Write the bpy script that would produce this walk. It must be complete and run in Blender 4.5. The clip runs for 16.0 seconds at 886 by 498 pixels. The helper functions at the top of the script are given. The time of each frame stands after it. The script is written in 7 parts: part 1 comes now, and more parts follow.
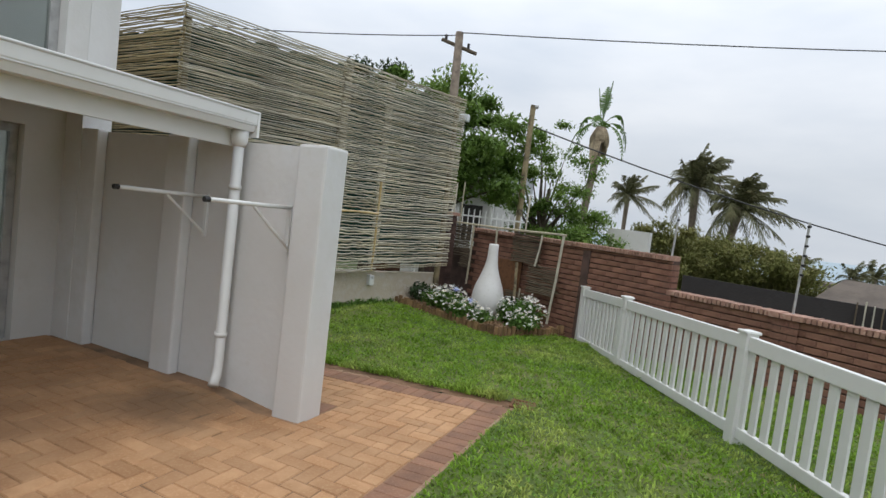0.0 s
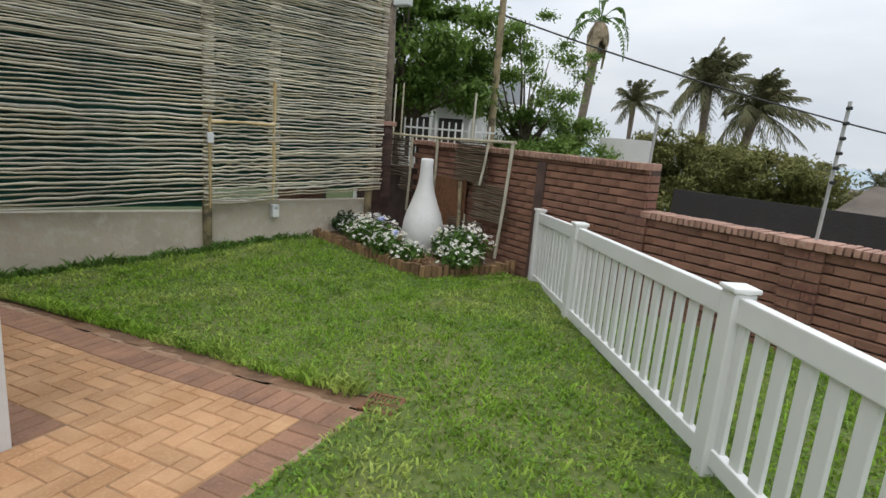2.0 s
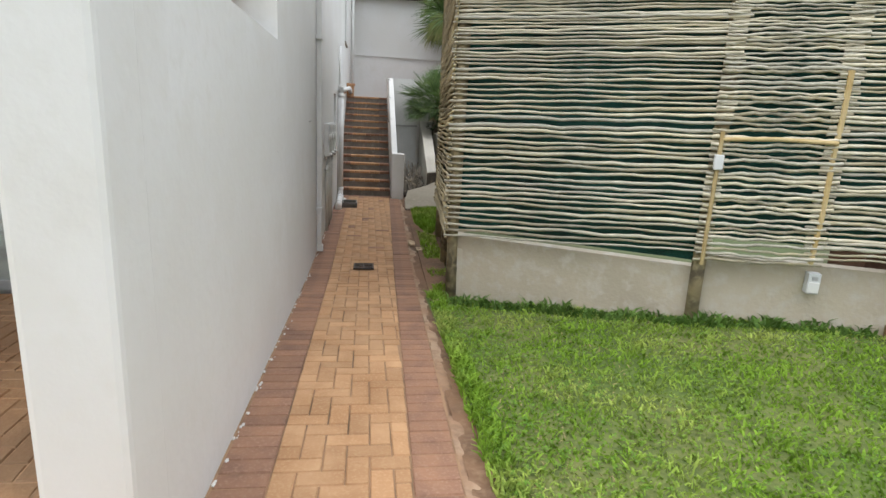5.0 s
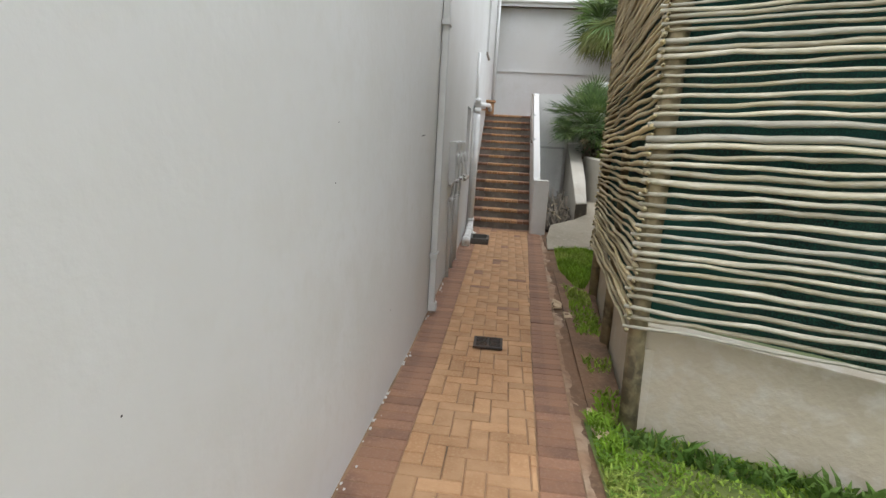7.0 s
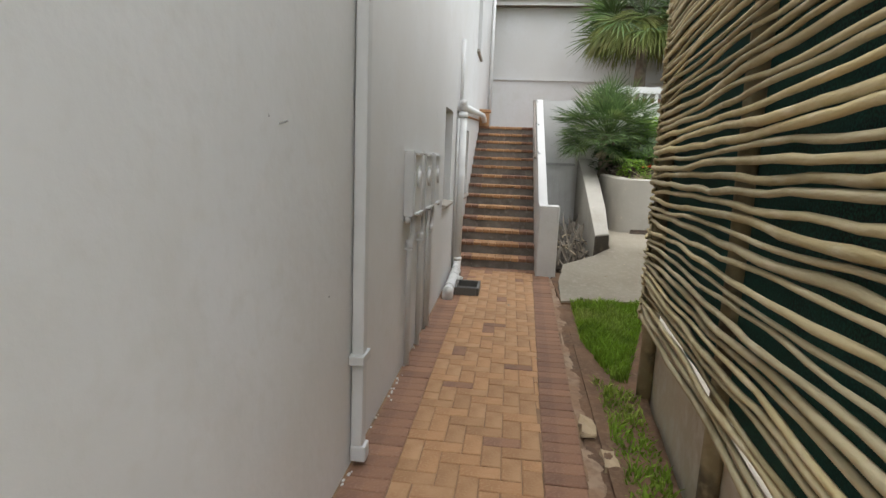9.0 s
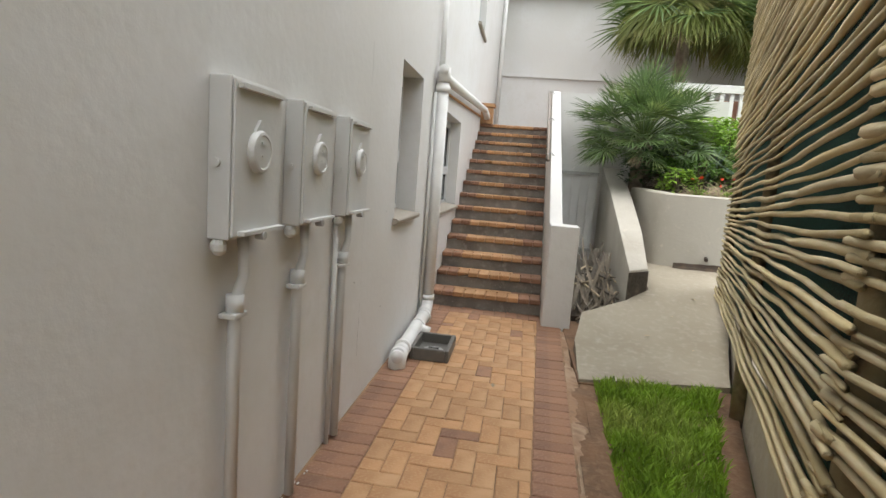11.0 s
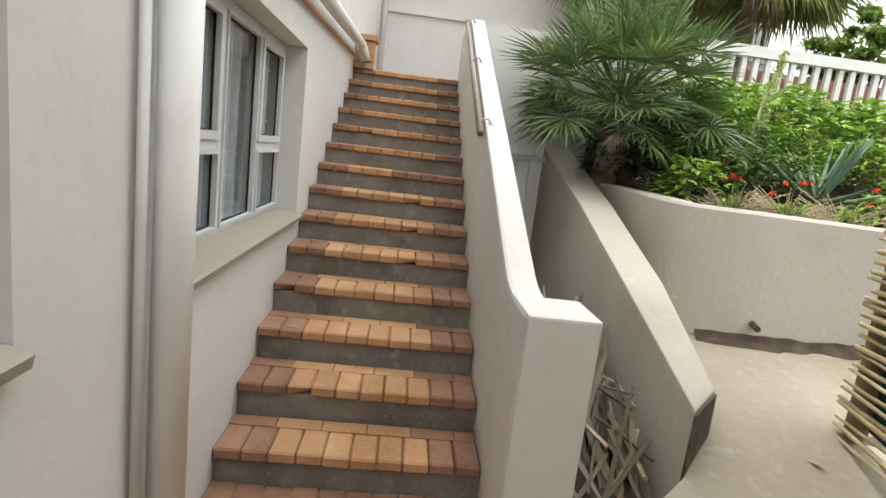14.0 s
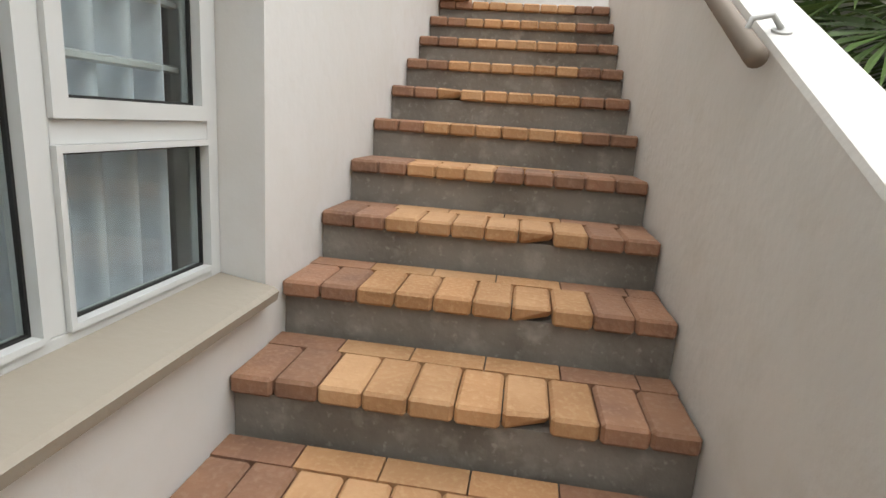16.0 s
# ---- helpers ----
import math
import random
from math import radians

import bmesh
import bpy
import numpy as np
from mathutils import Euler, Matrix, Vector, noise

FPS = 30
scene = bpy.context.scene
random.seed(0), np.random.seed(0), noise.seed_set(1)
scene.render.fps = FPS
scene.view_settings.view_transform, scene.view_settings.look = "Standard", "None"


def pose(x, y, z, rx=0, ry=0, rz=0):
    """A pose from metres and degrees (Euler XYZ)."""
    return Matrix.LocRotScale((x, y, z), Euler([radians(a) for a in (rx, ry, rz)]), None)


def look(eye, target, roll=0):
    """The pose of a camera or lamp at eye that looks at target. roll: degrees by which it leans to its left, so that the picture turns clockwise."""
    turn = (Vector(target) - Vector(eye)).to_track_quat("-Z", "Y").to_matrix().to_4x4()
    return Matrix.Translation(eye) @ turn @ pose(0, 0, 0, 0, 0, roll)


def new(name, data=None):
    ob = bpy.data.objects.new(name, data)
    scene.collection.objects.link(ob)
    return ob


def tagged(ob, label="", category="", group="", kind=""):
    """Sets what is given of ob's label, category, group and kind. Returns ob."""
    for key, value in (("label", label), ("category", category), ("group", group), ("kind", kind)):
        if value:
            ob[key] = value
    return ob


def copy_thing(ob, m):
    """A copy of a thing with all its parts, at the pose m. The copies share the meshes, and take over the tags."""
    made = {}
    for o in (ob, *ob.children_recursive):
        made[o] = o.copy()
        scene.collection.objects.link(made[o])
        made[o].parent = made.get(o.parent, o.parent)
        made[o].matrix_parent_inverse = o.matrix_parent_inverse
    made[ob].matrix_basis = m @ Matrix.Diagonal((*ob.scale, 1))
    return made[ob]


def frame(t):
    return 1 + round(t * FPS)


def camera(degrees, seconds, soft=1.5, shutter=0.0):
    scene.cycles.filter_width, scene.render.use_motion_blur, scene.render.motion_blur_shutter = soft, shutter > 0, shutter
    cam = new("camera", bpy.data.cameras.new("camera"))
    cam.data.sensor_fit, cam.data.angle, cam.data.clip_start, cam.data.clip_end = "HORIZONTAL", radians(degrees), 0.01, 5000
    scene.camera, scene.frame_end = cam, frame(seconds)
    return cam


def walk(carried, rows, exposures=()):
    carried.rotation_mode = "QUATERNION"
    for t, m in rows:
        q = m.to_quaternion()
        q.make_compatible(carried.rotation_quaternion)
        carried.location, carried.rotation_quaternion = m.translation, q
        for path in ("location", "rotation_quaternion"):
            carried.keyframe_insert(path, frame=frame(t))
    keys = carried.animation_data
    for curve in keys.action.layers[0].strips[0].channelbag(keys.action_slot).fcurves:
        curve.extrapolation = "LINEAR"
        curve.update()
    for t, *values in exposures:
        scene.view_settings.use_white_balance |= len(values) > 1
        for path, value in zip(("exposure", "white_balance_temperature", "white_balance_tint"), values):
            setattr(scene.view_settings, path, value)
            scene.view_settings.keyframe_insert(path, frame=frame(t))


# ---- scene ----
cam = camera(77.8, 16.0)
PATH = [
    (0, (0.632, 0.624, 1.97), (-0.206, 2.435, 1.838), 7.0),
    (0.5, (0.626, 1.242, 1.972), (0.012, 3.134, 1.758), 2.7),
    (1, (0.777, 1.805, 1.961), (0.187, 3.684, 1.613), 2.7),
    (1.5, (0.854, 2.361, 1.941), (0.263, 4.239, 1.587), 3.0),
    (2, (0.894, 2.885, 1.891), (0.056, 4.654, 1.479), 4.7),
    (2.5, (0.829, 3.345, 1.871), (-0.072, 5.077, 1.438), 5.7),
    (3, (0.776, 3.794, 1.898), (-0.206, 5.477, 1.449), 4.9),
    (3.5, (0.543, 4.119, 1.839), (-0.654, 5.654, 1.377), 4.0),
    (4, (0.362, 4.555, 1.778), (-1.135, 5.793, 1.3), 3.6),
    (4.5, (0.027, 4.737, 1.857), (-1.757, 5.536, 1.436), 3.1),
    (5, (-0.395, 4.821, 1.834), (-2.322, 5.1, 1.378), 3.0),
    (5.2, (-0.492, 4.79, 1.81), (-2.43, 4.997, 1.362), 3.6),
    (7.3, (-2.947, 4.844, 1.741), (-4.896, 4.589, 1.372), 3.3),
    (7.5, (-3.215, 4.845, 1.733), (-5.169, 4.578, 1.396), 3.5),
    (8, (-3.835, 4.902, 1.679), (-5.783, 4.636, 1.314), 1.5),
    (8.5, (-4.454, 4.876, 1.66), (-6.396, 4.618, 1.257), 2.4),
    (9, (-5.097, 4.929, 1.647), (-7.057, 4.702, 1.322), 2.3),
    (9.2, (-5.35, 4.933, 1.642), (-7.314, 4.712, 1.33), 2.4),
    (11.3, (-7.955, 5.104, 1.453), (-9.917, 4.824, 1.184), 4.5),
    (11.5, (-8.215, 5.063, 1.476), (-10.178, 4.786, 1.215), 4.4),
    (12, (-8.784, 4.941, 1.5), (-10.751, 4.66, 1.274), 4.8),
    (12.5, (-9.435, 4.957, 1.469), (-11.394, 4.736, 1.136), 3.3),
    (13, (-9.992, 4.888, 1.499), (-11.934, 4.707, 1.054), 5.4),
    (13.5, (-10.566, 4.829, 1.57), (-12.526, 4.838, 1.172), 7.3),
    (14, (-11.208, 4.887, 1.574), (-13.172, 5.049, 1.23), 6.9),
    (14.5, (-11.886, 4.847, 1.511), (-13.851, 4.859, 1.140), 6.2),
    (15, (-12.511, 4.907, 1.488), (-14.461, 4.733, 1.080), 4.7),
    (15.5, (-13.060, 4.895, 1.496), (-14.996, 4.649, 1.059), 3.9),
    (16, (-13.564, 4.881, 1.553), (-15.495, 4.623, 1.101), 4.0),
]
EXPOSURES = [(0, -0.12, 6450, 10), (2, 0.03, 6550, 10), (4, 0.55, 6600, 10), (5, 0.74, 6650, 10), (8, 0.86, 6700, 10), (9, 0.96, 6800, 10), (11.5, 1.26, 7050, 10), (12, 1.25, 7050, 10), (13, 1.46, 7100, 10), (14, 1.26, 7150, 10), (16, 1.42, 7200, 10)]
walk(cam, [(t, look(eye, target, roll)) for t, eye, target, roll in PATH], EXPOSURES)

# ---------------------------------------------------------------- world, sun
world = bpy.data.worlds.new("overcast")
scene.world = world
world.use_nodes = True
wn, wl = world.node_tree.nodes, world.node_tree.links
wn.clear()
w_out = wn.new("ShaderNodeOutputWorld")
w_bg = wn.new("ShaderNodeBackground")
w_sky = wn.new("ShaderNodeTexSky")
w_sky.sky_type = "NISHITA"
w_sky.sun_disc = False
w_sky.sun_elevation, w_sky.sun_rotation = radians(66), radians(170)
w_sky.dust_density = 4.0
w_tc = wn.new("ShaderNodeTexCoord")
w_map = wn.new("ShaderNodeMapping")
w_map.inputs["Scale"].default_value = (1.0, 1.0, 3.2)
w_noise = wn.new("ShaderNodeTexNoise")
w_noise.inputs["Scale"].default_value = 2.2
w_noise.inputs["Detail"].default_value = 6.0
w_ramp = wn.new("ShaderNodeValToRGB")
w_ramp.color_ramp.elements[0].position, w_ramp.color_ramp.elements[0].color = 0.32, (6.3, 6.9, 7.7, 1)
w_ramp.color_ramp.elements[1].position, w_ramp.color_ramp.elements[1].color = 0.68, (8.6, 8.9, 9.3, 1)
w_mix = wn.new("ShaderNodeMixRGB")
w_mix.inputs[0].default_value = 0.88
wl.new(w_tc.outputs["Generated"], w_map.inputs["Vector"])
wl.new(w_map.outputs["Vector"], w_noise.inputs["Vector"])
wl.new(w_noise.outputs["Fac"], w_ramp.inputs["Fac"])
wl.new(w_sky.outputs["Color"], w_mix.inputs[1])
wl.new(w_ramp.outputs["Color"], w_mix.inputs[2])
w_sep = wn.new("ShaderNodeSeparateXYZ")
w_rise = wn.new("ShaderNodeMapRange")
w_rise.inputs["From Min"].default_value, w_rise.inputs["From Max"].default_value = 0.12, 0.95
w_rise.inputs["To Min"].default_value, w_rise.inputs["To Max"].default_value = 1.0, 2.25
w_scale = wn.new("ShaderNodeVectorMath")
w_scale.operation = "SCALE"
wl.new(w_tc.outputs["Generated"], w_sep.inputs[0])
wl.new(w_sep.outputs["Z"], w_rise.inputs["Value"])
wl.new(w_mix.outputs["Color"], w_scale.inputs[0])
wl.new(w_rise.outputs["Result"], w_scale.inputs["Scale"])
wl.new(w_scale.outputs[0], w_bg.inputs["Color"])
w_bg.inputs["Strength"].default_value = 0.105
wl.new(w_bg.outputs["Background"], w_out.inputs["Surface"])

sun_data = bpy.data.lights.new("sun", "SUN")
sun_data.energy, sun_data.angle, sun_data.color = 0.55, radians(25), (1.0, 0.97, 0.92)
sun = new("sun", sun_data)
sun.matrix_world = look((1, -4, 14), (0, 2, 0))

# ---------------------------------------------------------------- materials


def mat(name, base, rough=0.7, vary=(), bump=0.0, bscale=40.0, metal=0.0, rnd=0.0, spec=0.5, hue=None, translucent=0.0, coords="Object"):
    """A noisy surface. vary: (scale, detail, colour, low, high) layers mixed over the base; rnd: spread of lightness from thing to thing; hue: a second base colour picked by chance."""
    m = bpy.data.materials.new(name)
    m.use_nodes = True
    n, l = m.node_tree.nodes, m.node_tree.links
    b = n["Principled BSDF"]
    b.inputs["Roughness"].default_value, b.inputs["Metallic"].default_value = rough, metal
    b.inputs["Specular IOR Level"].default_value = spec
    tc = n.new("ShaderNodeTexCoord")
    src = n.new("ShaderNodeRGB")
    src.outputs[0].default_value = (*base, 1)
    col = src.outputs[0]
    info = n.new("ShaderNodeObjectInfo")
    if hue:
        mx = n.new("ShaderNodeMixRGB")
        mx.inputs[2].default_value = (*hue, 1)
        l.new(info.outputs["Random"], mx.inputs[0])
        l.new(col, mx.inputs[1])
        col = mx.outputs[0]
    for scale, detail, colour, low, high in vary:
        t = n.new("ShaderNodeTexNoise")
        t.inputs["Scale"].default_value, t.inputs["Detail"].default_value = scale, detail
        r = n.new("ShaderNodeMapRange")
        r.inputs["From Min"].default_value, r.inputs["From Max"].default_value = low, high
        mx = n.new("ShaderNodeMixRGB")
        mx.inputs[2].default_value = (*colour, 1)
        l.new(tc.outputs[coords], t.inputs["Vector"])
        l.new(t.outputs["Fac"], r.inputs["Value"])
        l.new(r.outputs["Result"], mx.inputs[0])
        l.new(col, mx.inputs[1])
        col = mx.outputs[0]
    if rnd:
        hsv = n.new("ShaderNodeHueSaturation")
        r = n.new("ShaderNodeMapRange")
        r.inputs["To Min"].default_value, r.inputs["To Max"].default_value = 1 - rnd, 1 + rnd
        sc = n.new("ShaderNodeMath")
        sc.operation = "FRACT"
        geo = n.new("ShaderNodeNewGeometry")
        add = n.new("ShaderNodeMath")
        l.new(info.outputs["Random"], add.inputs[0])
        l.new(geo.outputs["Random Per Island"], add.inputs[1])
        l.new(add.outputs[0], sc.inputs[0])
        l.new(sc.outputs[0], r.inputs["Value"])
        l.new(r.outputs["Result"], hsv.inputs["Value"])
        l.new(col, hsv.inputs["Color"])
        col = hsv.outputs[0]
    l.new(col, b.inputs["Base Color"])
    if bump:
        t = n.new("ShaderNodeTexNoise")
        t.inputs["Scale"].default_value, t.inputs["Detail"].default_value = bscale, 5.0
        bp = n.new("ShaderNodeBump")
        bp.inputs["Strength"].default_value, bp.inputs["Distance"].default_value = bump, 0.01
        l.new(tc.outputs[coords], t.inputs["Vector"])
        l.new(t.outputs["Fac"], bp.inputs["Height"])
        l.new(bp.outputs["Normal"], b.inputs["Normal"])
    if translucent:
        tr = n.new("ShaderNodeBsdfTranslucent")
        ms = n.new("ShaderNodeMixShader")
        ms.inputs[0].default_value = translucent
        l.new(col, tr.inputs["Color"])
        l.new(b.outputs[0], ms.inputs[1])
        l.new(tr.outputs[0], ms.inputs[2])
        l.new(ms.outputs[0], n["Material Output"].inputs["Surface"])
    return m


PLASTER = mat("white_plaster", (0.61, 0.60, 0.575), 0.75, ((0.9, 4, (0.55, 0.54, 0.515), 0.4, 0.75), (7, 5, (0.56, 0.545, 0.51), 0.5, 0.8)), 0.3, 26)
PLASTER_GREY = mat("grey_plaster", (0.66, 0.658, 0.65), 0.7, ((0.7, 4, (0.60, 0.592, 0.57), 0.35, 0.7), (2.6, 6, (0.61, 0.60, 0.575), 0.5, 0.72), (12, 4, (0.61, 0.60, 0.575), 0.5, 0.8)), 0.22, 18)
CREAM = mat("cream_plaster", (0.425, 0.40, 0.345), 0.8, ((1.6, 5, (0.35, 0.32, 0.265), 0.45, 0.75), (14, 5, (0.55, 0.50, 0.42), 0.62, 0.85)), 0.3, 24)
CEMENT = mat("cement_riser", (0.195, 0.175, 0.15), 0.85, ((3.5, 6, (0.12, 0.105, 0.088), 0.42, 0.72), (11, 6, (0.25, 0.23, 0.20), 0.55, 0.72), (45, 4, (0.30, 0.28, 0.245), 0.6, 0.8)), 1.0, 13)
RAW_END = mat("raw_cement_end", (0.075, 0.062, 0.048), 0.95, ((7, 6, (0.15, 0.125, 0.095), 0.48, 0.68), (40, 4, (0.035, 0.03, 0.024), 0.5, 0.75)), 1.0, 25)
CONCRETE = mat("concrete_slab", (0.29, 0.255, 0.195), 0.85, ((1.3, 6, (0.225, 0.19, 0.14), 0.42, 0.72), (18, 5, (0.34, 0.305, 0.245), 0.5, 0.8)), 0.4, 35)
BLOCKWALL = mat("cement_base", (0.50, 0.435, 0.335), 0.92, ((0.9, 6, (0.35, 0.30, 0.23), 0.42, 0.75), (9, 6, (0.53, 0.49, 0.42), 0.48, 0.72)), 0.6, 26)
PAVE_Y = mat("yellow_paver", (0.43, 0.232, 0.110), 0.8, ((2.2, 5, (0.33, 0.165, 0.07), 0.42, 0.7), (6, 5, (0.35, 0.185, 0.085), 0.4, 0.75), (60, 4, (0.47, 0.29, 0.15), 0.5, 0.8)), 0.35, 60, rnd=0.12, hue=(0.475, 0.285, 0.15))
PAVE_B = mat("brown_paver", (0.265, 0.138, 0.080), 0.82, ((6, 5, (0.18, 0.095, 0.062), 0.4, 0.75), (60, 4, (0.30, 0.18, 0.12), 0.5, 0.8)), 0.35, 60, rnd=0.16, hue=(0.275, 0.14, 0.082))
JOINT = mat("sandy_joint", (0.29, 0.175, 0.10), 0.95, ((3, 5, (0.13, 0.085, 0.05), 0.48, 0.68),), 0.4, 60)
SOIL = mat("soil", (0.19, 0.105, 0.058), 0.95, ((3, 5, (0.10, 0.06, 0.035), 0.4, 0.7), (25, 5, (0.24, 0.15, 0.09), 0.5, 0.8)), 0.8, 30)
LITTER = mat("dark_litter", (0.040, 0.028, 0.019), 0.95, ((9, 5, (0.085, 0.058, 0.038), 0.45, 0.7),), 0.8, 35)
TURF = mat("turf", (0.085, 0.13, 0.022), 0.95, ((1.1, 5, (0.15, 0.16, 0.05), 0.42, 0.68), (20, 5, (0.045, 0.075, 0.014), 0.45, 0.75)), 0.8, 40)
BLADE = mat("grass_blade", (0.215, 0.355, 0.042), 0.6, ((1.3, 4, (0.36, 0.43, 0.11), 0.46, 0.66), (5.5, 4, (0.12, 0.21, 0.025), 0.50, 0.70)), rnd=0.34, translucent=0.35, spec=0.12)
LEAF_LAWN = mat("clover_leaf", (0.12, 0.24, 0.03), 0.55, ((2, 4, (0.18, 0.30, 0.045), 0.45, 0.7),), rnd=0.3, translucent=0.3, spec=0.2)
STRAW = mat("dry_grass", (0.40, 0.33, 0.17), 0.8, rnd=0.25, translucent=0.3)
LATH = mat("weathered_lath", (0.45, 0.43, 0.36), 0.8, ((3, 5, (0.28, 0.265, 0.21), 0.42, 0.72), (25, 5, (0.53, 0.50, 0.41), 0.5, 0.8)), 0.6, 50, rnd=0.30, hue=(0.46, 0.40, 0.26))
LATH_TAN = mat("tan_lath", (0.46, 0.39, 0.24), 0.8, ((3, 5, (0.31, 0.255, 0.14), 0.42, 0.72), (25, 5, (0.55, 0.47, 0.32), 0.5, 0.8)), 0.7, 40, rnd=0.26, hue=(0.44, 0.345, 0.165))
LATH_YELLOW = mat("yellow_stick", (0.45, 0.35, 0.18), 0.8, ((8, 5, (0.38, 0.27, 0.11), 0.42, 0.7),), 0.4, 40, rnd=0.15)
LATH_DARK = mat("dark_lath", (0.13, 0.10, 0.065), 0.85, ((5, 5, (0.08, 0.06, 0.04), 0.4, 0.7),), 0.5, 50, rnd=0.25)
POLE = mat("gum_pole", (0.27, 0.215, 0.12), 0.85, ((4, 6, (0.10, 0.08, 0.05), 0.48, 0.62), (18, 5, (0.36, 0.30, 0.18), 0.5, 0.8)), 0.5, 30)
SHADE = mat("shade_cloth", (0.007, 0.052, 0.043), 0.9, ((0.9, 3, (0.004, 0.012, 0.010), 0.47, 0.60), (120, 2, (0.012, 0.09, 0.065), 0.4, 0.7)))
PVC = mat("white_pvc", (0.68, 0.68, 0.66), 0.45, ((2, 4, (0.63, 0.625, 0.59), 0.45, 0.75), (9, 5, (0.56, 0.55, 0.48), 0.66, 0.85)))
ALU = mat("white_aluminium", (0.60, 0.615, 0.61), 0.4, ((4, 4, (0.53, 0.545, 0.54), 0.5, 0.8),))
PIPE = mat("painted_pipe", (0.70, 0.70, 0.685), 0.5, ((5, 4, (0.62, 0.62, 0.60), 0.45, 0.8),), 0.1, 30)
PIPE_GREY = mat("grey_painted_steel", (0.56, 0.56, 0.545), 0.5, ((4, 5, (0.50, 0.50, 0.485), 0.45, 0.75),), 0.18, 40)
BRICK = mat("red_brick", (0.205, 0.105, 0.070), 0.85, ((4, 5, (0.125, 0.052, 0.036), 0.4, 0.7), (30, 5, (0.27, 0.13, 0.085), 0.5, 0.8)), 0.6, 45, rnd=0.16, hue=(0.25, 0.128, 0.080))
MORTAR = mat("brick_joint", (0.085, 0.05, 0.038), 0.95, ((6, 4, (0.05, 0.03, 0.025), 0.4, 0.7),), 0.4, 50)
COPING = mat("coping_brick", (0.34, 0.20, 0.145), 0.85, ((6, 5, (0.24, 0.13, 0.095), 0.4, 0.7), (30, 5, (0.44, 0.32, 0.25), 0.55, 0.8)), 0.5, 45, rnd=0.2)
DARKBRICK = mat("dark_brick", (0.095, 0.056, 0.044), 0.9, ((6, 5, (0.05, 0.03, 0.025), 0.4, 0.7),), 0.5, 40, rnd=0.2)
VASE = mat("white_render", (0.63, 0.625, 0.61), 0.65, ((3, 5, (0.56, 0.55, 0.53), 0.45, 0.75), (22, 4, (0.50, 0.49, 0.45), 0.6, 0.85)), 0.4, 16)
TIMBER = mat("log_edging", (0.24, 0.145, 0.07), 0.9, ((6, 5, (0.12, 0.07, 0.035), 0.42, 0.7),), 0.6, 40, rnd=0.25)
LEAF = mat("leaf_green", (0.085, 0.165, 0.032), 0.55, ((3, 4, (0.13, 0.22, 0.05), 0.45, 0.7),), rnd=0.35, translucent=0.35, spec=0.2)
LEAF_TREE = mat("tree_leaf", (0.12, 0.20, 0.042), 0.6, ((0.8, 4, (0.20, 0.29, 0.065), 0.45, 0.7),), rnd=0.35, translucent=0.4, spec=0.25)
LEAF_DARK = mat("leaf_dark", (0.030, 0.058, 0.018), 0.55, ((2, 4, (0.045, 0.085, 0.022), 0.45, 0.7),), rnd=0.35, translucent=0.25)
LEAF_LIME = mat("leaf_lime", (0.18, 0.32, 0.04), 0.45, ((3, 4, (0.26, 0.40, 0.05), 0.45, 0.7),), rnd=0.3, translucent=0.35)
FROND = mat("palm_frond", (0.10, 0.165, 0.055), 0.38, ((2.5, 4, (0.20, 0.26, 0.085), 0.48, 0.72),), rnd=0.4, translucent=0.28)
FROND_Y = mat("hanging_frond", (0.22, 0.26, 0.075), 0.6, ((2, 4, (0.28, 0.24, 0.10), 0.5, 0.75),), rnd=0.3, translucent=0.3)
# olive of the far palms, lightened in colour for distance haze
FAR_FROND = mat("hazy_olive_frond", (0.115, 0.118, 0.058), 0.7, ((1.5, 4, (0.19, 0.17, 0.09), 0.5, 0.75),), rnd=0.35, translucent=0.3, spec=0.2)
OLIVE = mat("olive_leaf", (0.145, 0.155, 0.05), 0.7, ((1.2, 4, (0.21, 0.20, 0.075), 0.45, 0.7),), rnd=0.3, translucent=0.35, spec=0.1)
FROND_DRY = mat("dry_frond", (0.36, 0.29, 0.19), 0.85, ((6, 4, (0.22, 0.17, 0.11), 0.45, 0.7),), 0.3, 30, rnd=0.25)
BARK = mat("bark", (0.145, 0.115, 0.085), 0.9, ((8, 5, (0.075, 0.06, 0.045), 0.42, 0.7),), 0.8, 20)
TRUNK = mat("palm_trunk", (0.21, 0.17, 0.13), 0.9, ((9, 5, (0.11, 0.085, 0.065), 0.42, 0.7),), 0.8, 25)
PETAL = mat("white_petal", (0.80, 0.80, 0.78), 0.6, translucent=0.25)
YELLOW = mat("flower_eye", (0.65, 0.42, 0.04), 0.7)
RED = mat("red_flower", (0.72, 0.06, 0.02), 0.6)
BLUE = mat("pale_blue_flower", (0.38, 0.46, 0.80), 0.6)
PALE_BUD = mat("pale_bud", (0.40, 0.46, 0.20), 0.6, ((6, 4, (0.30, 0.38, 0.14), 0.45, 0.7),), rnd=0.2, translucent=0.3, spec=0.2)
ALOE = mat("aloe_leaf", (0.085, 0.14, 0.095), 0.45, ((4, 4, (0.13, 0.20, 0.135), 0.45, 0.7),), rnd=0.15)
IRON = mat("cast_iron", (0.055, 0.043, 0.036), 0.7, ((20, 4, (0.12, 0.07, 0.045), 0.5, 0.75),), 0.4, 60, metal=0.4)
PLASTIC_GREY = mat("grey_plastic", (0.10, 0.095, 0.085), 0.55, ((8, 4, (0.15, 0.14, 0.125), 0.5, 0.8),), 0.2, 50)
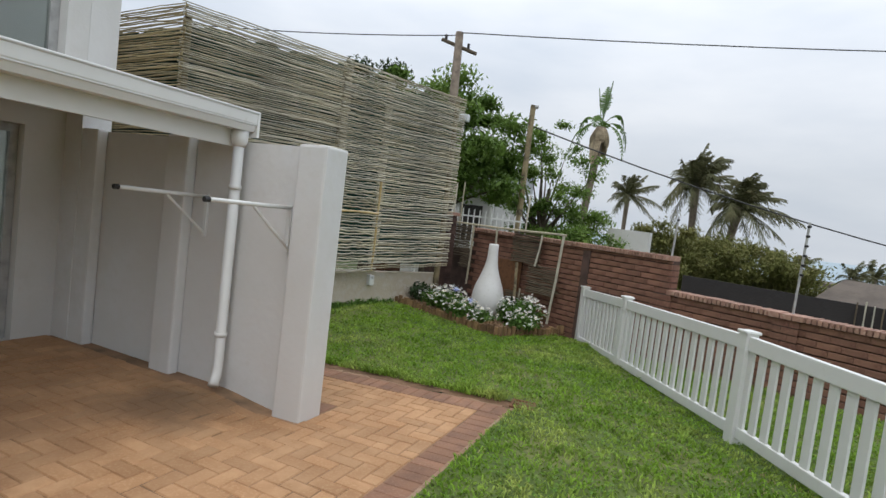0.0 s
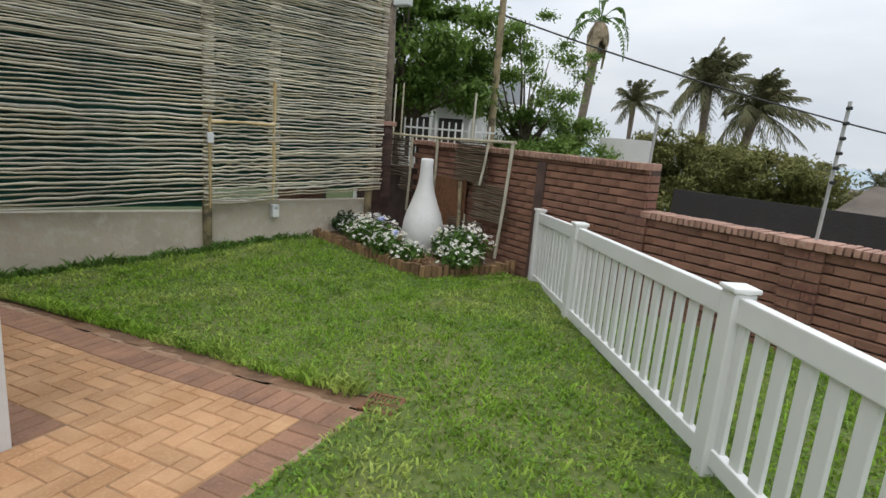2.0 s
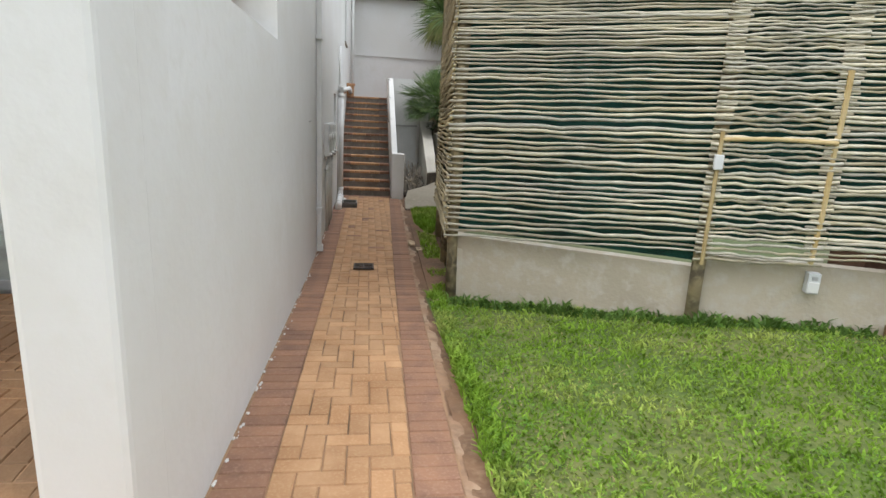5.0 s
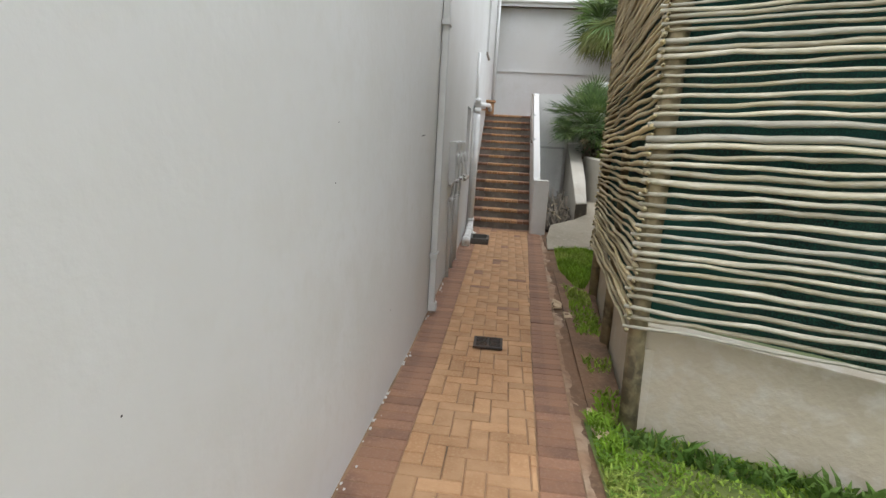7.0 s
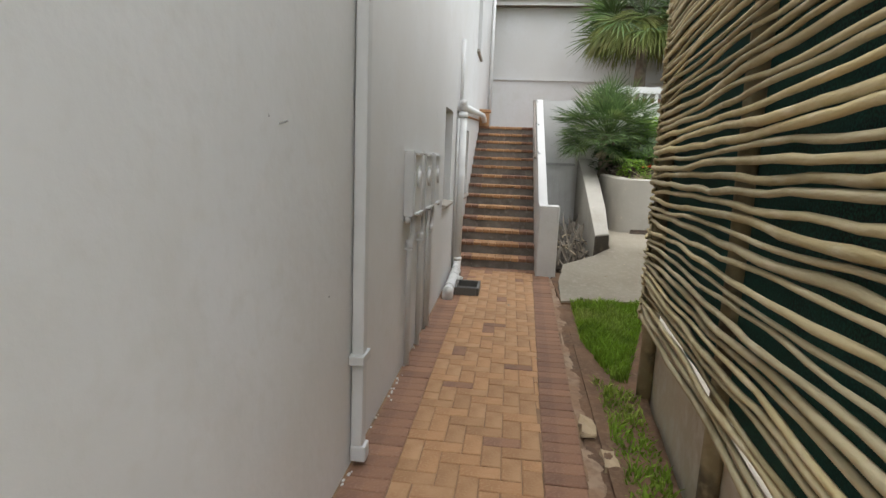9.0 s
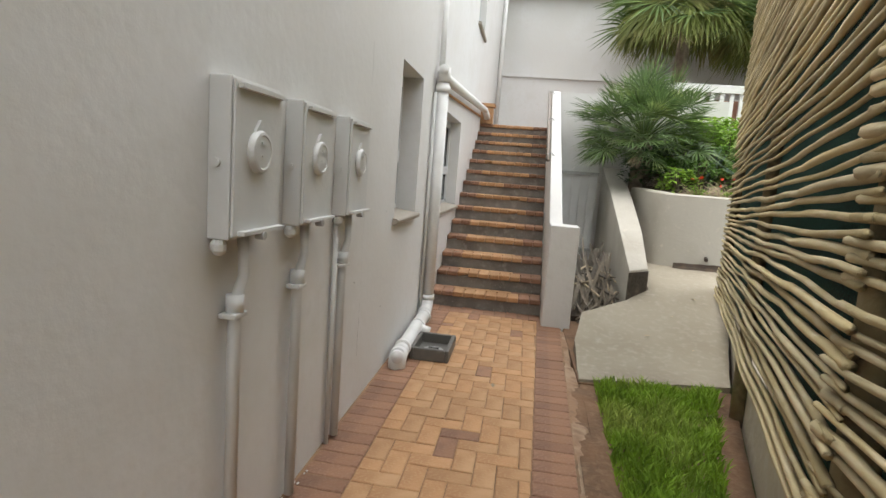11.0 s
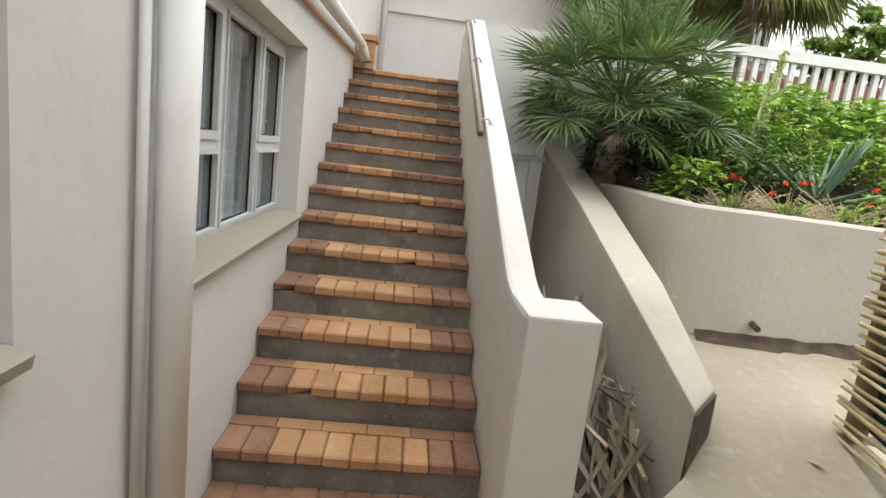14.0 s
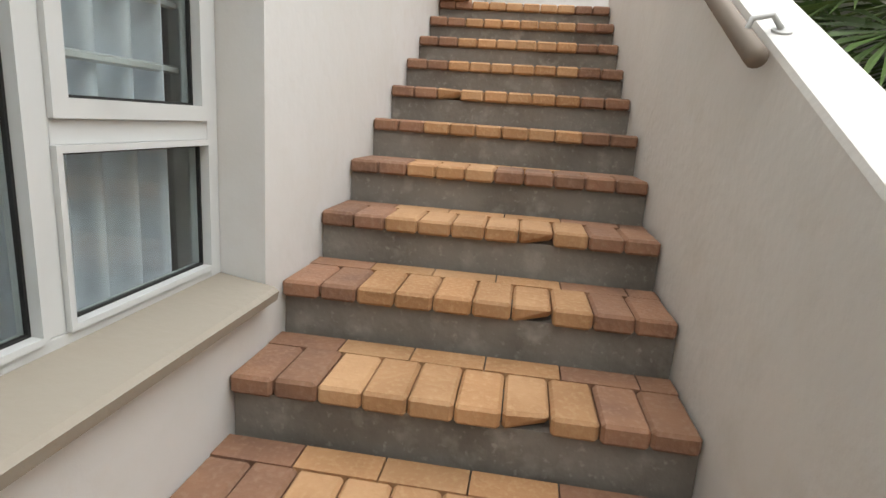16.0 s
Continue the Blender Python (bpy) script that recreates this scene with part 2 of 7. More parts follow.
STEEL = mat("galvanised_steel", (0.42, 0.42, 0.41), 0.5, ((8, 4, (0.30, 0.30, 0.29), 0.45, 0.7),), metal=0.3)
RAIL = mat("brown_handrail", (0.23, 0.19, 0.155), 0.4, ((12, 4, (0.17, 0.135, 0.11), 0.5, 0.8),), metal=0.2)
SILL = mat("sill_paint", (0.315, 0.28, 0.232), 0.7, ((5, 5, (0.31, 0.27, 0.22), 0.45, 0.75),), 0.3, 35)
CURTAIN = mat("grey_curtain", (0.82, 0.86, 0.93), 0.9, ((30, 3, (0.76, 0.79, 0.86), 0.4, 0.7),), translucent=0.15)
RUST = mat("rusty_iron", (0.20, 0.095, 0.045), 0.85, ((20, 4, (0.11, 0.055, 0.03), 0.45, 0.75),), 0.5, 60, metal=0.2)
SHEATH = mat("grey_sheath", (0.15, 0.125, 0.095), 0.85, ((9, 5, (0.12, 0.10, 0.075), 0.45, 0.7),), 0.4, 30, rnd=0.6)
INTERIOR = mat("room_paint", (0.55, 0.54, 0.51), 0.9, ((2, 3, (0.34, 0.33, 0.31), 0.4, 0.7),))
BLACK = mat("black_rubber", (0.012, 0.012, 0.012), 0.6)
WIRE = mat("cable", (0.03, 0.03, 0.03), 0.6)
THATCH = mat("thatch", (0.145, 0.12, 0.10), 0.95, ((2, 6, (0.095, 0.08, 0.068), 0.42, 0.7),), 0.8, 15)
BLACKFENCE = mat("dark_stained_wood", (0.034, 0.030, 0.029), 0.9, ((5, 5, (0.045, 0.04, 0.04), 0.5, 0.8),), 0.5, 30)
ROOFMETAL = mat("roof_sheet", (0.42, 0.44, 0.46), 0.5, ((2, 4, (0.34, 0.36, 0.38), 0.45, 0.7),), metal=0.3)
SEA = mat("sea", (0.19, 0.29, 0.35), 0.35, ((0.02, 5, (0.26, 0.35, 0.40), 0.45, 0.7),), 0.3, 0.3)
FOAM = mat("surf", (0.75, 0.78, 0.80), 0.8, ((0.05, 5, (0.45, 0.55, 0.60), 0.5, 0.7),))
FIELD = mat("scrub_ground", (0.075, 0.10, 0.035), 0.95, ((0.2, 6, (0.12, 0.10, 0.06), 0.45, 0.7),), 0.5, 3)
GRATE_DARK = mat("drain_dark", (0.012, 0.010, 0.009), 0.9)
ORANGE = mat("orange_paint", (0.50, 0.17, 0.06), 0.7, ((6, 4, (0.36, 0.13, 0.06), 0.45, 0.7),))


def tone_patch(m, centre, radius, tone, amount):
    """Lays a ragged patch of another tone round a point of the ground into a paving material."""
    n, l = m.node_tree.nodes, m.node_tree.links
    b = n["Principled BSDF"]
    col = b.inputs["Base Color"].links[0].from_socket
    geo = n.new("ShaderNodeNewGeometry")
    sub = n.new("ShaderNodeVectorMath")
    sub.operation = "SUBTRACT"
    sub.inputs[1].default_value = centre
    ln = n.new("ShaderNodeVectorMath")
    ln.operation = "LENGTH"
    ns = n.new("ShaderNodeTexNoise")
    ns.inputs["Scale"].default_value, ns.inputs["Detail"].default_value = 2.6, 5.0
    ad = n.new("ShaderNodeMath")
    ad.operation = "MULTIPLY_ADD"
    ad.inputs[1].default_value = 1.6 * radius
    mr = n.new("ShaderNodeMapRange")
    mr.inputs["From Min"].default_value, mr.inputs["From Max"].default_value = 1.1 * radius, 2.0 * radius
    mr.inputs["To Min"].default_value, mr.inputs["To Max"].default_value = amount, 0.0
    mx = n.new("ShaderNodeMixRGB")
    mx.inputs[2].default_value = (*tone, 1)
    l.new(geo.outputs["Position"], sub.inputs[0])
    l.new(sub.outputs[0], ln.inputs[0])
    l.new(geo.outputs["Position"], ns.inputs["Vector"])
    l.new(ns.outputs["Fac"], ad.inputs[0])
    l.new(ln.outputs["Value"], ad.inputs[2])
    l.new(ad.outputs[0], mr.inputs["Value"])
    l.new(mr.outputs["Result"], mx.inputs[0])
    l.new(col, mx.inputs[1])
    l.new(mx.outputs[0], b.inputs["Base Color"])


# dark water stain at the downpipe foot
tone_patch(PAVE_Y, (-2.75, 3.5, 0.3), 0.55, (0.12, 0.075, 0.04), 0.8)
# broad browner patch over the pavers under the veranda roof
tone_patch(PAVE_Y, (-3.6, 2.2, 0.3), 1.3, (0.22, 0.115, 0.055), 0.7)


def glass_mat():
    m = bpy.data.materials.new("window_glass")
    m.use_nodes = True
    n, l = m.node_tree.nodes, m.node_tree.links
    n.clear()
    o = n.new("ShaderNodeOutputMaterial")
    g = n.new("ShaderNodeBsdfGlossy")
    g.inputs["Roughness"].default_value = 0.02
    t = n.new("ShaderNodeBsdfTransparent")
    t.inputs["Color"].default_value = (0.88, 0.91, 0.90, 1)
    f = n.new("ShaderNodeLayerWeight")
    p = n.new("ShaderNodeMath")
    p.operation = "POWER"
    p.inputs[1].default_value = 5.0
    q = n.new("ShaderNodeMapRange")
    q.inputs["To Min"].default_value, q.inputs["To Max"].default_value = 0.05, 0.6
    l.new(f.outputs["Facing"], p.inputs[0])
    l.new(p.outputs[0], q.inputs["Value"])
    x = n.new("ShaderNodeMixShader")
    l.new(q.outputs["Result"], x.inputs[0])
    l.new(t.outputs[0], x.inputs[1])
    l.new(g.outputs[0], x.inputs[2])
    l.new(x.outputs[0], o.inputs["Surface"])
    return m


GLASS = glass_mat()

# ---------------------------------------------------------------- mesh helpers


def part(name, bm, material, parent=None, label="", smooth=False, bevel=0.0):
    """Links a bmesh as one mesh object under a thing or part."""
    if bevel:
        bmesh.ops.bevel(bm, geom=[e for e in bm.edges], offset=bevel, segments=2, affect="EDGES", clamp_overlap=True, profile=0.6)
    me = bpy.data.meshes.new(name)
    bm.to_mesh(me)
    bm.free()
    me.materials.append(material)
    if smooth:
        me.shade_smooth()
    ob = new(name, me)
    if parent is not None:
        ob.parent = parent
    if label:
        ob["label"] = label
    return ob


def raw(name, verts, faces, material, parent=None, label="", smooth=False):
    me = bpy.data.meshes.new(name)
    me.from_pydata(verts, [], faces)
    me.materials.append(material)
    if smooth:
        me.shade_smooth()
    ob = new(name, me)
    if parent is not None:
        ob.parent = parent
    if label:
        ob["label"] = label
    return ob


def thing(name, label, category, m=None, group="", kind=""):
    ob = new(name)
    ob.empty_display_size = 0.1
    if m is not None:
        ob.matrix_world = m
    return tagged(ob, label, category, group, kind)


def box(x0, x1, y0, y1, z0, z1, bm=None):
    bm = bm or bmesh.new()
    x0, x1, y0, y1, z0, z1 = min(x0, x1), max(x0, x1), min(y0, y1), max(y0, y1), min(z0, z1), max(z0, z1)
    v = [bm.verts.new(p) for p in ((x0, y0, z0), (x1, y0, z0), (x1, y1, z0), (x0, y1, z0), (x0, y0, z1), (x1, y0, z1), (x1, y1, z1), (x0, y1, z1))]
    for f in ((3, 2, 1, 0), (4, 5, 6, 7), (0, 1, 5, 4), (1, 2, 6, 5), (2, 3, 7, 6), (3, 0, 4, 7)):
        bm.faces.new([v[i] for i in f])
    return bm


def prism(poly, z0, z1, bm=None):
    """An upright prism over the counter-clockwise polygon; z0 and z1 are numbers or functions of (x, y)."""
    bm = bm or bmesh.new()
    lo = z0 if callable(z0) else (lambda x, y: z0)
    hi = z1 if callable(z1) else (lambda x, y: z1)
    a = [bm.verts.new((x, y, lo(x, y))) for x, y in poly]
    b = [bm.verts.new((x, y, hi(x, y))) for x, y in poly]
    bm.faces.new(a[::-1])
    bm.faces.new(b)
    for i in range(len(poly)):
        j = (i + 1) % len(poly)
        bm.faces.new((a[i], a[j], b[j], b[i]))
    return bm


def profile_y(poly, y0, y1, bm=None):
    """A prism along y over a polygon in the x-z plane."""
    bm = bm or bmesh.new()
    a = [bm.verts.new((x, y0, z)) for x, z in poly]
    b = [bm.verts.new((x, y1, z)) for x, z in poly]
    bm.faces.new(a)
    bm.faces.new(b[::-1])
    for i in range(len(poly)):
        j = (i + 1) % len(poly)
        bm.faces.new((a[j], a[i], b[i], b[j]))
    bmesh.ops.recalc_face_normals(bm, faces=bm.faces)
    return bm


def tube(points, radii, sides=8, bm=None, caps=True):
    bm = bm or bmesh.new()
    pts = [Vector(p) for p in points]
    if not hasattr(radii, "__len__"):
        radii = [radii] * len(pts)
    rings = []
    up = None
    for i, p in enumerate(pts):
        d = (pts[min(i + 1, len(pts) - 1)] - pts[max(i - 1, 0)]).normalized()
        if up is None:
            up = Vector((0, 0, 1)) if abs(d.z) < 0.9 else Vector((1, 0, 0))
        u = (up - d * up.dot(d)).normalized()
        up = u
        w = d.cross(u)
        rings.append([bm.verts.new(p + (u * math.cos(a) + w * math.sin(a)) * radii[i]) for a in [2 * math.pi * k / sides for k in range(sides)]])
    for r0, r1 in zip(rings, rings[1:]):
        for k in range(sides):
            bm.faces.new((r0[k], r0[(k + 1) % sides], r1[(k + 1) % sides], r1[k]))
    if caps:
        bm.faces.new(rings[0][::-1])
        bm.faces.new(rings[-1])
    return bm


def lathe(prof, sides=32, bm=None):
    bm = bm or bmesh.new()
    rings = [[bm.verts.new((r * math.cos(2 * math.pi * k / sides), r * math.sin(2 * math.pi * k / sides), z)) for k in range(sides)] for r, z in prof]
    for r0, r1 in zip(rings, rings[1:]):
        for k in range(sides):
            bm.faces.new((r0[k], r0[(k + 1) % sides], r1[(k + 1) % sides], r1[k]))
    bm.faces.new(rings[0][::-1])
    bm.faces.new(rings[-1])
    return bm


def rough_up(bm, amount, scale=3.0):
    for v in bm.verts:
        v.co += Vector(noise.noise_vector(v.co * scale)) * amount
    return bm


def G(x, y=0.0):
    """Height of the garden and path ground: level along the alley, rising gently towards the lawn."""
    t = max(0.0, x + 7.0)
    return 0.055 * (math.sqrt(t * t + 0.25) - 0.5 + 0.0) if x > -7 else 0.0


LUMP = mat("pale_mortar", (0.47, 0.36, 0.23), 0.9, ((6, 5, (0.32, 0.24, 0.16), 0.45, 0.7),), 0.6, 30)
KERB_TONE = mat("earthy_mortar", (0.29, 0.175, 0.105), 0.9, ((3, 6, (0.40, 0.30, 0.21), 0.45, 0.7), (14, 5, (0.20, 0.12, 0.075), 0.45, 0.75)), 0.7, 25)
WALL_Y = 4.16          # outer face of the house's side wall
STAIR_Y = 5.38        # inner face of the stair's parapet
RISE, GO, NOSE = 0.172, 0.33, -13.5
PATIO_Z = 0.31


def path_in(x):
    """Inner edge of the path's outer border: the path widens a little towards the stair."""
    return 5.05 + 0.027 * max(0.0, -2.4 - x)


def F(x, y):
    """Height of the paving: the patio under the roof is level and eases into the sloping path."""
    s = max(0.0, min(1.0, (4.4 - y) / 1.6))
    if y < 4.0:
        s = max(s, min(1.0, max(0.0, (-1.95 - x) / 0.9)))
    else:
        s *= 0.5
    s = s * s * (3 - 2 * s)
    return G(x) + max(0.0, PATIO_Z - G(x)) * s

# ---------------------------------------------------------------- ground, lawn bed, sea


def land(x, y):
    z = G(x, y)
    far = max(0.0, (y - 11.5 + 0.5 * max(-4.0, min(x, 6.0))) * 0.9)
    if x > -13:
        z -= min(14.0, 0.16 * far) if far < 60 else 14.0
    if x > 4:
        z -= min(2.0, (x - 4) * 0.25)
    return z - 0.06


def ground_sheet():
    xs = sorted(set([-2500, -600, -150, -60] + [-30 + 0.75 * i for i in range(64)] + [25, 40, 80, 160, 600, 2500]))
    ys = sorted(set([-2500, -600, -150, -60, -30, -15] + [-8 + 0.75 * i for i in range(46)] + [32, 40, 50, 65, 90]))
    verts = [(x, y, land(x, y)) for y in ys for x in xs]
    w = len(xs)
    faces = [(j * w + i, j * w + i + 1, (j + 1) * w + i + 1, (j + 1) * w + i) for j in range(len(ys) - 1) for i in range(w - 1)]
    return tagged(raw("ground", verts, faces, FIELD, smooth=True), "scrubby ground falling away to the sea", "ground", kind="structure")


ground_sheet()
tagged(raw("water", [(-4000, 88, -14.2), (4000, 88, -14.2), (4000, 4500, -14.2), (-4000, 4500, -14.2)], [(0, 1, 2, 3)], SEA), "grey-blue sea under an overcast sky", "sea", kind="structure")
surf = bmesh.new()
for k in range(5):
    y = 95 + 14 * k
    pts = [(-300 + 15 * i, y + 3 * noise.noise(Vector((i * 0.3, k, 0)))) for i in range(60)]
    for (a, b), (c, d) in zip(pts, pts[1:]):
        w = 2.2 + 1.5 * noise.noise(Vector((a * 0.05, k * 3, 1)))
        v = [surf.verts.new(p) for p in ((a, b, -14.15), (c, d, -14.15), (c, d + w, -14.1), (a, b + w, -14.1))]
        surf.faces.new(v)
tagged(part("surf_foam", surf, FOAM), "white lines of breaking surf on the sea", "surf", kind="stuff")

# screen, wall and fence lines in plan
SCR_A, SCR_PB, SCR_B = Vector((-5.73, 5.69)), Vector((-4.58, 7.63)), Vector((-3.62, 9.80))
SCR_C, SCR_D = Vector((-9.0, 5.98)), Vector((-13.6, 7.25))
WALL_P, WALL_DIR = Vector((0.45, 8.50)), Vector((0.893, -0.449)).normalized()
FENCE = [Vector((-0.83, 9.07)), Vector((-0.07, 7.65)), Vector((1.08, 5.58)), Vector((2.23, 3.51)), Vector((3.38, 1.44)), Vector((4.53, -0.63))]
PATH_EDGE, PATIO_EDGE = 5.29, -0.78
BED = [(-4.02, 8.98), (-1.86, 8.25), (-1.35, 8.80), (-1.10, 9.2), (-3.55, 10.25)]


def lawn_z(x, y):
    bank = 0.17 * max(0.0, min(1.0, (y - 6.0) / 2.0)) * max(0.0, min(1.0, (-x - 2.0) / 2.0))
    return G(x, y) + bank + 0.012 * noise.noise(Vector((x * 1.7, y * 1.7, 0)))


def inside(x, y, poly):
    c = False
    for (x0, y0), (x1, y1) in zip(poly, poly[1:] + poly[:1]):
        if (y0 > y) != (y1 > y) and x < (x1 - x0) * (y - y0) / (y1 - y0) + x0:
            c = not c
    return c


LAWN = [(PATIO_EDGE + 0.23, -3.0), (4.6, -3.0), (4.6, 0.0), (2.9, 6.9), (-3.7, 10.3), (-4.55, 7.7), (-5.72, 5.78), (-5.75, 5.46), (PATIO_EDGE + 0.12, 5.46)]


def turf():
    step = 0.16
    verts, faces, ids = [], [], {}
    for i in range(-37, 30):
        for j in range(-19, 67):
            x, y = i * step, j * step
            if inside(x + step / 2, y + step / 2, LAWN):
                q = []
                for a, b in ((i, j), (i + 1, j), (i + 1, j + 1), (i, j + 1)):
                    if (a, b) not in ids:
                        ids[a, b] = len(verts)
                        verts.append((a * step, b * step, lawn_z(a * step, b * step) + 0.012))
                    q.append(ids[a, b])
                faces.append(q)
    return tagged(raw("lawn", verts, faces, TURF, smooth=True), "green lawn with a few worn patches", "lawn", kind="structure")


turf()


def blades(name, n, area, material, lo, hi, seed, keep=lambda x, y: True, width=0.004, lean=0.6, z_of=lawn_z):
    rng = np.random.default_rng(seed)
    xs, ys = [p[0] for p in area], [p[1] for p in area]
    verts, faces = [], []
    made = 0
    while made < n:
        x, y = rng.uniform(min(xs), max(xs)), rng.uniform(min(ys), max(ys))
        if not inside(x, y, area) or not keep(x, y):
            made += 0.2
            continue
        made += 1
        a, hgt = rng.uniform(0, 6.283), rng.uniform(lo, hi) * (0.55 + 1.0 * max(0.0, 0.5 + noise.noise(Vector((x * 4.5, y * 4.5, seed)))))
        w = width * rng.uniform(0.7, 1.4)
        b = rng.uniform(0, 6.283)
        dx, dy = math.cos(b) * hgt * lean * rng.uniform(0.3, 1.2), math.sin(b) * hgt * lean * rng.uniform(0.3, 1.2)
        z = z_of(x, y) + 0.008
        cx, cy = math.cos(a) * w, math.sin(a) * w
        k = len(verts)
        verts += [(x - cx, y - cy, z), (x + cx, y + cy, z), (x + dx * 0.45 + cx, y + dy * 0.45 + cy, z + hgt * 0.62), (x + dx * 0.45 - cx, y + dy * 0.45 - cy, z + hgt * 0.62), (x + dx, y + dy, z + hgt * 0.85)]
        faces += [(k, k + 1, k + 2, k + 3), (k + 3, k + 2, k + 4)]
    return raw(name, verts, faces, material)


not_bed = lambda x, y: not inside(x, y, BED) and math.hypot(x + 0.60, y - 5.42) > 0.12
tagged(blades("grass", 150000, LAWN, BLADE, 0.018, 0.042, 3, not_bed, 0.0058, 1.1), "short green lawn grass", "grass", kind="stuff")
tagged(blades("dry_grass", 9000, LAWN, STRAW, 0.012, 0.03, 5, lambda x, y: not_bed(x, y) and noise.noise(Vector((x * 1.3 + 4, y * 1.3, 0))) > 0.12, 0.004, 1.2), "straw-coloured dry grass in the worn lawn patches", "grass", kind="stuff")


def clover(n, seed):
    """Small flat three-lobed leaves lying among the grass."""
    rng = np.random.default_rng(seed)
    vs, fs = [], []
    for _ in range(n):
        x, y = rng.uniform(-5.7, 2.6), rng.uniform(2.0, 9.8)
        dens = 0.25 + noise.noise(Vector((x * 2.2, y * 2.2, 9))) + 0.5 * max(0.0, 1 - abs(y - 5.6) / 0.5)
        if rng.random() > dens or not inside(x, y, LAWN) or inside(x, y, BED):
            continue
        z = lawn_z(x, y) + rng.uniform(0.025, 0.06)
        a0 = rng.uniform(0, 6.283)
        tx, ty = rng.uniform(-0.35, 0.35), rng.uniform(-0.35, 0.35)
        for k in range(3):
            a, s = a0 + k * 2.094, rng.uniform(0.009, 0.016)
            i = len(vs)
            for f, o in ((0.0, 0), (0.9, -0.55), (1.25, 0.0), (0.9, 0.55)):
                dx, dy = s * f * math.cos(a + o), s * f * math.sin(a + o)
                vs.append((x + dx, y + dy, z + tx * dx + ty * dy))
            fs.append((i, i + 1, i + 2, i + 3))
    return raw("clover", vs, fs, LEAF_LAWN)


tagged(clover(44000, 6), "small clover leaves among the lawn grass", "clover", kind="stuff")

# ---------------------------------------------------------------- house

HOUSE_X0, HOUSE_X1, HOUSE_TOP = -4.75, -21.5, 6.9
W1 = (-12.28, -11.50, 1.10, 2.24)
W2 = (-15.04, -13.09, 1.04, 2.14)
W3 = (-17.3, -16.2, 3.75, 5.2)


def wall_with_openings(name, x0, x1, y0, y1, z0, z1, openings, material, label):
    """A wall along x, with real openings (x0, x1, z0, z1) through it."""
    xs = sorted({x0, x1, *[o[0] for o in openings], *[o[1] for o in openings]})
    zs = sorted({z0, z1, *[o[2] for o in openings], *[o[3] for o in openings]})
    bm = bmesh.new()
    solid = {}
    for i in range(len(xs) - 1):
        for j in range(len(zs) - 1):
            cx, cz = (xs[i] + xs[i + 1]) / 2, (zs[j] + zs[j + 1]) / 2
            solid[i, j] = not any(o[0] < cx < o[1] and o[2] < cz < o[3] for o in openings)
    ids = {}

    def v(i, k, j):
        if (i, k, j) not in ids:
            ids[i, k, j] = bm.verts.new((xs[i], (y0, y1)[k], zs[j]))
        return ids[i, k, j]
    for (i, j), s in solid.items():
        if not s:
            continue
        bm.faces.new((v(i, 1, j), v(i, 1, j + 1), v(i + 1, 1, j + 1), v(i + 1, 1, j)))
        bm.faces.new((v(i, 0, j), v(i + 1, 0, j), v(i + 1, 0, j + 1), v(i, 0, j + 1)))
        for di, dj, quad in ((-1, 0, ((i, 0, j), (i, 0, j + 1), (i, 1, j + 1), (i, 1, j))), (1, 0, ((i + 1, 0, j), (i + 1, 1, j), (i + 1, 1, j + 1), (i + 1, 0, j + 1))),
                             (0, -1, ((i, 0, j), (i, 1, j), (i + 1, 1, j), (i + 1, 0, j))), (0, 1, ((i, 0, j + 1), (i + 1, 0, j + 1), (i + 1, 1, j + 1), (i, 1, j + 1)))):
            if not solid.get((i + di, j + dj), False):
                bm.faces.new([v(*q) for q in quad])
    bmesh.ops.recalc_face_normals(bm, faces=bm.faces)
    return tagged(part(name, bm, material), label, "wall", kind="structure")


wall_with_openings("wall_house_side", HOUSE_X1, HOUSE_X0, WALL_Y - 0.28, WALL_Y, -0.1, HOUSE_TOP, [W1, W2, W3], PLASTER_GREY, "tall light grey painted plaster house wall along the alley")
# free-standing garden wall with three pilasters
gw = box(HOUSE_X0, -2.16, 3.99, WALL_Y, -0.1, 2.34)
tagged(part("wall_garden", gw, PLASTER_GREY), "white plastered garden wall beside the patio", "wall", kind="structure")
for i, (a, b) in enumerate(((-2.17, -1.90), (-3.58, -3.32), (-4.76, -4.52))):
    tagged(part("pilaster", box(a - 0.001, b, 3.885 if i else 3.90, 3.988 if i else WALL_Y + 0.003, -0.1, 2.352), PLASTER_GREY, bevel=0.022), "white plastered wall pilaster", "pilaster", kind="structure")

# back wall of the patio with sliding doors
PX = -5.0
wall = thing("wall_patio_back", "white patio wall with glass sliding doors", "wall", kind="structure")
part("wall_body", box(PX - 0.25, PX, 3.53, 3.985, 0, 2.80), PLASTER, wall)
part("wall_body", box(PX - 0.25, PX, -4.0, -1.6, 0, 2.80), PLASTER, wall)
part("wall_body", box(PX - 0.25, PX, -1.6, 3.53, 2.30, 2.80), PLASTER, wall)
door = thing("door_1", "grey aluminium sliding glass patio door", "door", kind="structure")
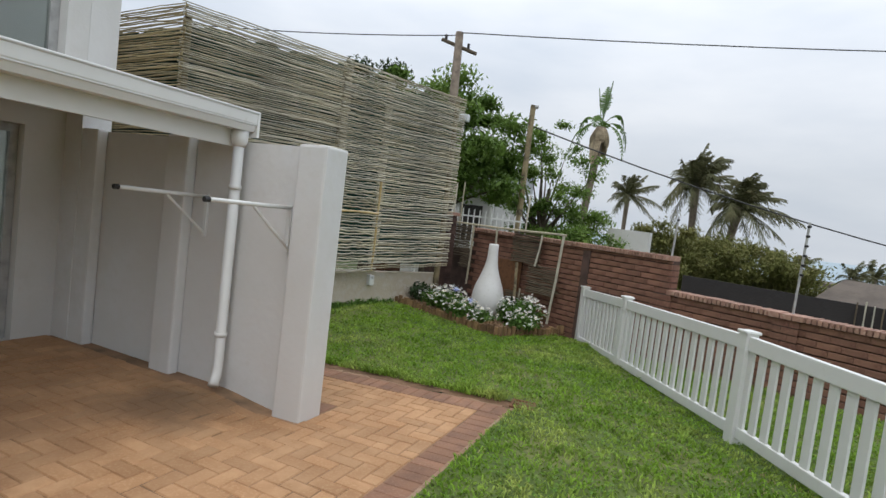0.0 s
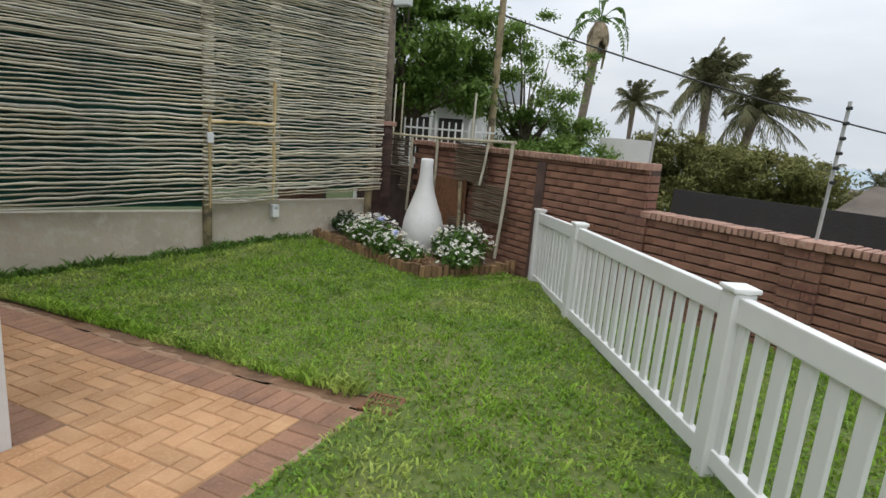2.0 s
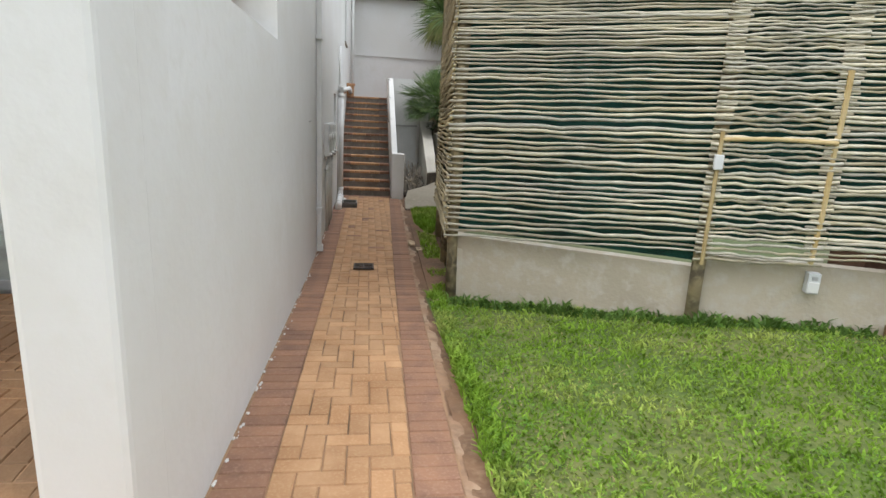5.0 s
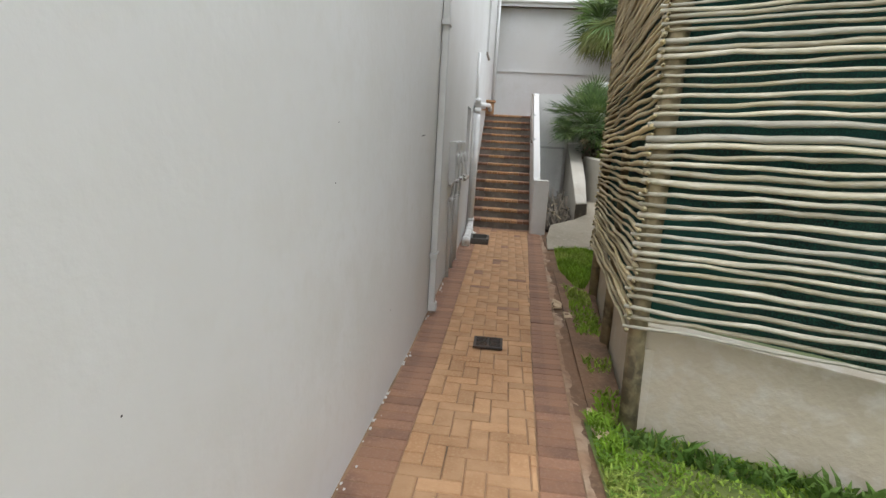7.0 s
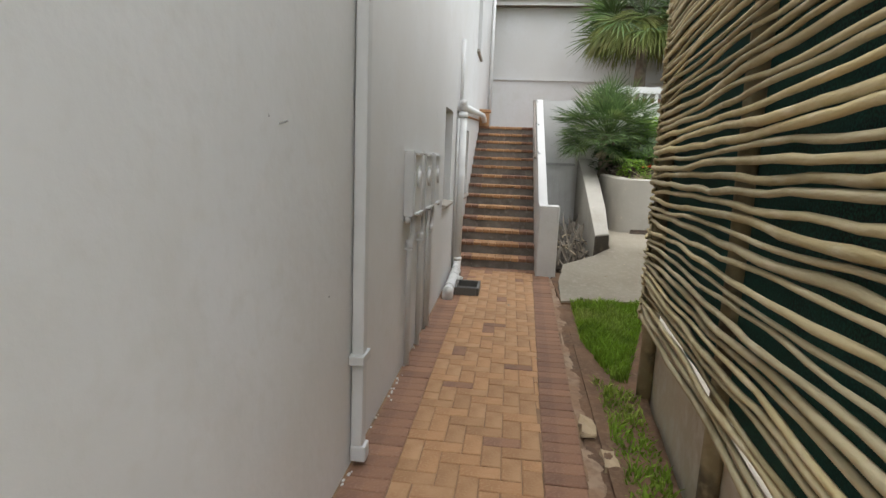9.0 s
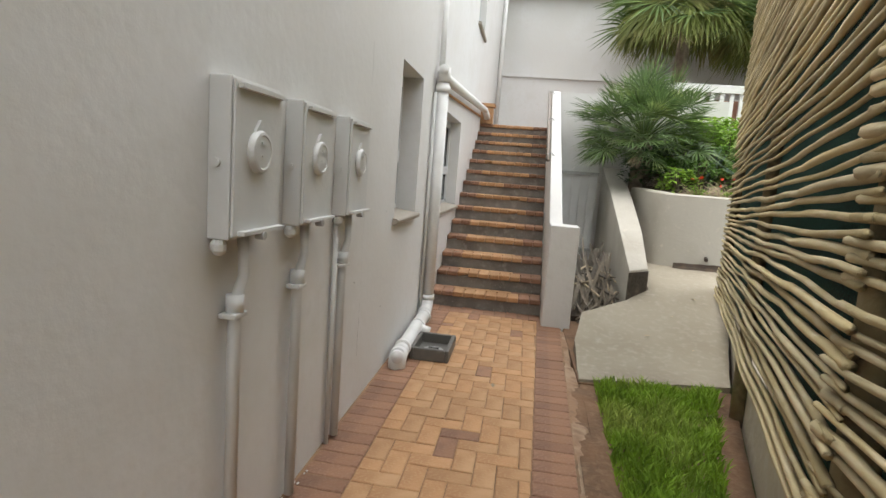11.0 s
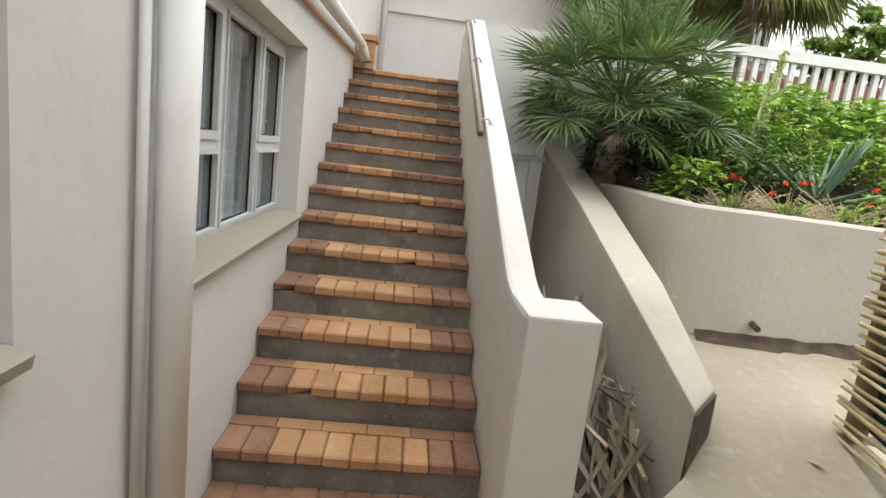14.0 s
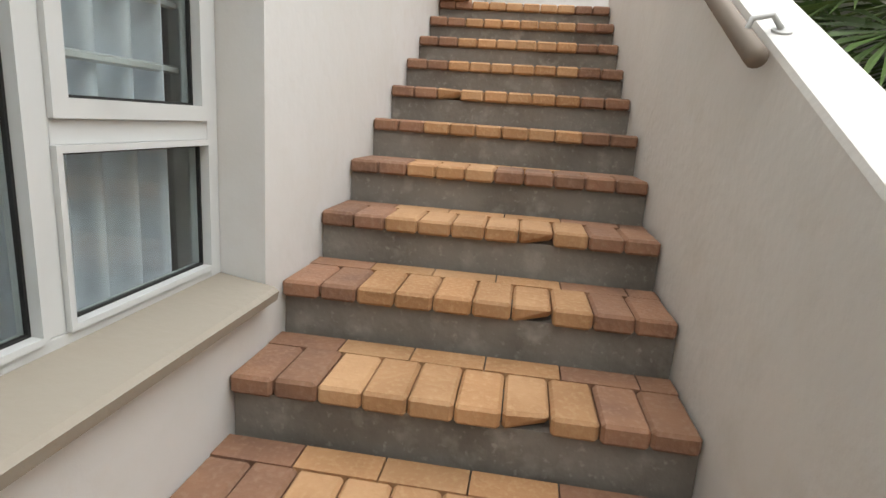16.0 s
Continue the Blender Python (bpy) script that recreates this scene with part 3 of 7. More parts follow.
for i in range(4):
    y0, y1 = -1.6 + i * 1.2825, -1.6 + (i + 1) * 1.2825
    for bx in (box(PX - 0.15, PX - 0.09, y0, y0 + 0.07, PATIO_Z, 2.30), box(PX - 0.15, PX - 0.09, y1 - 0.07, y1 - 0.003, PATIO_Z, 2.30), box(PX - 0.15, PX - 0.09, y0 + 0.07, y1 - 0.07, PATIO_Z, PATIO_Z + 0.08), box(PX - 0.15, PX - 0.09, y0 + 0.07, y1 - 0.07, 2.22, 2.30)):
        part("door_frame", bx, STEEL, door)
    p = part("pane", box(PX - 0.125, PX - 0.115, y0 + 0.07, y1 - 0.07, PATIO_Z + 0.08, 2.22), GLASS, door)
    p.visible_shadow = False
tagged(part("wall_room_back", box(-11.0, -10.9, -4.0, 3.85, 0, 2.33), INTERIOR), "dim painted room wall behind the glass", "wall", kind="structure")
tagged(part("floor_room", box(-10.9, PX - 0.25, -4.0, 3.85, -0.05, PATIO_Z), INTERIOR), "room floor behind the sliding doors", "floor", kind="structure")
# added out of view, only closes off the patio's far end
tagged(part("wall_patio_closing", box(PX, -2.6, -4.25, -4.0, -0.1, 2.33), PLASTER), "added white wall closing the unseen far end of the patio", "wall", kind="structure")

# veranda roof, fascia, gutter
roof = thing("veranda_roof", "flat veranda roof with white fascia board", "roof", kind="structure")
part("slab", profile_y([(-2.862, 2.44), (-5.0, 2.80), (-5.0, 2.90), (-2.862, 2.55)], -4.25, 3.95), PLASTER, roof)
part("fascia", box(-2.86, -2.82, -4.25, 3.97, 2.29, 2.54), PVC, roof)
gut = thing("gutter", "white rain gutter along the veranda roof edge", "gutter")
gp = [(x - 0.14, z + 0.02) for x, z in [(-2.676, 2.40), (-2.56, 2.40), (-2.53, 2.47), (-2.53, 2.55), (-2.545, 2.55), (-2.545, 2.475), (-2.57, 2.415), (-2.664, 2.415), (-2.664, 2.55), (-2.676, 2.55)]]
part("trough", profile_y(gp, -4.2, 3.97), PVC, gut)
part("rolled_lip", tube([(-2.672, -4.2, 2.572), (-2.672, 3.985, 2.572)], 0.011, 8), PVC, gut, smooth=True)
part("lower_bead", tube([(-2.678, -4.2, 2.475), (-2.678, 3.985, 2.475)], 0.007, 8), PVC, gut, smooth=True)
part("stop_end", box(-2.82, -2.665, 3.97, 3.995, 2.38, 2.58), PVC, gut)
dp = thing("garden_downpipe", "white round downpipe from the veranda gutter", "downpipe")
gx = -2.77
part("pipe", tube([(gx, 3.90, 2.44), (gx, 3.90, 0.50), (gx + 0.02, 3.87, 0.42), (gx + 0.05, 3.82, 0.37)], 0.042, 14), PVC, dp, smooth=True)
part("outlet", tube([(gx, 3.90, 2.42), (gx, 3.90, 2.33), (gx, 3.90, 2.29)], [0.068, 0.062, 0.046], 14), PVC, dp, smooth=True)
for z in (1.95, 0.75):
    part("bracket", tube([(gx, 3.90, z), (gx, 3.90, z + 0.035)], 0.05, 14), PVC, dp, smooth=True)

# upper storey above the patio
tagged(part("wall_upper_front", box(-5.05, -4.752, 3.68, 3.879, 2.5, HOUSE_TOP), PLASTER), "white plastered upper storey pier", "wall", kind="structure")
tagged(part("wall_upper_sill", box(-5.05, -4.752, -4.2, 3.679, 2.52, 2.64), PLASTER), "white wall under the upper windows", "wall", kind="structure")
uw = thing("window_upper", "large upper storey window with aluminium frame", "window", kind="structure")
for y0, y1 in ((3.60, 3.678), (1.5, 1.57), (-0.4, -0.33)):
    part("window_frame", box(-4.93, -4.87, y0, y1, 2.64, 6.0), STEEL, uw)
for y0, y1 in ((1.57, 3.60), (-0.33, 1.5), (-4.2, -0.4)):
    q = part("pane", box(-4.905, -4.895, y0, y1, 2.64, 6.0), GLASS, uw)
    q.visible_shadow = False
tagged(part("wall_upper_top", box(-5.05, -4.752, -4.2, 3.679, 6.0, HOUSE_TOP), PLASTER), "white wall above the upper windows", "wall", kind="structure")
tagged(part("wall_upper_inner", box(-8.0, -7.8, -4.2, 3.8, 2.5, HOUSE_TOP), INTERIOR), "dim wall of the upper room", "wall", kind="structure")
tagged(part("ceiling_upper", box(HOUSE_X1, -4.6, -4.2, WALL_Y + 0.0, HOUSE_TOP, HOUSE_TOP + 0.15), PLASTER), "flat roof over the upper storey", "ceiling", kind="structure")

# wall-mounted washing line bracket
line = thing("washing_line_arm", "white folding washing line frame on the garden wall", "washing line")
for x, reach in ((-3.15, 0.80), (-2.25, 0.80)):
    part("arm", tube([(x, 3.985, 1.86), (x, 3.985 - reach, 1.87)], 0.016, 8), PVC, line, smooth=True)
    part("end_cap", tube([(x, 3.985 - reach - 0.03, 1.87), (x, 3.985 - reach + 0.01, 1.87)], 0.019, 8), BLACK, line)
    part("strut", tube([(x, 3.975, 1.55), (x, 3.985 - reach * 0.5, 1.85)], 0.011, 8), PVC, line)
    part("wall_bracket", box(x - 0.015, x + 0.015, 3.965, 3.988, 1.52, 1.88), PVC, line)


# ---------------------------------------------------------------- windows of the alley


def ring(c, axis, r, w, bm=None):
    a = Vector(axis).normalized() * w / 2
    return tube([Vector(c) - a, Vector(c) + a], r, 16, bm)


def casement(name, o, lights, label, depth=0.17, curtain=False):
    """A white casement window in the opening o. lights: list of (x0, x1, has_transom)."""
    x0, x1, z0, z1 = o
    w = thing(name, label, "window", kind="structure")
    yf = WALL_Y - depth
    f = 0.055
    for b in (box(x0 + 0.002, x0 + f, yf - 0.06, yf, z0 + 0.002, z1 - 0.002), box(x1 - f, x1 - 0.002, yf - 0.06, yf, z0 + 0.002, z1 - 0.002), box(x0 + f, x1 - f, yf - 0.06, yf, z0 + 0.002, z0 + f), box(x0 + f, x1 - f, yf - 0.06, yf, z1 - f, z1 - 0.002)):
        part("window_frame", b, ALU, w, bevel=0.004)
    for a, b, transom in lights:
        if b < x1 - f - 0.01:
            part("mullion", box(b - 0.002, b + 0.05, yf - 0.06, yf, z0 + f, z1 - f), ALU, w, bevel=0.004)
        cells = [(z0 + f, z1 - f)]
        if transom:
            zt = z0 + (z1 - z0) * 0.405
            part("transom", box(a, b - 0.002, yf - 0.06, yf, zt - 0.025, zt + 0.025), ALU, w, bevel=0.004)
            cells = [(z0 + f, zt - 0.025), (zt + 0.025, z1 - f)]
        for k, (c, d) in enumerate(cells):
            s = 0.038 if transom and k == 1 else 0.014
            sash = part("sash", box(a, a + s, yf - 0.045, yf + 0.012, c, d), ALU, w)
            for q in (box(b - 0.002 - s, b - 0.002, yf - 0.045, yf + 0.012, c, d), box(a + s, b - 0.002 - s, yf - 0.045, yf + 0.012, c, c + s), box(a + s, b - 0.002 - s, yf - 0.045, yf + 0.012, d - s, d)):
                part("sash", q, ALU, w)
            p = part("pane", box(a + s, b - 0.002 - s, yf - 0.03, yf - 0.024, c + s, d - s), GLASS, w)
            p.visible_shadow = False
            g = 0.006
            for q in (box(a + s, a + s + g, yf - 0.024, yf - 0.014, c + s, d - s), box(b - 0.002 - s - g, b - 0.002 - s, yf - 0.024, yf - 0.014, c + s, d - s), box(a + s + g, b - 0.002 - s - g, yf - 0.024, yf - 0.014, c + s, c + s + g), box(a + s + g, b - 0.002 - s - g, yf - 0.024, yf - 0.014, d - s - g, d - s)):
                part("gasket", q, BLACK, w)
            if transom and k == 1:
                for i in range(3):
                    zb = c + (d - c) * (0.22 + 0.28 * i)
                    part("burglar_bar", tube([(a, yf - 0.085, zb), (b, yf - 0.085, zb)], 0.011, 6), ALU, w)
    bm = bmesh.new()
    pr = [(yf - 0.0, z0 + 0.030), (WALL_Y + 0.035, z0 + 0.005), (WALL_Y + 0.048, z0 - 0.006), (WALL_Y + 0.042, z0 - 0.034), (WALL_Y + 0.003, z0 - 0.043), (yf, z0 + 0.003)]
    a = [bm.verts.new((x0 + 0.01 if y > WALL_Y else x0 + 0.003, y, z)) for y, z in pr]
    b = [bm.verts.new((x1 + 0.05 if y > WALL_Y else x1 - 0.003, y, z)) for y, z in pr]
    bm.faces.new(a)
    bm.faces.new(b[::-1])
    for i in range(len(pr)):
        j = (i + 1) % len(pr)
        bm.faces.new((a[j], a[i], b[i], b[j]))
    bmesh.ops.recalc_face_normals(bm, faces=bm.faces)
    part("window_sill", bm, SILL, w)
    if curtain:
        c = thing("curtain", "pale grey pleated curtains hanging behind the window", "curtain")
        for c0, c1 in ((x0 + 0.10, x0 + 0.66), (x0 + 0.68, x1 - 0.02)):
            n = int(110 * (c1 - c0))
            vs, fs = [], []
            for i in range(n + 1):
                x = c0 + (c1 - c0) * i / n
                y = yf - 0.13 + 0.040 * math.sin(i * 0.55 + 0.8 * math.sin(i * 0.13)) + 0.012 * math.sin(i * 0.37 + 1)
                vs += [(x, y, z0 - 0.25), (x + 0.01 * math.sin(i), y + 0.01, z1 + 0.05)]
                if i:
                    fs.append((2 * i - 2, 2 * i, 2 * i + 1, 2 * i - 1))
            part_ob = raw("curtain_panel", vs, fs, CURTAIN, c, smooth=True)
    return w


casement("window_1", W1, [(W1[0] + 0.055, W1[1] - 0.055, True)], "white aluminium casement window with frosted dark glass and burglar bars")
casement("window_2", W2, [(W2[0] + 0.055, -14.47, True), (-14.42, -13.86, False), (-13.81, W2[1] - 0.055, True)], "white aluminium three-light window with burglar bars", depth=0.14, curtain=True)
casement("window_3", W3, [(W3[0] + 0.055, W3[0] + 0.5, False), (W3[0] + 0.55, W3[1] - 0.055, False)], "upper white casement window", depth=0.1)
# rooms behind the windows
tagged(part("wall_inner_room", box(-18.0, -10.5, 1.2, 1.3, -0.1, 3.0), INTERIOR), "painted inner room wall behind the windows", "wall", kind="structure")
tagged(part("wall_partition", box(-12.75, -12.65, 1.3, WALL_Y - 0.285, -0.1, 3.0), INTERIOR), "partition wall between two rooms", "wall", kind="structure")
tagged(part("wall_partition", box(-15.6, -15.5, 1.3, WALL_Y - 0.285, -0.1, 3.0), INTERIOR), "partition wall between two rooms", "wall", kind="structure")
tagged(part("wall_partition", box(-11.35, -11.25, 1.3, WALL_Y - 0.285, -0.1, 3.0), INTERIOR), "partition wall between two rooms", "wall", kind="structure")
tagged(part("ceiling_inner", box(-18.0, -10.5, 1.2, WALL_Y - 0.285, 3.0, 3.1), INTERIOR), "ceiling of the inner rooms", "ceiling", kind="structure")
tagged(part("floor_inner", box(-18.0, -10.5, 1.2, WALL_Y - 0.285, -0.1, 0.0), INTERIOR), "floor of the inner rooms", "floor", kind="structure")

# ---------------------------------------------------------------- stairs and upper landing
N_STEPS = 14
TOP_Z = RISE * N_STEPS
TOP_X = NOSE - GO * (N_STEPS - 1)
stairs = thing("stairs", "straight outdoor stair of cement risers and clay paver treads", "stairs", kind="structure")
for i in range(N_STEPS):
    x = NOSE - GO * i
    back = x - GO - 0.02 if i < N_STEPS - 1 else x - 4.0
    part("riser", rough_up(box(back, x - 0.028, WALL_Y + 0.002, STAIR_Y - 0.002, RISE * i - (0.1 if i == 0 else 0.06), RISE * (i + 1) - 0.056), 0.004, 8), CEMENT, stairs)
PW = (STAIR_Y - WALL_Y - 0.006) / 10

# parapet beside the stair: pillar and sloping wall
SL, PAR_X, PAR_Z = 0.53, -13.60, 1.08
par = [(-13.12, -0.1), (-13.12, 1.025), (-13.36, 1.028), (-13.46, 1.036), (-13.53, 1.052), (PAR_X, PAR_Z)]
xe = -17.12
ztop = PAR_Z + SL * (PAR_X - xe)
par += [(xe, ztop), (xe - 0.9, ztop), (xe - 0.9, -0.1)]
tagged(part("wall_stair_parapet", profile_y(par, STAIR_Y, STAIR_Y + 0.14), PLASTER, bevel=0.018), "white plastered sloping parapet beside the stair", "wall", kind="structure")
tagged(part("pilaster_stair", box(-13.40, -13.10, STAIR_Y + 0.004, STAIR_Y + 0.285, -0.1, 1.032), PLASTER, bevel=0.012), "white plastered newel pillar at the stair foot", "pillar", kind="structure")
tagged(part("wall_landing", box(xe - 0.22, xe - 0.08, STAIR_Y + 0.165, 8.2, 0, ztop - 0.005), PLASTER), "white wall of the upper landing behind the palm", "wall", kind="structure")
rail = thing("handrail", "brown round metal handrail fixed to the stair parapet", "handrail")
rx0, rx1 = -14.86, -17.1
rz = lambda x: PAR_Z + SL * (PAR_X - x) - 0.02
part("rail", tube([(rx0, STAIR_Y - 0.038, rz(rx0)), (rx1, STAIR_Y - 0.038, rz(rx1))], 0.024, 14), RAIL, rail, smooth=True)
for x in (-14.95, -16.0, -17.0):
    part("bracket", tube([(x, STAIR_Y - 0.05, rz(x) - 0.02), (x, STAIR_Y - 0.03, rz(x) + 0.045), (x, STAIR_Y + 0.012, rz(x) + 0.055), (x, STAIR_Y + 0.035, rz(x) + 0.026)], 0.007, 8), STEEL, rail, smooth=True)
    part("flange", ring((x, STAIR_Y + 0.036, rz(x) + 0.023), (SL, 0, 1), 0.022, 0.005), STEEL, rail)

# far grey building across the landing
FX = -22.0
far = thing("far_building", "grey plastered building with a corrugated roof above the stair", "building", kind="structure")
part("wall", box(FX - 0.3, FX, -2, 11.6, 2.2, 6.03), PLASTER_GREY, far)
part("ledge", box(FX, FX + 0.05, WALL_Y, 11.6, 4.0, 4.05), PLASTER_GREY, far)
# soffit coloured dark to carry the shadow line below the eave
part("soffit", box(FX, FX + 0.33, -2, 11.6, 6.03, 6.06), LATH_DARK, far)
part("eave", box(FX + 0.33, FX + 0.36, -2, 11.6, 6.01, 6.20), PVC, far)
part("gutter", tube([(FX + 0.42, -2, 6.16), (FX + 0.42, 11.6, 6.16)], 0.055, 8), PVC, far, smooth=True)
cor = bmesh.new()
for i in range(0, 114):
    y = -2 + i * 0.12
    a = [cor.verts.new(p) for p in ((FX + 0.42, y, 6.23 + 0.03 * (i % 2)), (FX + 0.42, y + 0.12, 6.23 + 0.03 * ((i + 1) % 2)), (FX - 4, y + 0.12, 7.5 + 0.03 * ((i + 1) % 2)), (FX - 4, y, 7.5 + 0.03 * (i % 2)))]
    cor.faces.new(a)
part("roof_sheet", cor, ROOFMETAL, far)
tagged(part("floor_landing", box(FX, TOP_X - 0.4, WALL_Y + 0.003, 16, 2.2, TOP_Z - 0.004), PAVE_B), "paved upper landing", "floor", kind="structure")
dpf = thing("far_downpipe", "white downpipe at the house corner above the stair", "downpipe")
part("pipe", tube([(HOUSE_X1 + 0.12, WALL_Y + 0.06, 2.5), (HOUSE_X1 + 0.12, WALL_Y + 0.06, 6.8)], 0.05, 10), PIPE, dpf, smooth=True)
stub = thing("brick_stub", "low yellow face-brick pier at the stair head", "brick pier")
for k in range(4):
    for j in range(2):
        part("brick", box(-17.75 - 0.003, -17.97, WALL_Y + 0.005 + 0.11 * j, WALL_Y + 0.11 + 0.11 * j, TOP_Z + 0.075 * k, TOP_Z + 0.068 + 0.075 * k), PAVE_Y, stub)
part("cap", box(-17.72, -18.0, WALL_Y + 0.005, WALL_Y + 0.25, TOP_Z + 0.302, TOP_Z + 0.36), PAVE_Y, stub)

# ---------------------------------------------------------------- pipes, meter boxes


stack = thing("soil_stack", "thick white-grey painted waste pipe on the house wall", "waste pipe")
sx, sy = -12.83, WALL_Y + 0.078
part("vertical_pipe", tube([(sx, sy, 0.22), (sx, sy, 2.36)], 0.058, 18), PIPE, stack, smooth=True)
part("collar", ring((sx, sy, 2.24), (0, 0, 1), 0.070, 0.06), PIPE, stack, smooth=True)
part("collar", ring((sx, sy, 0.24), (0, 0, 1), 0.068, 0.05), PIPE, stack, smooth=True)
part("elbow", tube([(sx, sy, 0.24), (sx + 0.02, sy, 0.16), (sx + 0.08, sy, 0.115), (sx + 0.2, sy + 0.01, 0.10)], 0.062, 16), PIPE, stack, smooth=True)
part("bottom_pipe", tube([(sx + 0.18, sy + 0.01, 0.10), (-11.60, sy + 0.03, 0.085), (-11.46, sy + 0.03, 0.08)], 0.058, 18), PIPE, stack, smooth=True)
for x in (sx + 0.22, sx + 0.55, -11.62):
    part("collar", ring((x, sy + 0.01 + 0.015 * (x - sx), 0.093), (1, 0, 0), 0.068, 0.045), PIPE, stack, smooth=True)
part("end_elbow", tube([(-11.52, sy + 0.03, 0.085), (-11.45, sy + 0.032, 0.06), (-11.435, sy + 0.032, -0.02)], [0.066, 0.068, 0.066], 16), PIPE, stack, smooth=True)
part("inspection_cap", ring((-11.39, sy + 0.04, 0.095), (1, 0.25, 0.1), 0.048, 0.03), PIPE, stack, smooth=True)
part("side_branch", ring((sx + 0.62, sy + 0.10, 0.075), (0, 1, -0.3), 0.045, 0.08), PIPE, stack, smooth=True)
part("top_tee", tube([(sx, sy, 2.30), (sx, sy, 2.44)], 0.064, 16), PIPE, stack, smooth=True)
part("inspection_cap", ring((sx + 0.07, sy + 0.01, 2.41), (1, 0.2, 0), 0.045, 0.035), PIPE, stack, smooth=True)
part("vent_pipe", tube([(sx - 0.03, sy - 0.03, 2.4), (sx - 0.03, sy - 0.03, 3.25)], 0.028, 10), PIPE, stack, smooth=True)
part("side_pipe", tube([(sx, sy, 2.36), (sx - 0.12, sy, 2.36), (-17.55, sy + 0.02, 2.62), (-17.68, sy + 0.02, 2.60)], 0.052, 16), PIPE, stack, smooth=True)
part("end_elbow", tube([(-17.55, sy + 0.02, 2.60), (-17.68, sy + 0.03, 2.58), (-17.74, sy + 0.05, 2.50)], 0.058, 14), PIPE, stack, smooth=True)
lp = thing("brown_ledge_pipe", "thin copper-coloured pipe under the waste pipe", "pipe")
part("pipe", tube([(sx - 0.05, WALL_Y + 0.03, 2.26), (-17.5, WALL_Y + 0.03, 2.50)], 0.016, 8), PAVE_Y, lp, smooth=True)
thin = thing("thin_pipe", "thin grey pipe running beside the waste pipe", "pipe")
part("pipe", tube([(sx + 0.09, WALL_Y + 0.025, 0.12), (sx + 0.09, WALL_Y + 0.025, 2.2)], 0.016, 8), PIPE_GREY, thin, smooth=True)

cond = thing("flat_downpipe", "grey painted square downpipe strapped to the house wall", "downpipe")
cx = -7.78
part("pipe", box(cx - 0.04, cx + 0.04, WALL_Y + 0.008, WALL_Y + 0.072, 0.10, HOUSE_TOP), PIPE_GREY, cond, bevel=0.012)
part("shoe", box(cx - 0.045, cx + 0.045, WALL_Y + 0.006, WALL_Y + 0.09, 0.03, 0.12), PIPE_GREY, cond, bevel=0.012)
for z in (0.58, 2.73, 4.6):
    part("strap", box(cx - 0.075, cx + 0.075, WALL_Y + 0.003, WALL_Y + 0.082, z, z + 0.05), PIPE_GREY, cond, bevel=0.006)


def meter_box():
    """One box, its back on the plane y = 0, hanging from z = 0.47 down to 0."""
    m = thing("meter_box", "grey painted steel electricity meter box on the house wall", "meter box", group="meter boxes in a row")
    part("body", box(-0.315, 0.0, 0.0, 0.072, 0.0, 0.485), PIPE_GREY, m, bevel=0.006)
    part("door", box(-0.31, -0.005, 0.0735, 0.083, 0.01, 0.475), PIPE_GREY, m, bevel=0.003)
    part("hood", box(-0.30, -0.02, 0.083, 0.100, 0.452, 0.464), PIPE_GREY, m)
    part("lower_lip", box(-0.31, -0.03, 0.083, 0.108, 0.012, 0.026), PIPE_GREY, m, bevel=0.002)
    rot = Matrix.Rotation(radians(-90), 4, "X")
    bm = lathe([(0.068, 0), (0.070, 0.008), (0.063, 0.020), (0.054, 0.022), (0.051, 0.019)], 28)
    bm.transform(Matrix.Translation((-0.146, 0.083, 0.270)) @ rot)
    seal = part("round_cover", bm, PIPE_GREY, m, "round embossed cover disc", smooth=False)
    bm = box(-0.176, -0.116, 0.083, 0.093, 0.295, 0.337)
    v = [bm.verts.new(p) for p in ((-0.176, 0.083, 0.337), (-0.116, 0.083, 0.337), (-0.146, 0.083, 0.370), (-0.176, 0.093, 0.337), (-0.116, 0.093, 0.337), (-0.146, 0.093, 0.370))]
    for q in ((0, 2, 1), (3, 4, 5), (0, 3, 5, 2), (1, 2, 5, 4)):
        bm.faces.new([v[i] for i in q])
    part("cover_hanger", bm, PIPE_GREY, m)
    part("cover_stamp", box(-0.166, -0.126, 0.105, 0.108, 0.295, 0.303), PIPE_GREY, seal)
    part("cover_stamp", box(-0.161, -0.131, 0.105, 0.108, 0.255, 0.261), PIPE_GREY, seal)
    part("latch", ring((-0.15, 0.10, 0.004), (0, 1, 0), 0.014, 0.03), STEEL, m)
    part("bolt", ring((0.004, 0.03, 0.23), (1, 0, 0), 0.013, 0.012), PIPE_GREY, m)
    part("cable_gland", lathe([(0.012, -0.05), (0.026, -0.035), (0.026, -0.015), (0.016, 0.0)], 12), PIPE_GREY, m).location = (-0.02, 0.03, 0)
    return m


mb = meter_box()
mb.matrix_world = pose(-9.085, WALL_Y, 1.212)
copy_thing(mb, pose(-9.605, WALL_Y, 1.212))
copy_thing(mb, pose(-10.17, WALL_Y, 1.212))
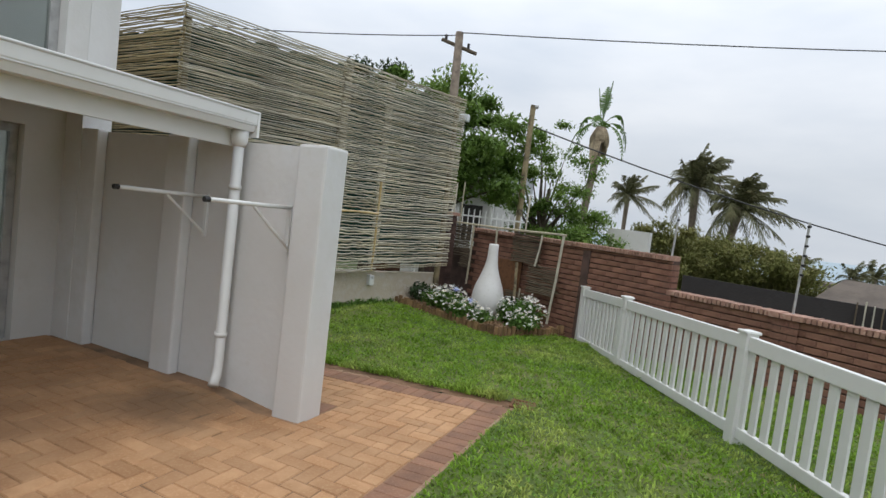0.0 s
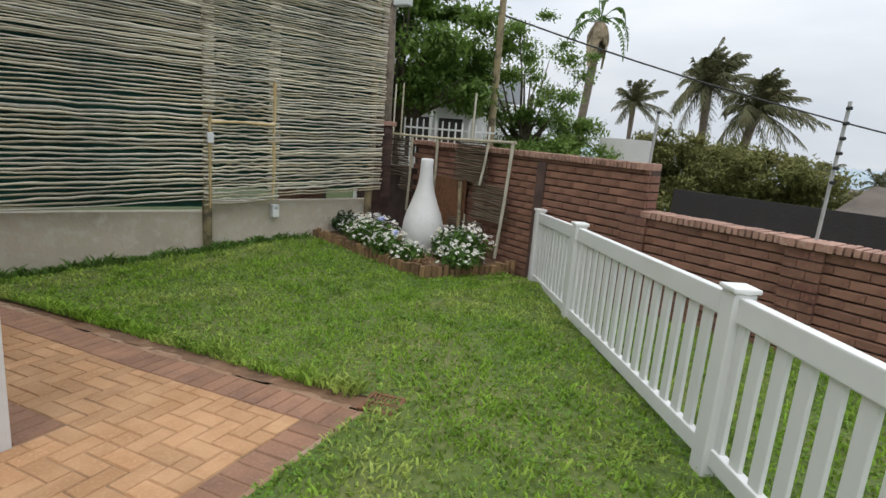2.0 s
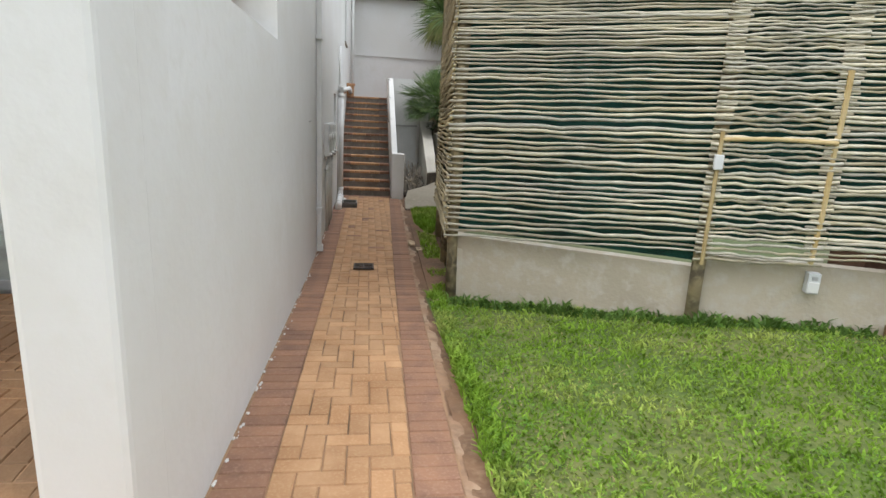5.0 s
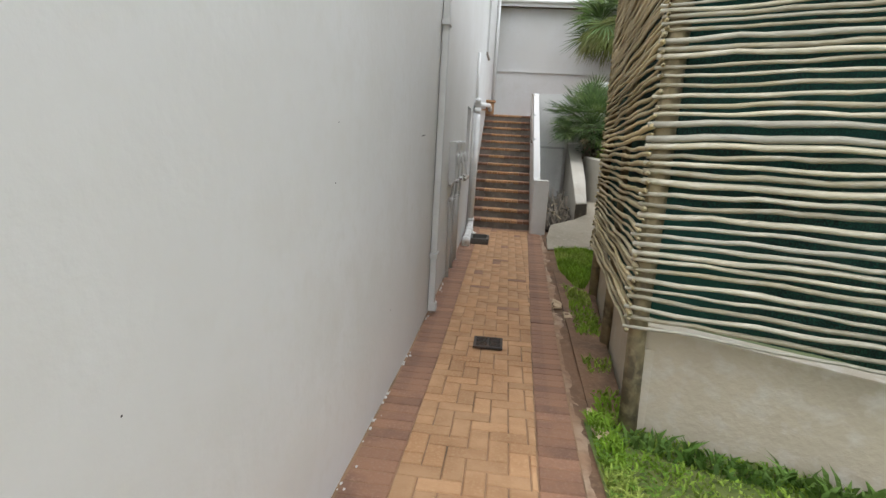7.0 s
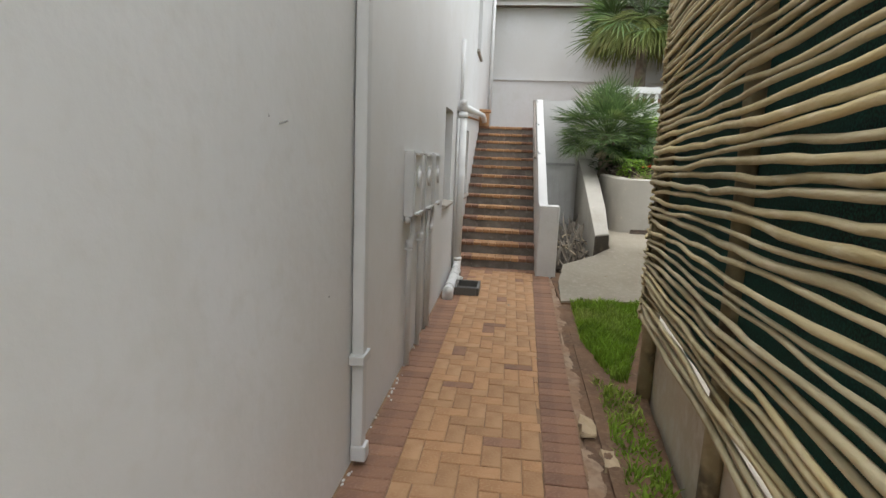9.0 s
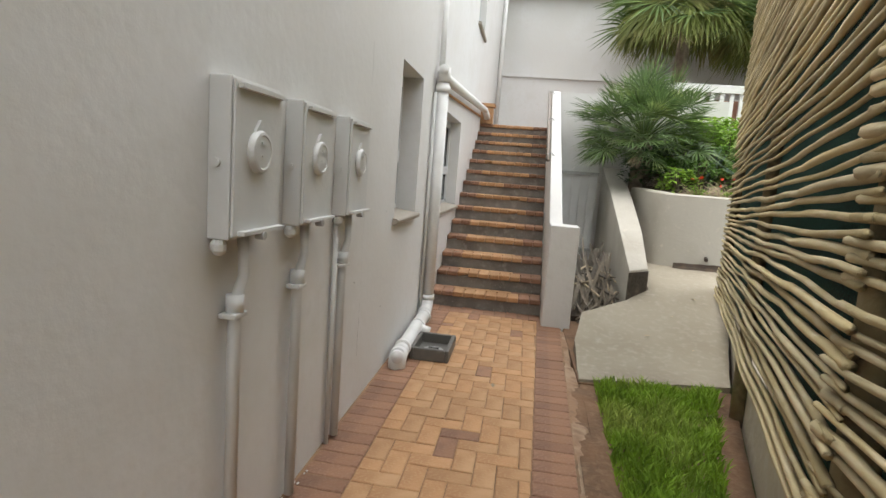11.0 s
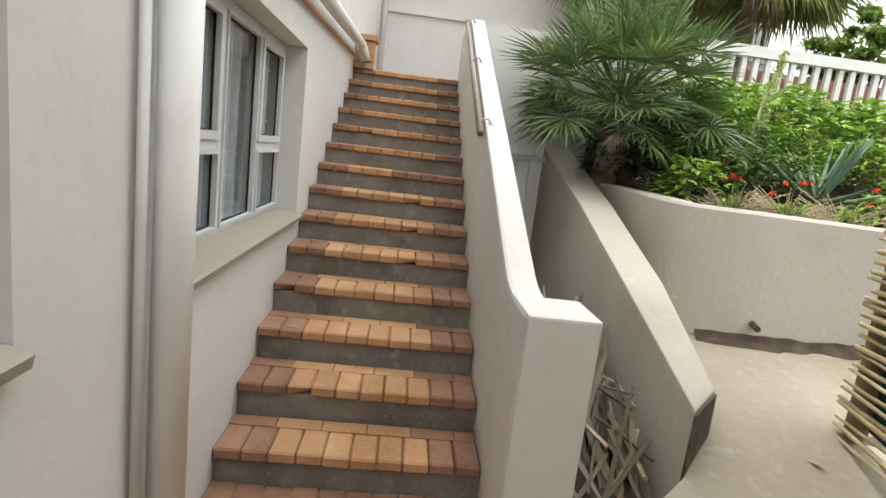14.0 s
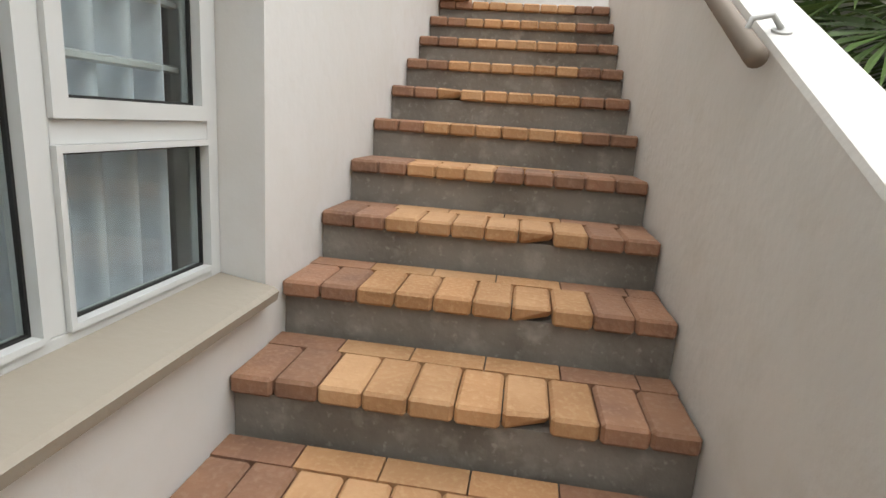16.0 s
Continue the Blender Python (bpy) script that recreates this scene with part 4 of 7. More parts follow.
for k, x in enumerate((-9.215, -9.715, -10.285)):
    c = thing("cable_conduit", "grey painted conduit dropping from a meter box to the paving", "conduit", group="conduits under the meter boxes")
    part("pipe", tube([(x, WALL_Y + 0.05, 1.21), (x - 0.01, WALL_Y + 0.05, 1.08), (x + 0.015, WALL_Y + 0.035, 0.99), (x + 0.015, WALL_Y + 0.035, 0.02)], [0.018, 0.018, 0.022, 0.022], 12), PIPE_GREY, c, smooth=True)
    part("clamp", box(x - 0.02, x + 0.062, WALL_Y + 0.003, WALL_Y + 0.064, 0.945, 0.963), PIPE_GREY, c, bevel=0.006)
    part("sleeve", ring((x + 0.015, WALL_Y + 0.035, 0.99), (0, 0, 1), 0.029, 0.06), PIPE_GREY, c, smooth=True)
    if k < 2:
        continue
    c2 = thing("thin_conduit", "thin grey conduit beside the meter box cable", "conduit", group="thin conduits under the meter boxes")
    part("pipe", tube([(x + 0.09, WALL_Y + 0.02, 1.205), (x + 0.09, WALL_Y + 0.02, 0.0)], 0.013, 8), PIPE_GREY, c2, smooth=True)

# waste gully pan
pan = thing("gully_pan", "dark grey plastic drain gully with a slotted grate", "drain gully")
px0, px1, py0, py1 = -12.10, -11.64, WALL_Y + 0.155, WALL_Y + 0.47
for b in (box(px0, px1, py0, py0 + 0.035, 0, 0.10), box(px0, px1, py1 - 0.035, py1, 0, 0.10), box(px0, px0 + 0.035, py0 + 0.035, py1 - 0.035, 0, 0.10), box(px1 - 0.035, px1, py0 + 0.035, py1 - 0.035, 0, 0.10)):
    part("rim", b, PLASTIC_GREY, pan, bevel=0.01)
part("pan_floor", box(px0 + 0.03, px1 - 0.03, py0 + 0.03, py1 - 0.03, 0.004, 0.02), PLASTIC_GREY, pan)
bm = lathe([(0.085, 0.02), (0.085, 0.026), (0.07, 0.028)], 20)
bm.transform(Matrix.Translation(((px0 + px1) / 2, (py0 + py1) / 2, 0)))
gr = part("grate", bm, STEEL, pan)
# black strips on the solid grate paint the darkness of its slots
for k in range(7):
    part("slot_shade", box((px0 + px1) / 2 - 0.055 + 0.018 * k, (px0 + px1) / 2 - 0.047 + 0.018 * k, (py0 + py1) / 2 - 0.045, (py0 + py1) / 2 + 0.045, 0.028, 0.030), GRATE_DARK, gr)

# cast iron drain covers
def floor_grate(x, y, z, s, label, rz=0.0, iron=IRON):
    g = thing("drain_grate", label, "drain grate", pose(x, y, z, 0, 0, rz))
    # thin black plate paints the shade down in the drain
    part("well_shade", box(-s, s, -s, s, 0.0, 0.004), GRATE_DARK, g)
    for b in (box(-s, s, -s, -s + 0.022, 0.004, 0.016), box(-s, s, s - 0.022, s, 0.004, 0.016), box(-s, -s + 0.022, -s + 0.022, s - 0.022, 0.004, 0.016), box(s - 0.022, s, -s + 0.022, s - 0.022, 0.004, 0.016)):
        part("frame", b, iron, g)
    part("bar", box(-s + 0.022, s - 0.022, -0.008, 0.008, 0.004, 0.014), iron, g)
    for sy_ in (-1, 1):
        for k in range(7):
            u = -s + 0.035 + k * (2 * s - 0.07) / 6
            bm = box(-0.006, 0.006, 0.008, s * 0.9, 0.004, 0.013)
            bm.transform(Matrix.Translation((u * 0.85, 0, 0)) @ Matrix.Rotation(radians(-sy_ * 18 * u / s), 4, "Z") @ Matrix.Scale(sy_, 4, (0, 1, 0)))
            bmesh.ops.recalc_face_normals(bm, faces=bm.faces)
            part("bar", bm, iron, g)
    return g


floor_grate(-7.05, 4.80, 0.012, 0.125, "rusty cast iron drain grate set in the paved path")
floor_grate(-0.60, 5.40, lawn_z(-0.60, 5.40) + 0.004, 0.11, "small rusty drain grate at the lawn edge", 8, RUST)

# heap of dry palm sheaths and sticks between the stair and the planter
rng = random.Random(8)


def heap_top(x):
    return 0.12 + 0.42 * min(1.0, max(0.0, (-13.30 - x) / 0.75))


for k in range(70):
    x, y = -13.48 - 1.15 * rng.random(), 5.74 + 0.40 * rng.random()
    a = rng.uniform(-0.55, 0.55)
    L = rng.uniform(0.45, 0.85)
    rise = rng.uniform(0.35, 1.1)
    z = heap_top(x) * rng.uniform(0.25, 1.0)
    pts = []
    for t in (0, 0.2, 0.4, 0.6, 0.8, 1):
        u = L * (t - 0.5)
        pts.append((x - u * math.cos(rise) * 0.8, min(6.17, max(5.70, y + u * math.sin(a) * 0.6)), max(0.05, z + u * math.sin(rise) + 0.03 * math.sin(5 * t + k))))
    bm = bmesh.new()
    w = rng.uniform(0.007, 0.022) if k % 6 else rng.uniform(0.03, 0.05)
    prev = None
    for i, p in enumerate(pts):
        s = w * (0.35 + 0.9 * math.sin(math.pi * (i + 0.5) / 6))
        q = [bm.verts.new((p[0], p[1] - s, p[2] + 0.35 * s)), bm.verts.new((p[0] - 0.3 * s, p[1], p[2] - 0.45 * s)), bm.verts.new((p[0], p[1] + s, p[2] + 0.35 * s)), bm.verts.new((p[0], p[1], p[2] - 0.05 * s))]
        if prev:
            for j in range(4):
                bm.faces.new((prev[j], prev[(j + 1) % 4], q[(j + 1) % 4], q[j]))
        else:
            bm.faces.new(q)
        prev = q
    bm.faces.new(prev[::-1])
    bmesh.ops.recalc_face_normals(bm, faces=bm.faces)
    tagged(part("dry_frond", bm, SHEATH), "grey dry palm sheath in a heap behind the stair", "dry frond", group="heap of dry palm sheaths")
for k in range(40):
    x, y = -13.42 - 1.0 * rng.random(), 5.72 + 0.44 * rng.random()
    L, a, rise = rng.uniform(0.3, 0.7), rng.uniform(-0.9, 0.9), rng.uniform(-0.1, 0.8)
    z = heap_top(x) * rng.uniform(0.15, 1.05)
    pts = [(x - L * t * math.cos(rise) * math.cos(a), min(6.18, max(5.69, y + L * t * math.sin(a))), max(0.03, z + L * t * math.sin(rise))) for t in (-0.5, 0, 0.5)]
    tagged(part("dry_stick", tube(pts, rng.uniform(0.006, 0.016), 5), SHEATH if k % 3 else FROND_DRY), "thin dry palm stalk lying in the heap", "stick", group="dry palm stalks")
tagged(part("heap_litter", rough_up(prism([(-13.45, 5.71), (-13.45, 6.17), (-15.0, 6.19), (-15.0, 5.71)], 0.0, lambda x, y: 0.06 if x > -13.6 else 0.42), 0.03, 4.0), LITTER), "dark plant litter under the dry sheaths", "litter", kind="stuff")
gate = thing("side_gate", "grey steel panel gate behind the stair parapet", "gate")
for k in range(5):
    part("panel", box(-16.62, -16.6, 5.56 + 0.13 * k, 5.68 + 0.13 * k, 0.1, 1.75), PIPE_GREY, gate)
for z in (0.4, 1.6):
    part("rail", box(-16.6, -16.56, 5.55, 6.22, z, z + 0.05), STEEL, gate)

# ---------------------------------------------------------------- planter and ramp
def slab_z(x, y):
    t = max(0.0, min(1.0, (-11.75 - x) / 2.6))
    return 0.02 + 0.46 * t * t * (3 - 2 * t) + 0.03 * max(0, y - 6.2)


poly = [(-11.62, 5.62), (-11.80, 6.75), (-12.6, 7.0), (-13.6, 7.28), (-14.2, 9.2), (-15.4, 9.2), (-15.0, 7.5), (-15.2, 6.95), (-15.2, 6.66), (-14.3, 6.56), (-13.62, 6.5), (-13.30, 6.22), (-12.95, 5.75), (-12.4, 5.655)]
bm = bmesh.new()
smooth = []
for (ax, ay), (bx, by) in zip(poly, poly[1:] + poly[:1]):
    n = max(2, int(math.hypot(bx - ax, by - ay) / 0.12))
    smooth += [(ax + (bx - ax) * k / n, ay + (by - ay) * k / n) for k in range(n)]
ring_v = [bm.verts.new((x + 0.012 * noise.noise(Vector((x * 5, y * 5, 1))), y + 0.012 * noise.noise(Vector((x * 5, y * 5, 7))), slab_z(x, y))) for x, y in smooth]
edges = [bm.edges.new((ring_v[k], ring_v[(k + 1) % len(ring_v)])) for k in range(len(ring_v))]
bmesh.ops.triangle_fill(bm, use_beauty=True, edges=edges)
for _ in range(3):
    bmesh.ops.subdivide_edges(bm, edges=[e for e in bm.edges if e.calc_length() > 0.25], cuts=1)
    bmesh.ops.triangulate(bm, faces=[f for f in bm.faces if len(f.verts) > 3])
for v in bm.verts:
    v.co.z = slab_z(v.co.x, v.co.y) + 0.010 * noise.noise(Vector((v.co.x * 3, v.co.y * 3, 0)))
ext = bmesh.ops.extrude_face_region(bm, geom=list(bm.faces))
for v in ext["geom"]:
    if isinstance(v, bmesh.types.BMVert):
        v.co.z = -0.15
bmesh.ops.recalc_face_normals(bm, faces=bm.faces)
tagged(part("ramp", bm, CONCRETE), "stained concrete ramp rising beside the screen", "ramp", kind="structure")

plw = bmesh.new()
pts = [(-13.32, 6.22, 6.46, 0.62), (-14.4, 6.26, 6.52, 0.95), (-15.6, 6.30, 6.58, 1.32), (-17.9, 6.36, 6.66, 1.95)]
rings = []
for x, y0, y1, z in pts:
    rings.append([plw.verts.new(p) for p in ((x - (0.0 if x < -13.5 else -0.0), y0, -0.1), (x - (0.26 if x > -13.5 else 0), y1, -0.1), (x - (0.26 if x > -13.5 else 0), y1, z + 0.0), (x, y0, z))])
for a, b in zip(rings, rings[1:]):
    for j in range(4):
        plw.faces.new((a[j], a[(j + 1) % 4], b[(j + 1) % 4], b[j]))
plw.faces.new(rings[0])
plw.faces.new(rings[-1][::-1])
bmesh.ops.recalc_face_normals(plw, faces=plw.faces)
tagged(part("wall_planter_slope", plw, CREAM, bevel=0.012), "cream plastered wall sloping up beside the ramp", "wall", kind="structure")

end_face = prism([(-13.32, 6.215), (-13.312, 6.224), (-13.572, 6.468), (-13.582, 6.458)], -0.1, 0.60)
bmesh.ops.subdivide_edges(end_face, edges=list(end_face.edges), cuts=3, use_grid_fill=True)
tagged(part("wall_planter_end", rough_up(end_face, 0.004, 14.0), RAW_END), "dark raw cement end of the sloping planter wall", "wall", kind="structure")

knots = [(-16.45, 6.66, 1.42), (-16.2, 6.67, 1.47), (-15.6, 6.70, 1.46), (-15.12, 6.77, 1.44), (-14.90, 6.92, 1.43), (-14.74, 7.4, 1.43), (-14.66, 8.1, 1.42), (-14.6, 9.0, 1.41), (-14.5, 10.2, 1.40)]


def catmull(pts, n):
    out = []
    for i in range(len(pts) - 1):
        p = [Vector(pts[max(0, min(len(pts) - 1, i + k))]) for k in (-1, 0, 1, 2)]
        for k in range(n):
            t = k / n
            out.append(0.5 * (2 * p[1] + (p[2] - p[0]) * t + (2 * p[0] - 5 * p[1] + 4 * p[2] - p[3]) * t * t + (3 * p[1] - p[0] - 3 * p[2] + p[3]) * t ** 3))
    return out + [Vector(pts[-1])]


curve = catmull(knots, 6)
cw = bmesh.new()
rings = []
for i, (x, y, z) in enumerate(curve):
    d = (curve[min(i + 1, len(curve) - 1)] - curve[max(i - 1, 0)])
    d.z = 0
    d.normalize()
    nx, ny = d.y, -d.x
    rings.append([cw.verts.new(p) for p in ((x, y, 0.0), (x, y, z - 0.02), (x - 0.02 * nx, y - 0.02 * ny, z), (x - 0.2 * nx, y - 0.2 * ny, z), (x - 0.22 * nx, y - 0.22 * ny, 0.0))])
for a, b in zip(rings, rings[1:]):
    for j in range(5):
        cw.faces.new((a[j], a[(j + 1) % 5], b[(j + 1) % 5], b[j]))
cw.faces.new(rings[0])
cw.faces.new(rings[-1][::-1])
bmesh.ops.recalc_face_normals(cw, faces=cw.faces)
tagged(part("wall_planter_curve", cw, CREAM, smooth=False), "cream curved planter wall", "wall", kind="structure")
tagged(part("spout_pipe", ring((-14.70, 7.38, 0.655), (1, -0.25, -0.1), 0.022, 0.12), IRON), "short drain spout low in the planter wall", "spout")
foot = bmesh.new()
prev = None
for i, (x, y, z) in enumerate(curve[26:]):
    i += 26
    d = curve[min(i + 1, len(curve) - 1)] - curve[i - 1]
    d.z = 0
    d.normalize()
    w = 0.13 + 0.05 * noise.noise(Vector((i * 0.7, 0, 0)))
    zs = slab_z(x, y)
    q = [foot.verts.new((x + 0.006 * d.y, y - 0.006 * d.x, zs + 0.062 + 0.02 * noise.noise(Vector((i * 0.9, 4, 0))))), foot.verts.new((x + 0.035 * d.y, y - 0.035 * d.x, zs + 0.030 + 0.02 * noise.noise(Vector((i * 1.3, 8, 0))))), foot.verts.new((x + w * d.y, y - w * d.x, zs + 0.0))]
    if prev:
        foot.faces.new((prev[0], prev[1], q[1], q[0]))
        foot.faces.new((prev[1], prev[2], q[2], q[1]))
    prev = q
bmesh.ops.subdivide_edges(foot, edges=list(foot.edges), cuts=2, use_grid_fill=True)
tagged(part("wall_foot_soil", rough_up(foot, 0.014, 9.0), LITTER, smooth=True), "brown soil washed up along the foot of the planter wall", "soil", kind="structure")
bedsoil = prism([(-16.4, 6.80), (-15.6, 6.86), (-15.2, 6.93), (-15.06, 7.02), (-14.9, 7.45), (-14.82, 8.1), (-14.76, 9.0), (-14.66, 10.2), (-17.9, 10.2), (-17.9, 6.8)], 0.0, lambda x, y: 1.30 + 0.26 * max(0, -14.9 - x))
tagged(part("planter_soil", bedsoil, LITTER), "dark planter soil banked up behind the wall", "soil", kind="structure")
tagged(part("bank", prism([(-17.9, 8.3), (-17.9, 16), (-22, 16), (-22, 8.3)], 0, TOP_Z + 0.0), LITTER), "raised bank behind the planter", "bank", kind="structure")

# ---------------------------------------------------------------- lath screen


def lath_mesh(name, seed, r0, material, wave):
    """A crooked, knotty stick one metre long along x."""
    rng = random.Random(seed)
    n = 26
    ph, pv = rng.uniform(0, 9), rng.uniform(0, 9)
    w1, w2 = rng.uniform(0.28, 0.5), rng.uniform(0.9, 1.5)
    pts = [(i / (n - 1), 0.005 * math.sin(ph + i * 0.8), wave * math.sin(pv + i * w1) + 0.0034 * math.sin(i * w2 + ph) + rng.uniform(-0.0026, 0.0026)) for i in range(n)]
    rad = [r0 * (1.14 - 0.30 * i / (n - 1)) * rng.uniform(0.88, 1.12) for i in range(n)]
    bm = tube(pts, rad, 6)
    me = bpy.data.meshes.new(name)
    bm.to_mesh(me)
    bm.free()
    me.materials.append(material)
    me.shade_smooth()
    return me


LATHS = [lath_mesh("lath", k, 0.0110 + 0.0016 * (k % 3), LATH, 0.0050) for k in range(14)]
LATHS_TAN = [lath_mesh("lath", 20 + k, 0.0112 + 0.0018 * (k % 3), LATH_TAN, 0.0085) for k in range(14)]


def lath_panel(parent, p, q, low, high, pitch, seed, out, sticks=LATHS):
    """Rows of sticks from plan point p to q, between a bottom and a top line (heights at p and q): open below, close-set above."""
    rng = random.Random(seed)
    d = Vector(q) - Vector(p)
    L, a = d.length, math.atan2(d.y, d.x)
    s = 0.0
    while s < 1.0:
        za, zb = low[0] + (high[0] - low[0]) * s, low[1] + (high[1] - low[1]) * s
        mid = 0.5 * (za + zb)
        za += rng.uniform(-0.008, 0.008)
        zb += rng.uniform(-0.008, 0.008)
        o = new("lath", sticks[rng.randrange(14)])
        o.parent = parent
        close = max(0.0, min(1.0, (mid - 1.95) / 0.7))
        k = rng.uniform(0.88, 1.2) * (1 - 0.22 * close)
        m = Matrix.Translation((p[0], p[1], za)) @ Matrix.Rotation(a, 4, "Z") @ Matrix.Translation((0, out + rng.uniform(-0.006, 0.008), 0)) @ Matrix.Rotation(-math.atan((zb - za) / L), 4, "Y")
        if rng.random() < 0.5:
            m = m @ Matrix.Translation((L, 0, 0)) @ Matrix.Rotation(math.pi, 4, "Z")
        o.matrix_local = m @ Matrix.Translation((-0.07, 0, 0)) @ Matrix.Diagonal((L + rng.uniform(0.115, 0.165), k, k, 1))
        s += (pitch * (1 - close) + 0.0268 * close) * rng.uniform(0.84, 1.18) / (0.5 * (high[0] + high[1] - low[0] - low[1]))


screen = thing("lath_screen", "tall screen of weathered horizontal sticks nailed to gum poles", "screen", kind="structure")
SCR_TOP = 4.12
PB = SCR_PB
PA = PB.lerp(SCR_B, 0.335)
lath_panel(screen, SCR_A, PB, (0.74, 0.88), (4.25, 4.11), 0.051, 1, -0.075)
lath_panel(screen, PB, PA, (0.82, 0.86), (1.84, 1.86), 0.044, 5, -0.092)
lath_panel(screen, PB, PA, (1.87, 1.89), (4.10, 4.08), 0.042, 6, -0.080)
lath_panel(screen, PA, SCR_B, (0.91, 0.99), (4.08, 4.05), 0.041, 2, -0.080)
lath_panel(screen, SCR_C, SCR_A, (0.62, 0.70), (4.20, 4.25), 0.049, 3, -0.075, LATHS_TAN)
lath_panel(screen, SCR_D, SCR_C, (0.42, 0.60), (4.05, 4.20), 0.048, 4, -0.075, LATHS_TAN)


def pole(p, z0, z1, r, seed, parent=screen, name="pole", material=POLE):
    rng = random.Random(seed)
    n = 7
    pts = [(p[0] + rng.uniform(-0.012, 0.012), p[1] + rng.uniform(-0.012, 0.012), z0 + (z1 - z0) * i / (n - 1)) for i in range(n)]
    return part(name, tube(pts, [r * rng.uniform(0.92, 1.08) for _ in range(n)], 10), material, parent, smooth=True)


for k, (p, r) in enumerate(((SCR_A, 0.055), (PB, 0.055), (SCR_B - (SCR_B - PB).normalized() * 0.06, 0.05), (SCR_C, 0.055), (SCR_D, 0.05), (SCR_A.lerp(SCR_C, 0.5), 0.045), (SCR_C.lerp(SCR_D, 0.5), 0.045))):
    pole(p, G(p[0]) - 0.05, SCR_TOP - 0.05, r, k)
dn = (SCR_B - PB).normalized()
outn = Vector((dn.y, -dn.x))
for z0, z1 in ((0.86, 1.6), (1.62, 2.34)):
    pc = PA + outn * 0.088
    part("batten", tube([(pc[0] - 0.01, pc[1], z0), (pc[0], pc[1] + 0.005, (z0 + z1) / 2), (pc[0] + 0.005, pc[1] - 0.005, z1)], 0.021, 8), LATH_YELLOW, screen, "yellow upright stick")
pg, ph_ = PB + outn * 0.112, PA + outn * 0.112
part("batten", tube([(pg[0], pg[1], 1.80), ((pg[0] + ph_[0]) / 2, (pg[1] + ph_[1]) / 2, 1.822), (ph_[0], ph_[1], 1.815)], 0.016, 8), LATH_YELLOW, screen, "yellow stick across the top of the gate")
part("batten", tube([(pg[0], pg[1], 0.78), (pg[0] + 0.004, pg[1] - 0.004, 1.3), (pg[0], pg[1], 1.86)], 0.017, 8), LATH_YELLOW, screen, "yellow upright stick")


def strip(p, q, off, z0, z1, thick, bm=None):
    """An upright slab along p-q, its outer face off metres outwards of the line."""
    d = (Vector(q) - Vector(p)).normalized()
    o = Vector((d.y, -d.x))
    a, b = Vector(p) + o * off, Vector(q) + o * off
    c, e = Vector(q) + o * (off - thick), Vector(p) + o * (off - thick)
    return prism([tuple(e), tuple(c), tuple(b), tuple(a)][::-1], z0, z1, bm)


def cloth(p, q, z0, z1, seed):
    d = Vector(q) - Vector(p)
    o = Vector((d.y, -d.x)).normalized()
    vs, fs = [], []
    n, m = 24, 14
    for i in range(n + 1):
        for j in range(m + 1):
            c = Vector(p) + d * (i / n)
            z = z0 + (z1 - z0) * j / m
            w = 0.02 * noise.noise(Vector((i * 0.5, j * 0.5, seed)))
            zt = z - (0.12 * noise.noise(Vector((i * 0.4, seed, 3))) if j == m else 0)
            vs.append((c[0] + o[0] * (w - 0.03), c[1] + o[1] * (w - 0.03), zt))
    for i in range(n):
        for j in range(m):
            k = i * (m + 1) + j
            fs.append((k, k + m + 1, k + m + 2, k + 1))
    return vs, fs


for k, (p, q, za, zb) in enumerate(((SCR_A, PB, 0.78, 4.02), (PB, PB.lerp(SCR_B, 0.98), 1.0, 3.92), (SCR_C, SCR_A, 0.66, 3.98), (SCR_D, SCR_C, 0.48, 3.85))):
    vs, fs = cloth(p, q, za, zb, k)
    tagged(raw("shade_cloth", vs, fs, SHADE, smooth=True), "dark green shade cloth hung behind the stick screen", "shade cloth", group="shade cloth sheets")
for p, q, h in ((SCR_A, PB, 0.72), (PB, SCR_B, 0.84), (SCR_C, SCR_A, 0.58), (SCR_D, SCR_C, 0.40)):
    tagged(part("wall_screen_base", strip(p, q, -0.045, -0.1, h, 0.14), BLOCKWALL, bevel=0.01), "rough grey cement base wall under the stick screen", "wall", kind="structure")
pot = PB.lerp(SCR_B, 0.62) - outn * 0.52
bm = lathe([(0.14, 0), (0.20, 0.16), (0.235, 0.34), (0.25, 0.36), (0.25, 0.39), (0.22, 0.39)], 24)
bm.transform(Matrix.Translation((pot[0], pot[1], 1.28)))
tagged(part("flower_pot", bm, ORANGE, smooth=True), "orange terracotta pot standing behind the stick screen", "flower pot")
tagged(part("brick_plinth", box(pot[0] - 0.18, pot[0] + 0.18, pot[1] - 0.28, pot[1] + 0.28, 0.0, 1.28), BRICK), "red brick plinth behind the stick screen", "plinth")
# power outlet on the base wall, small box on the pole
eb = PB.lerp(SCR_B, 0.36)
ang = math.degrees(math.atan2(dn.y, dn.x))
e = thing("outlet_box", "small white weatherproof outlet box on the base wall", "outlet", pose(eb[0] + outn[0] * 0.0, eb[1] + outn[1] * 0.0, 0.62, 0, 0, ang))
part("body", box(-0.045, 0.045, -0.05, 0.045, 0.0, 0.17), ALU, e, bevel=0.008)
part("lid", box(-0.038, 0.038, -0.062, -0.051, 0.01, 0.10), PVC, e, bevel=0.005)
part("socket", box(-0.02, 0.02, -0.056, -0.051, 0.115, 0.145), STEEL, e)
e2 = thing("latch_box", "small weathered white latch box on the screen pole", "box", pose(PB[0] + outn[0] * 0.12, PB[1] + outn[1] * 0.12, 1.62, 0, 0, ang))
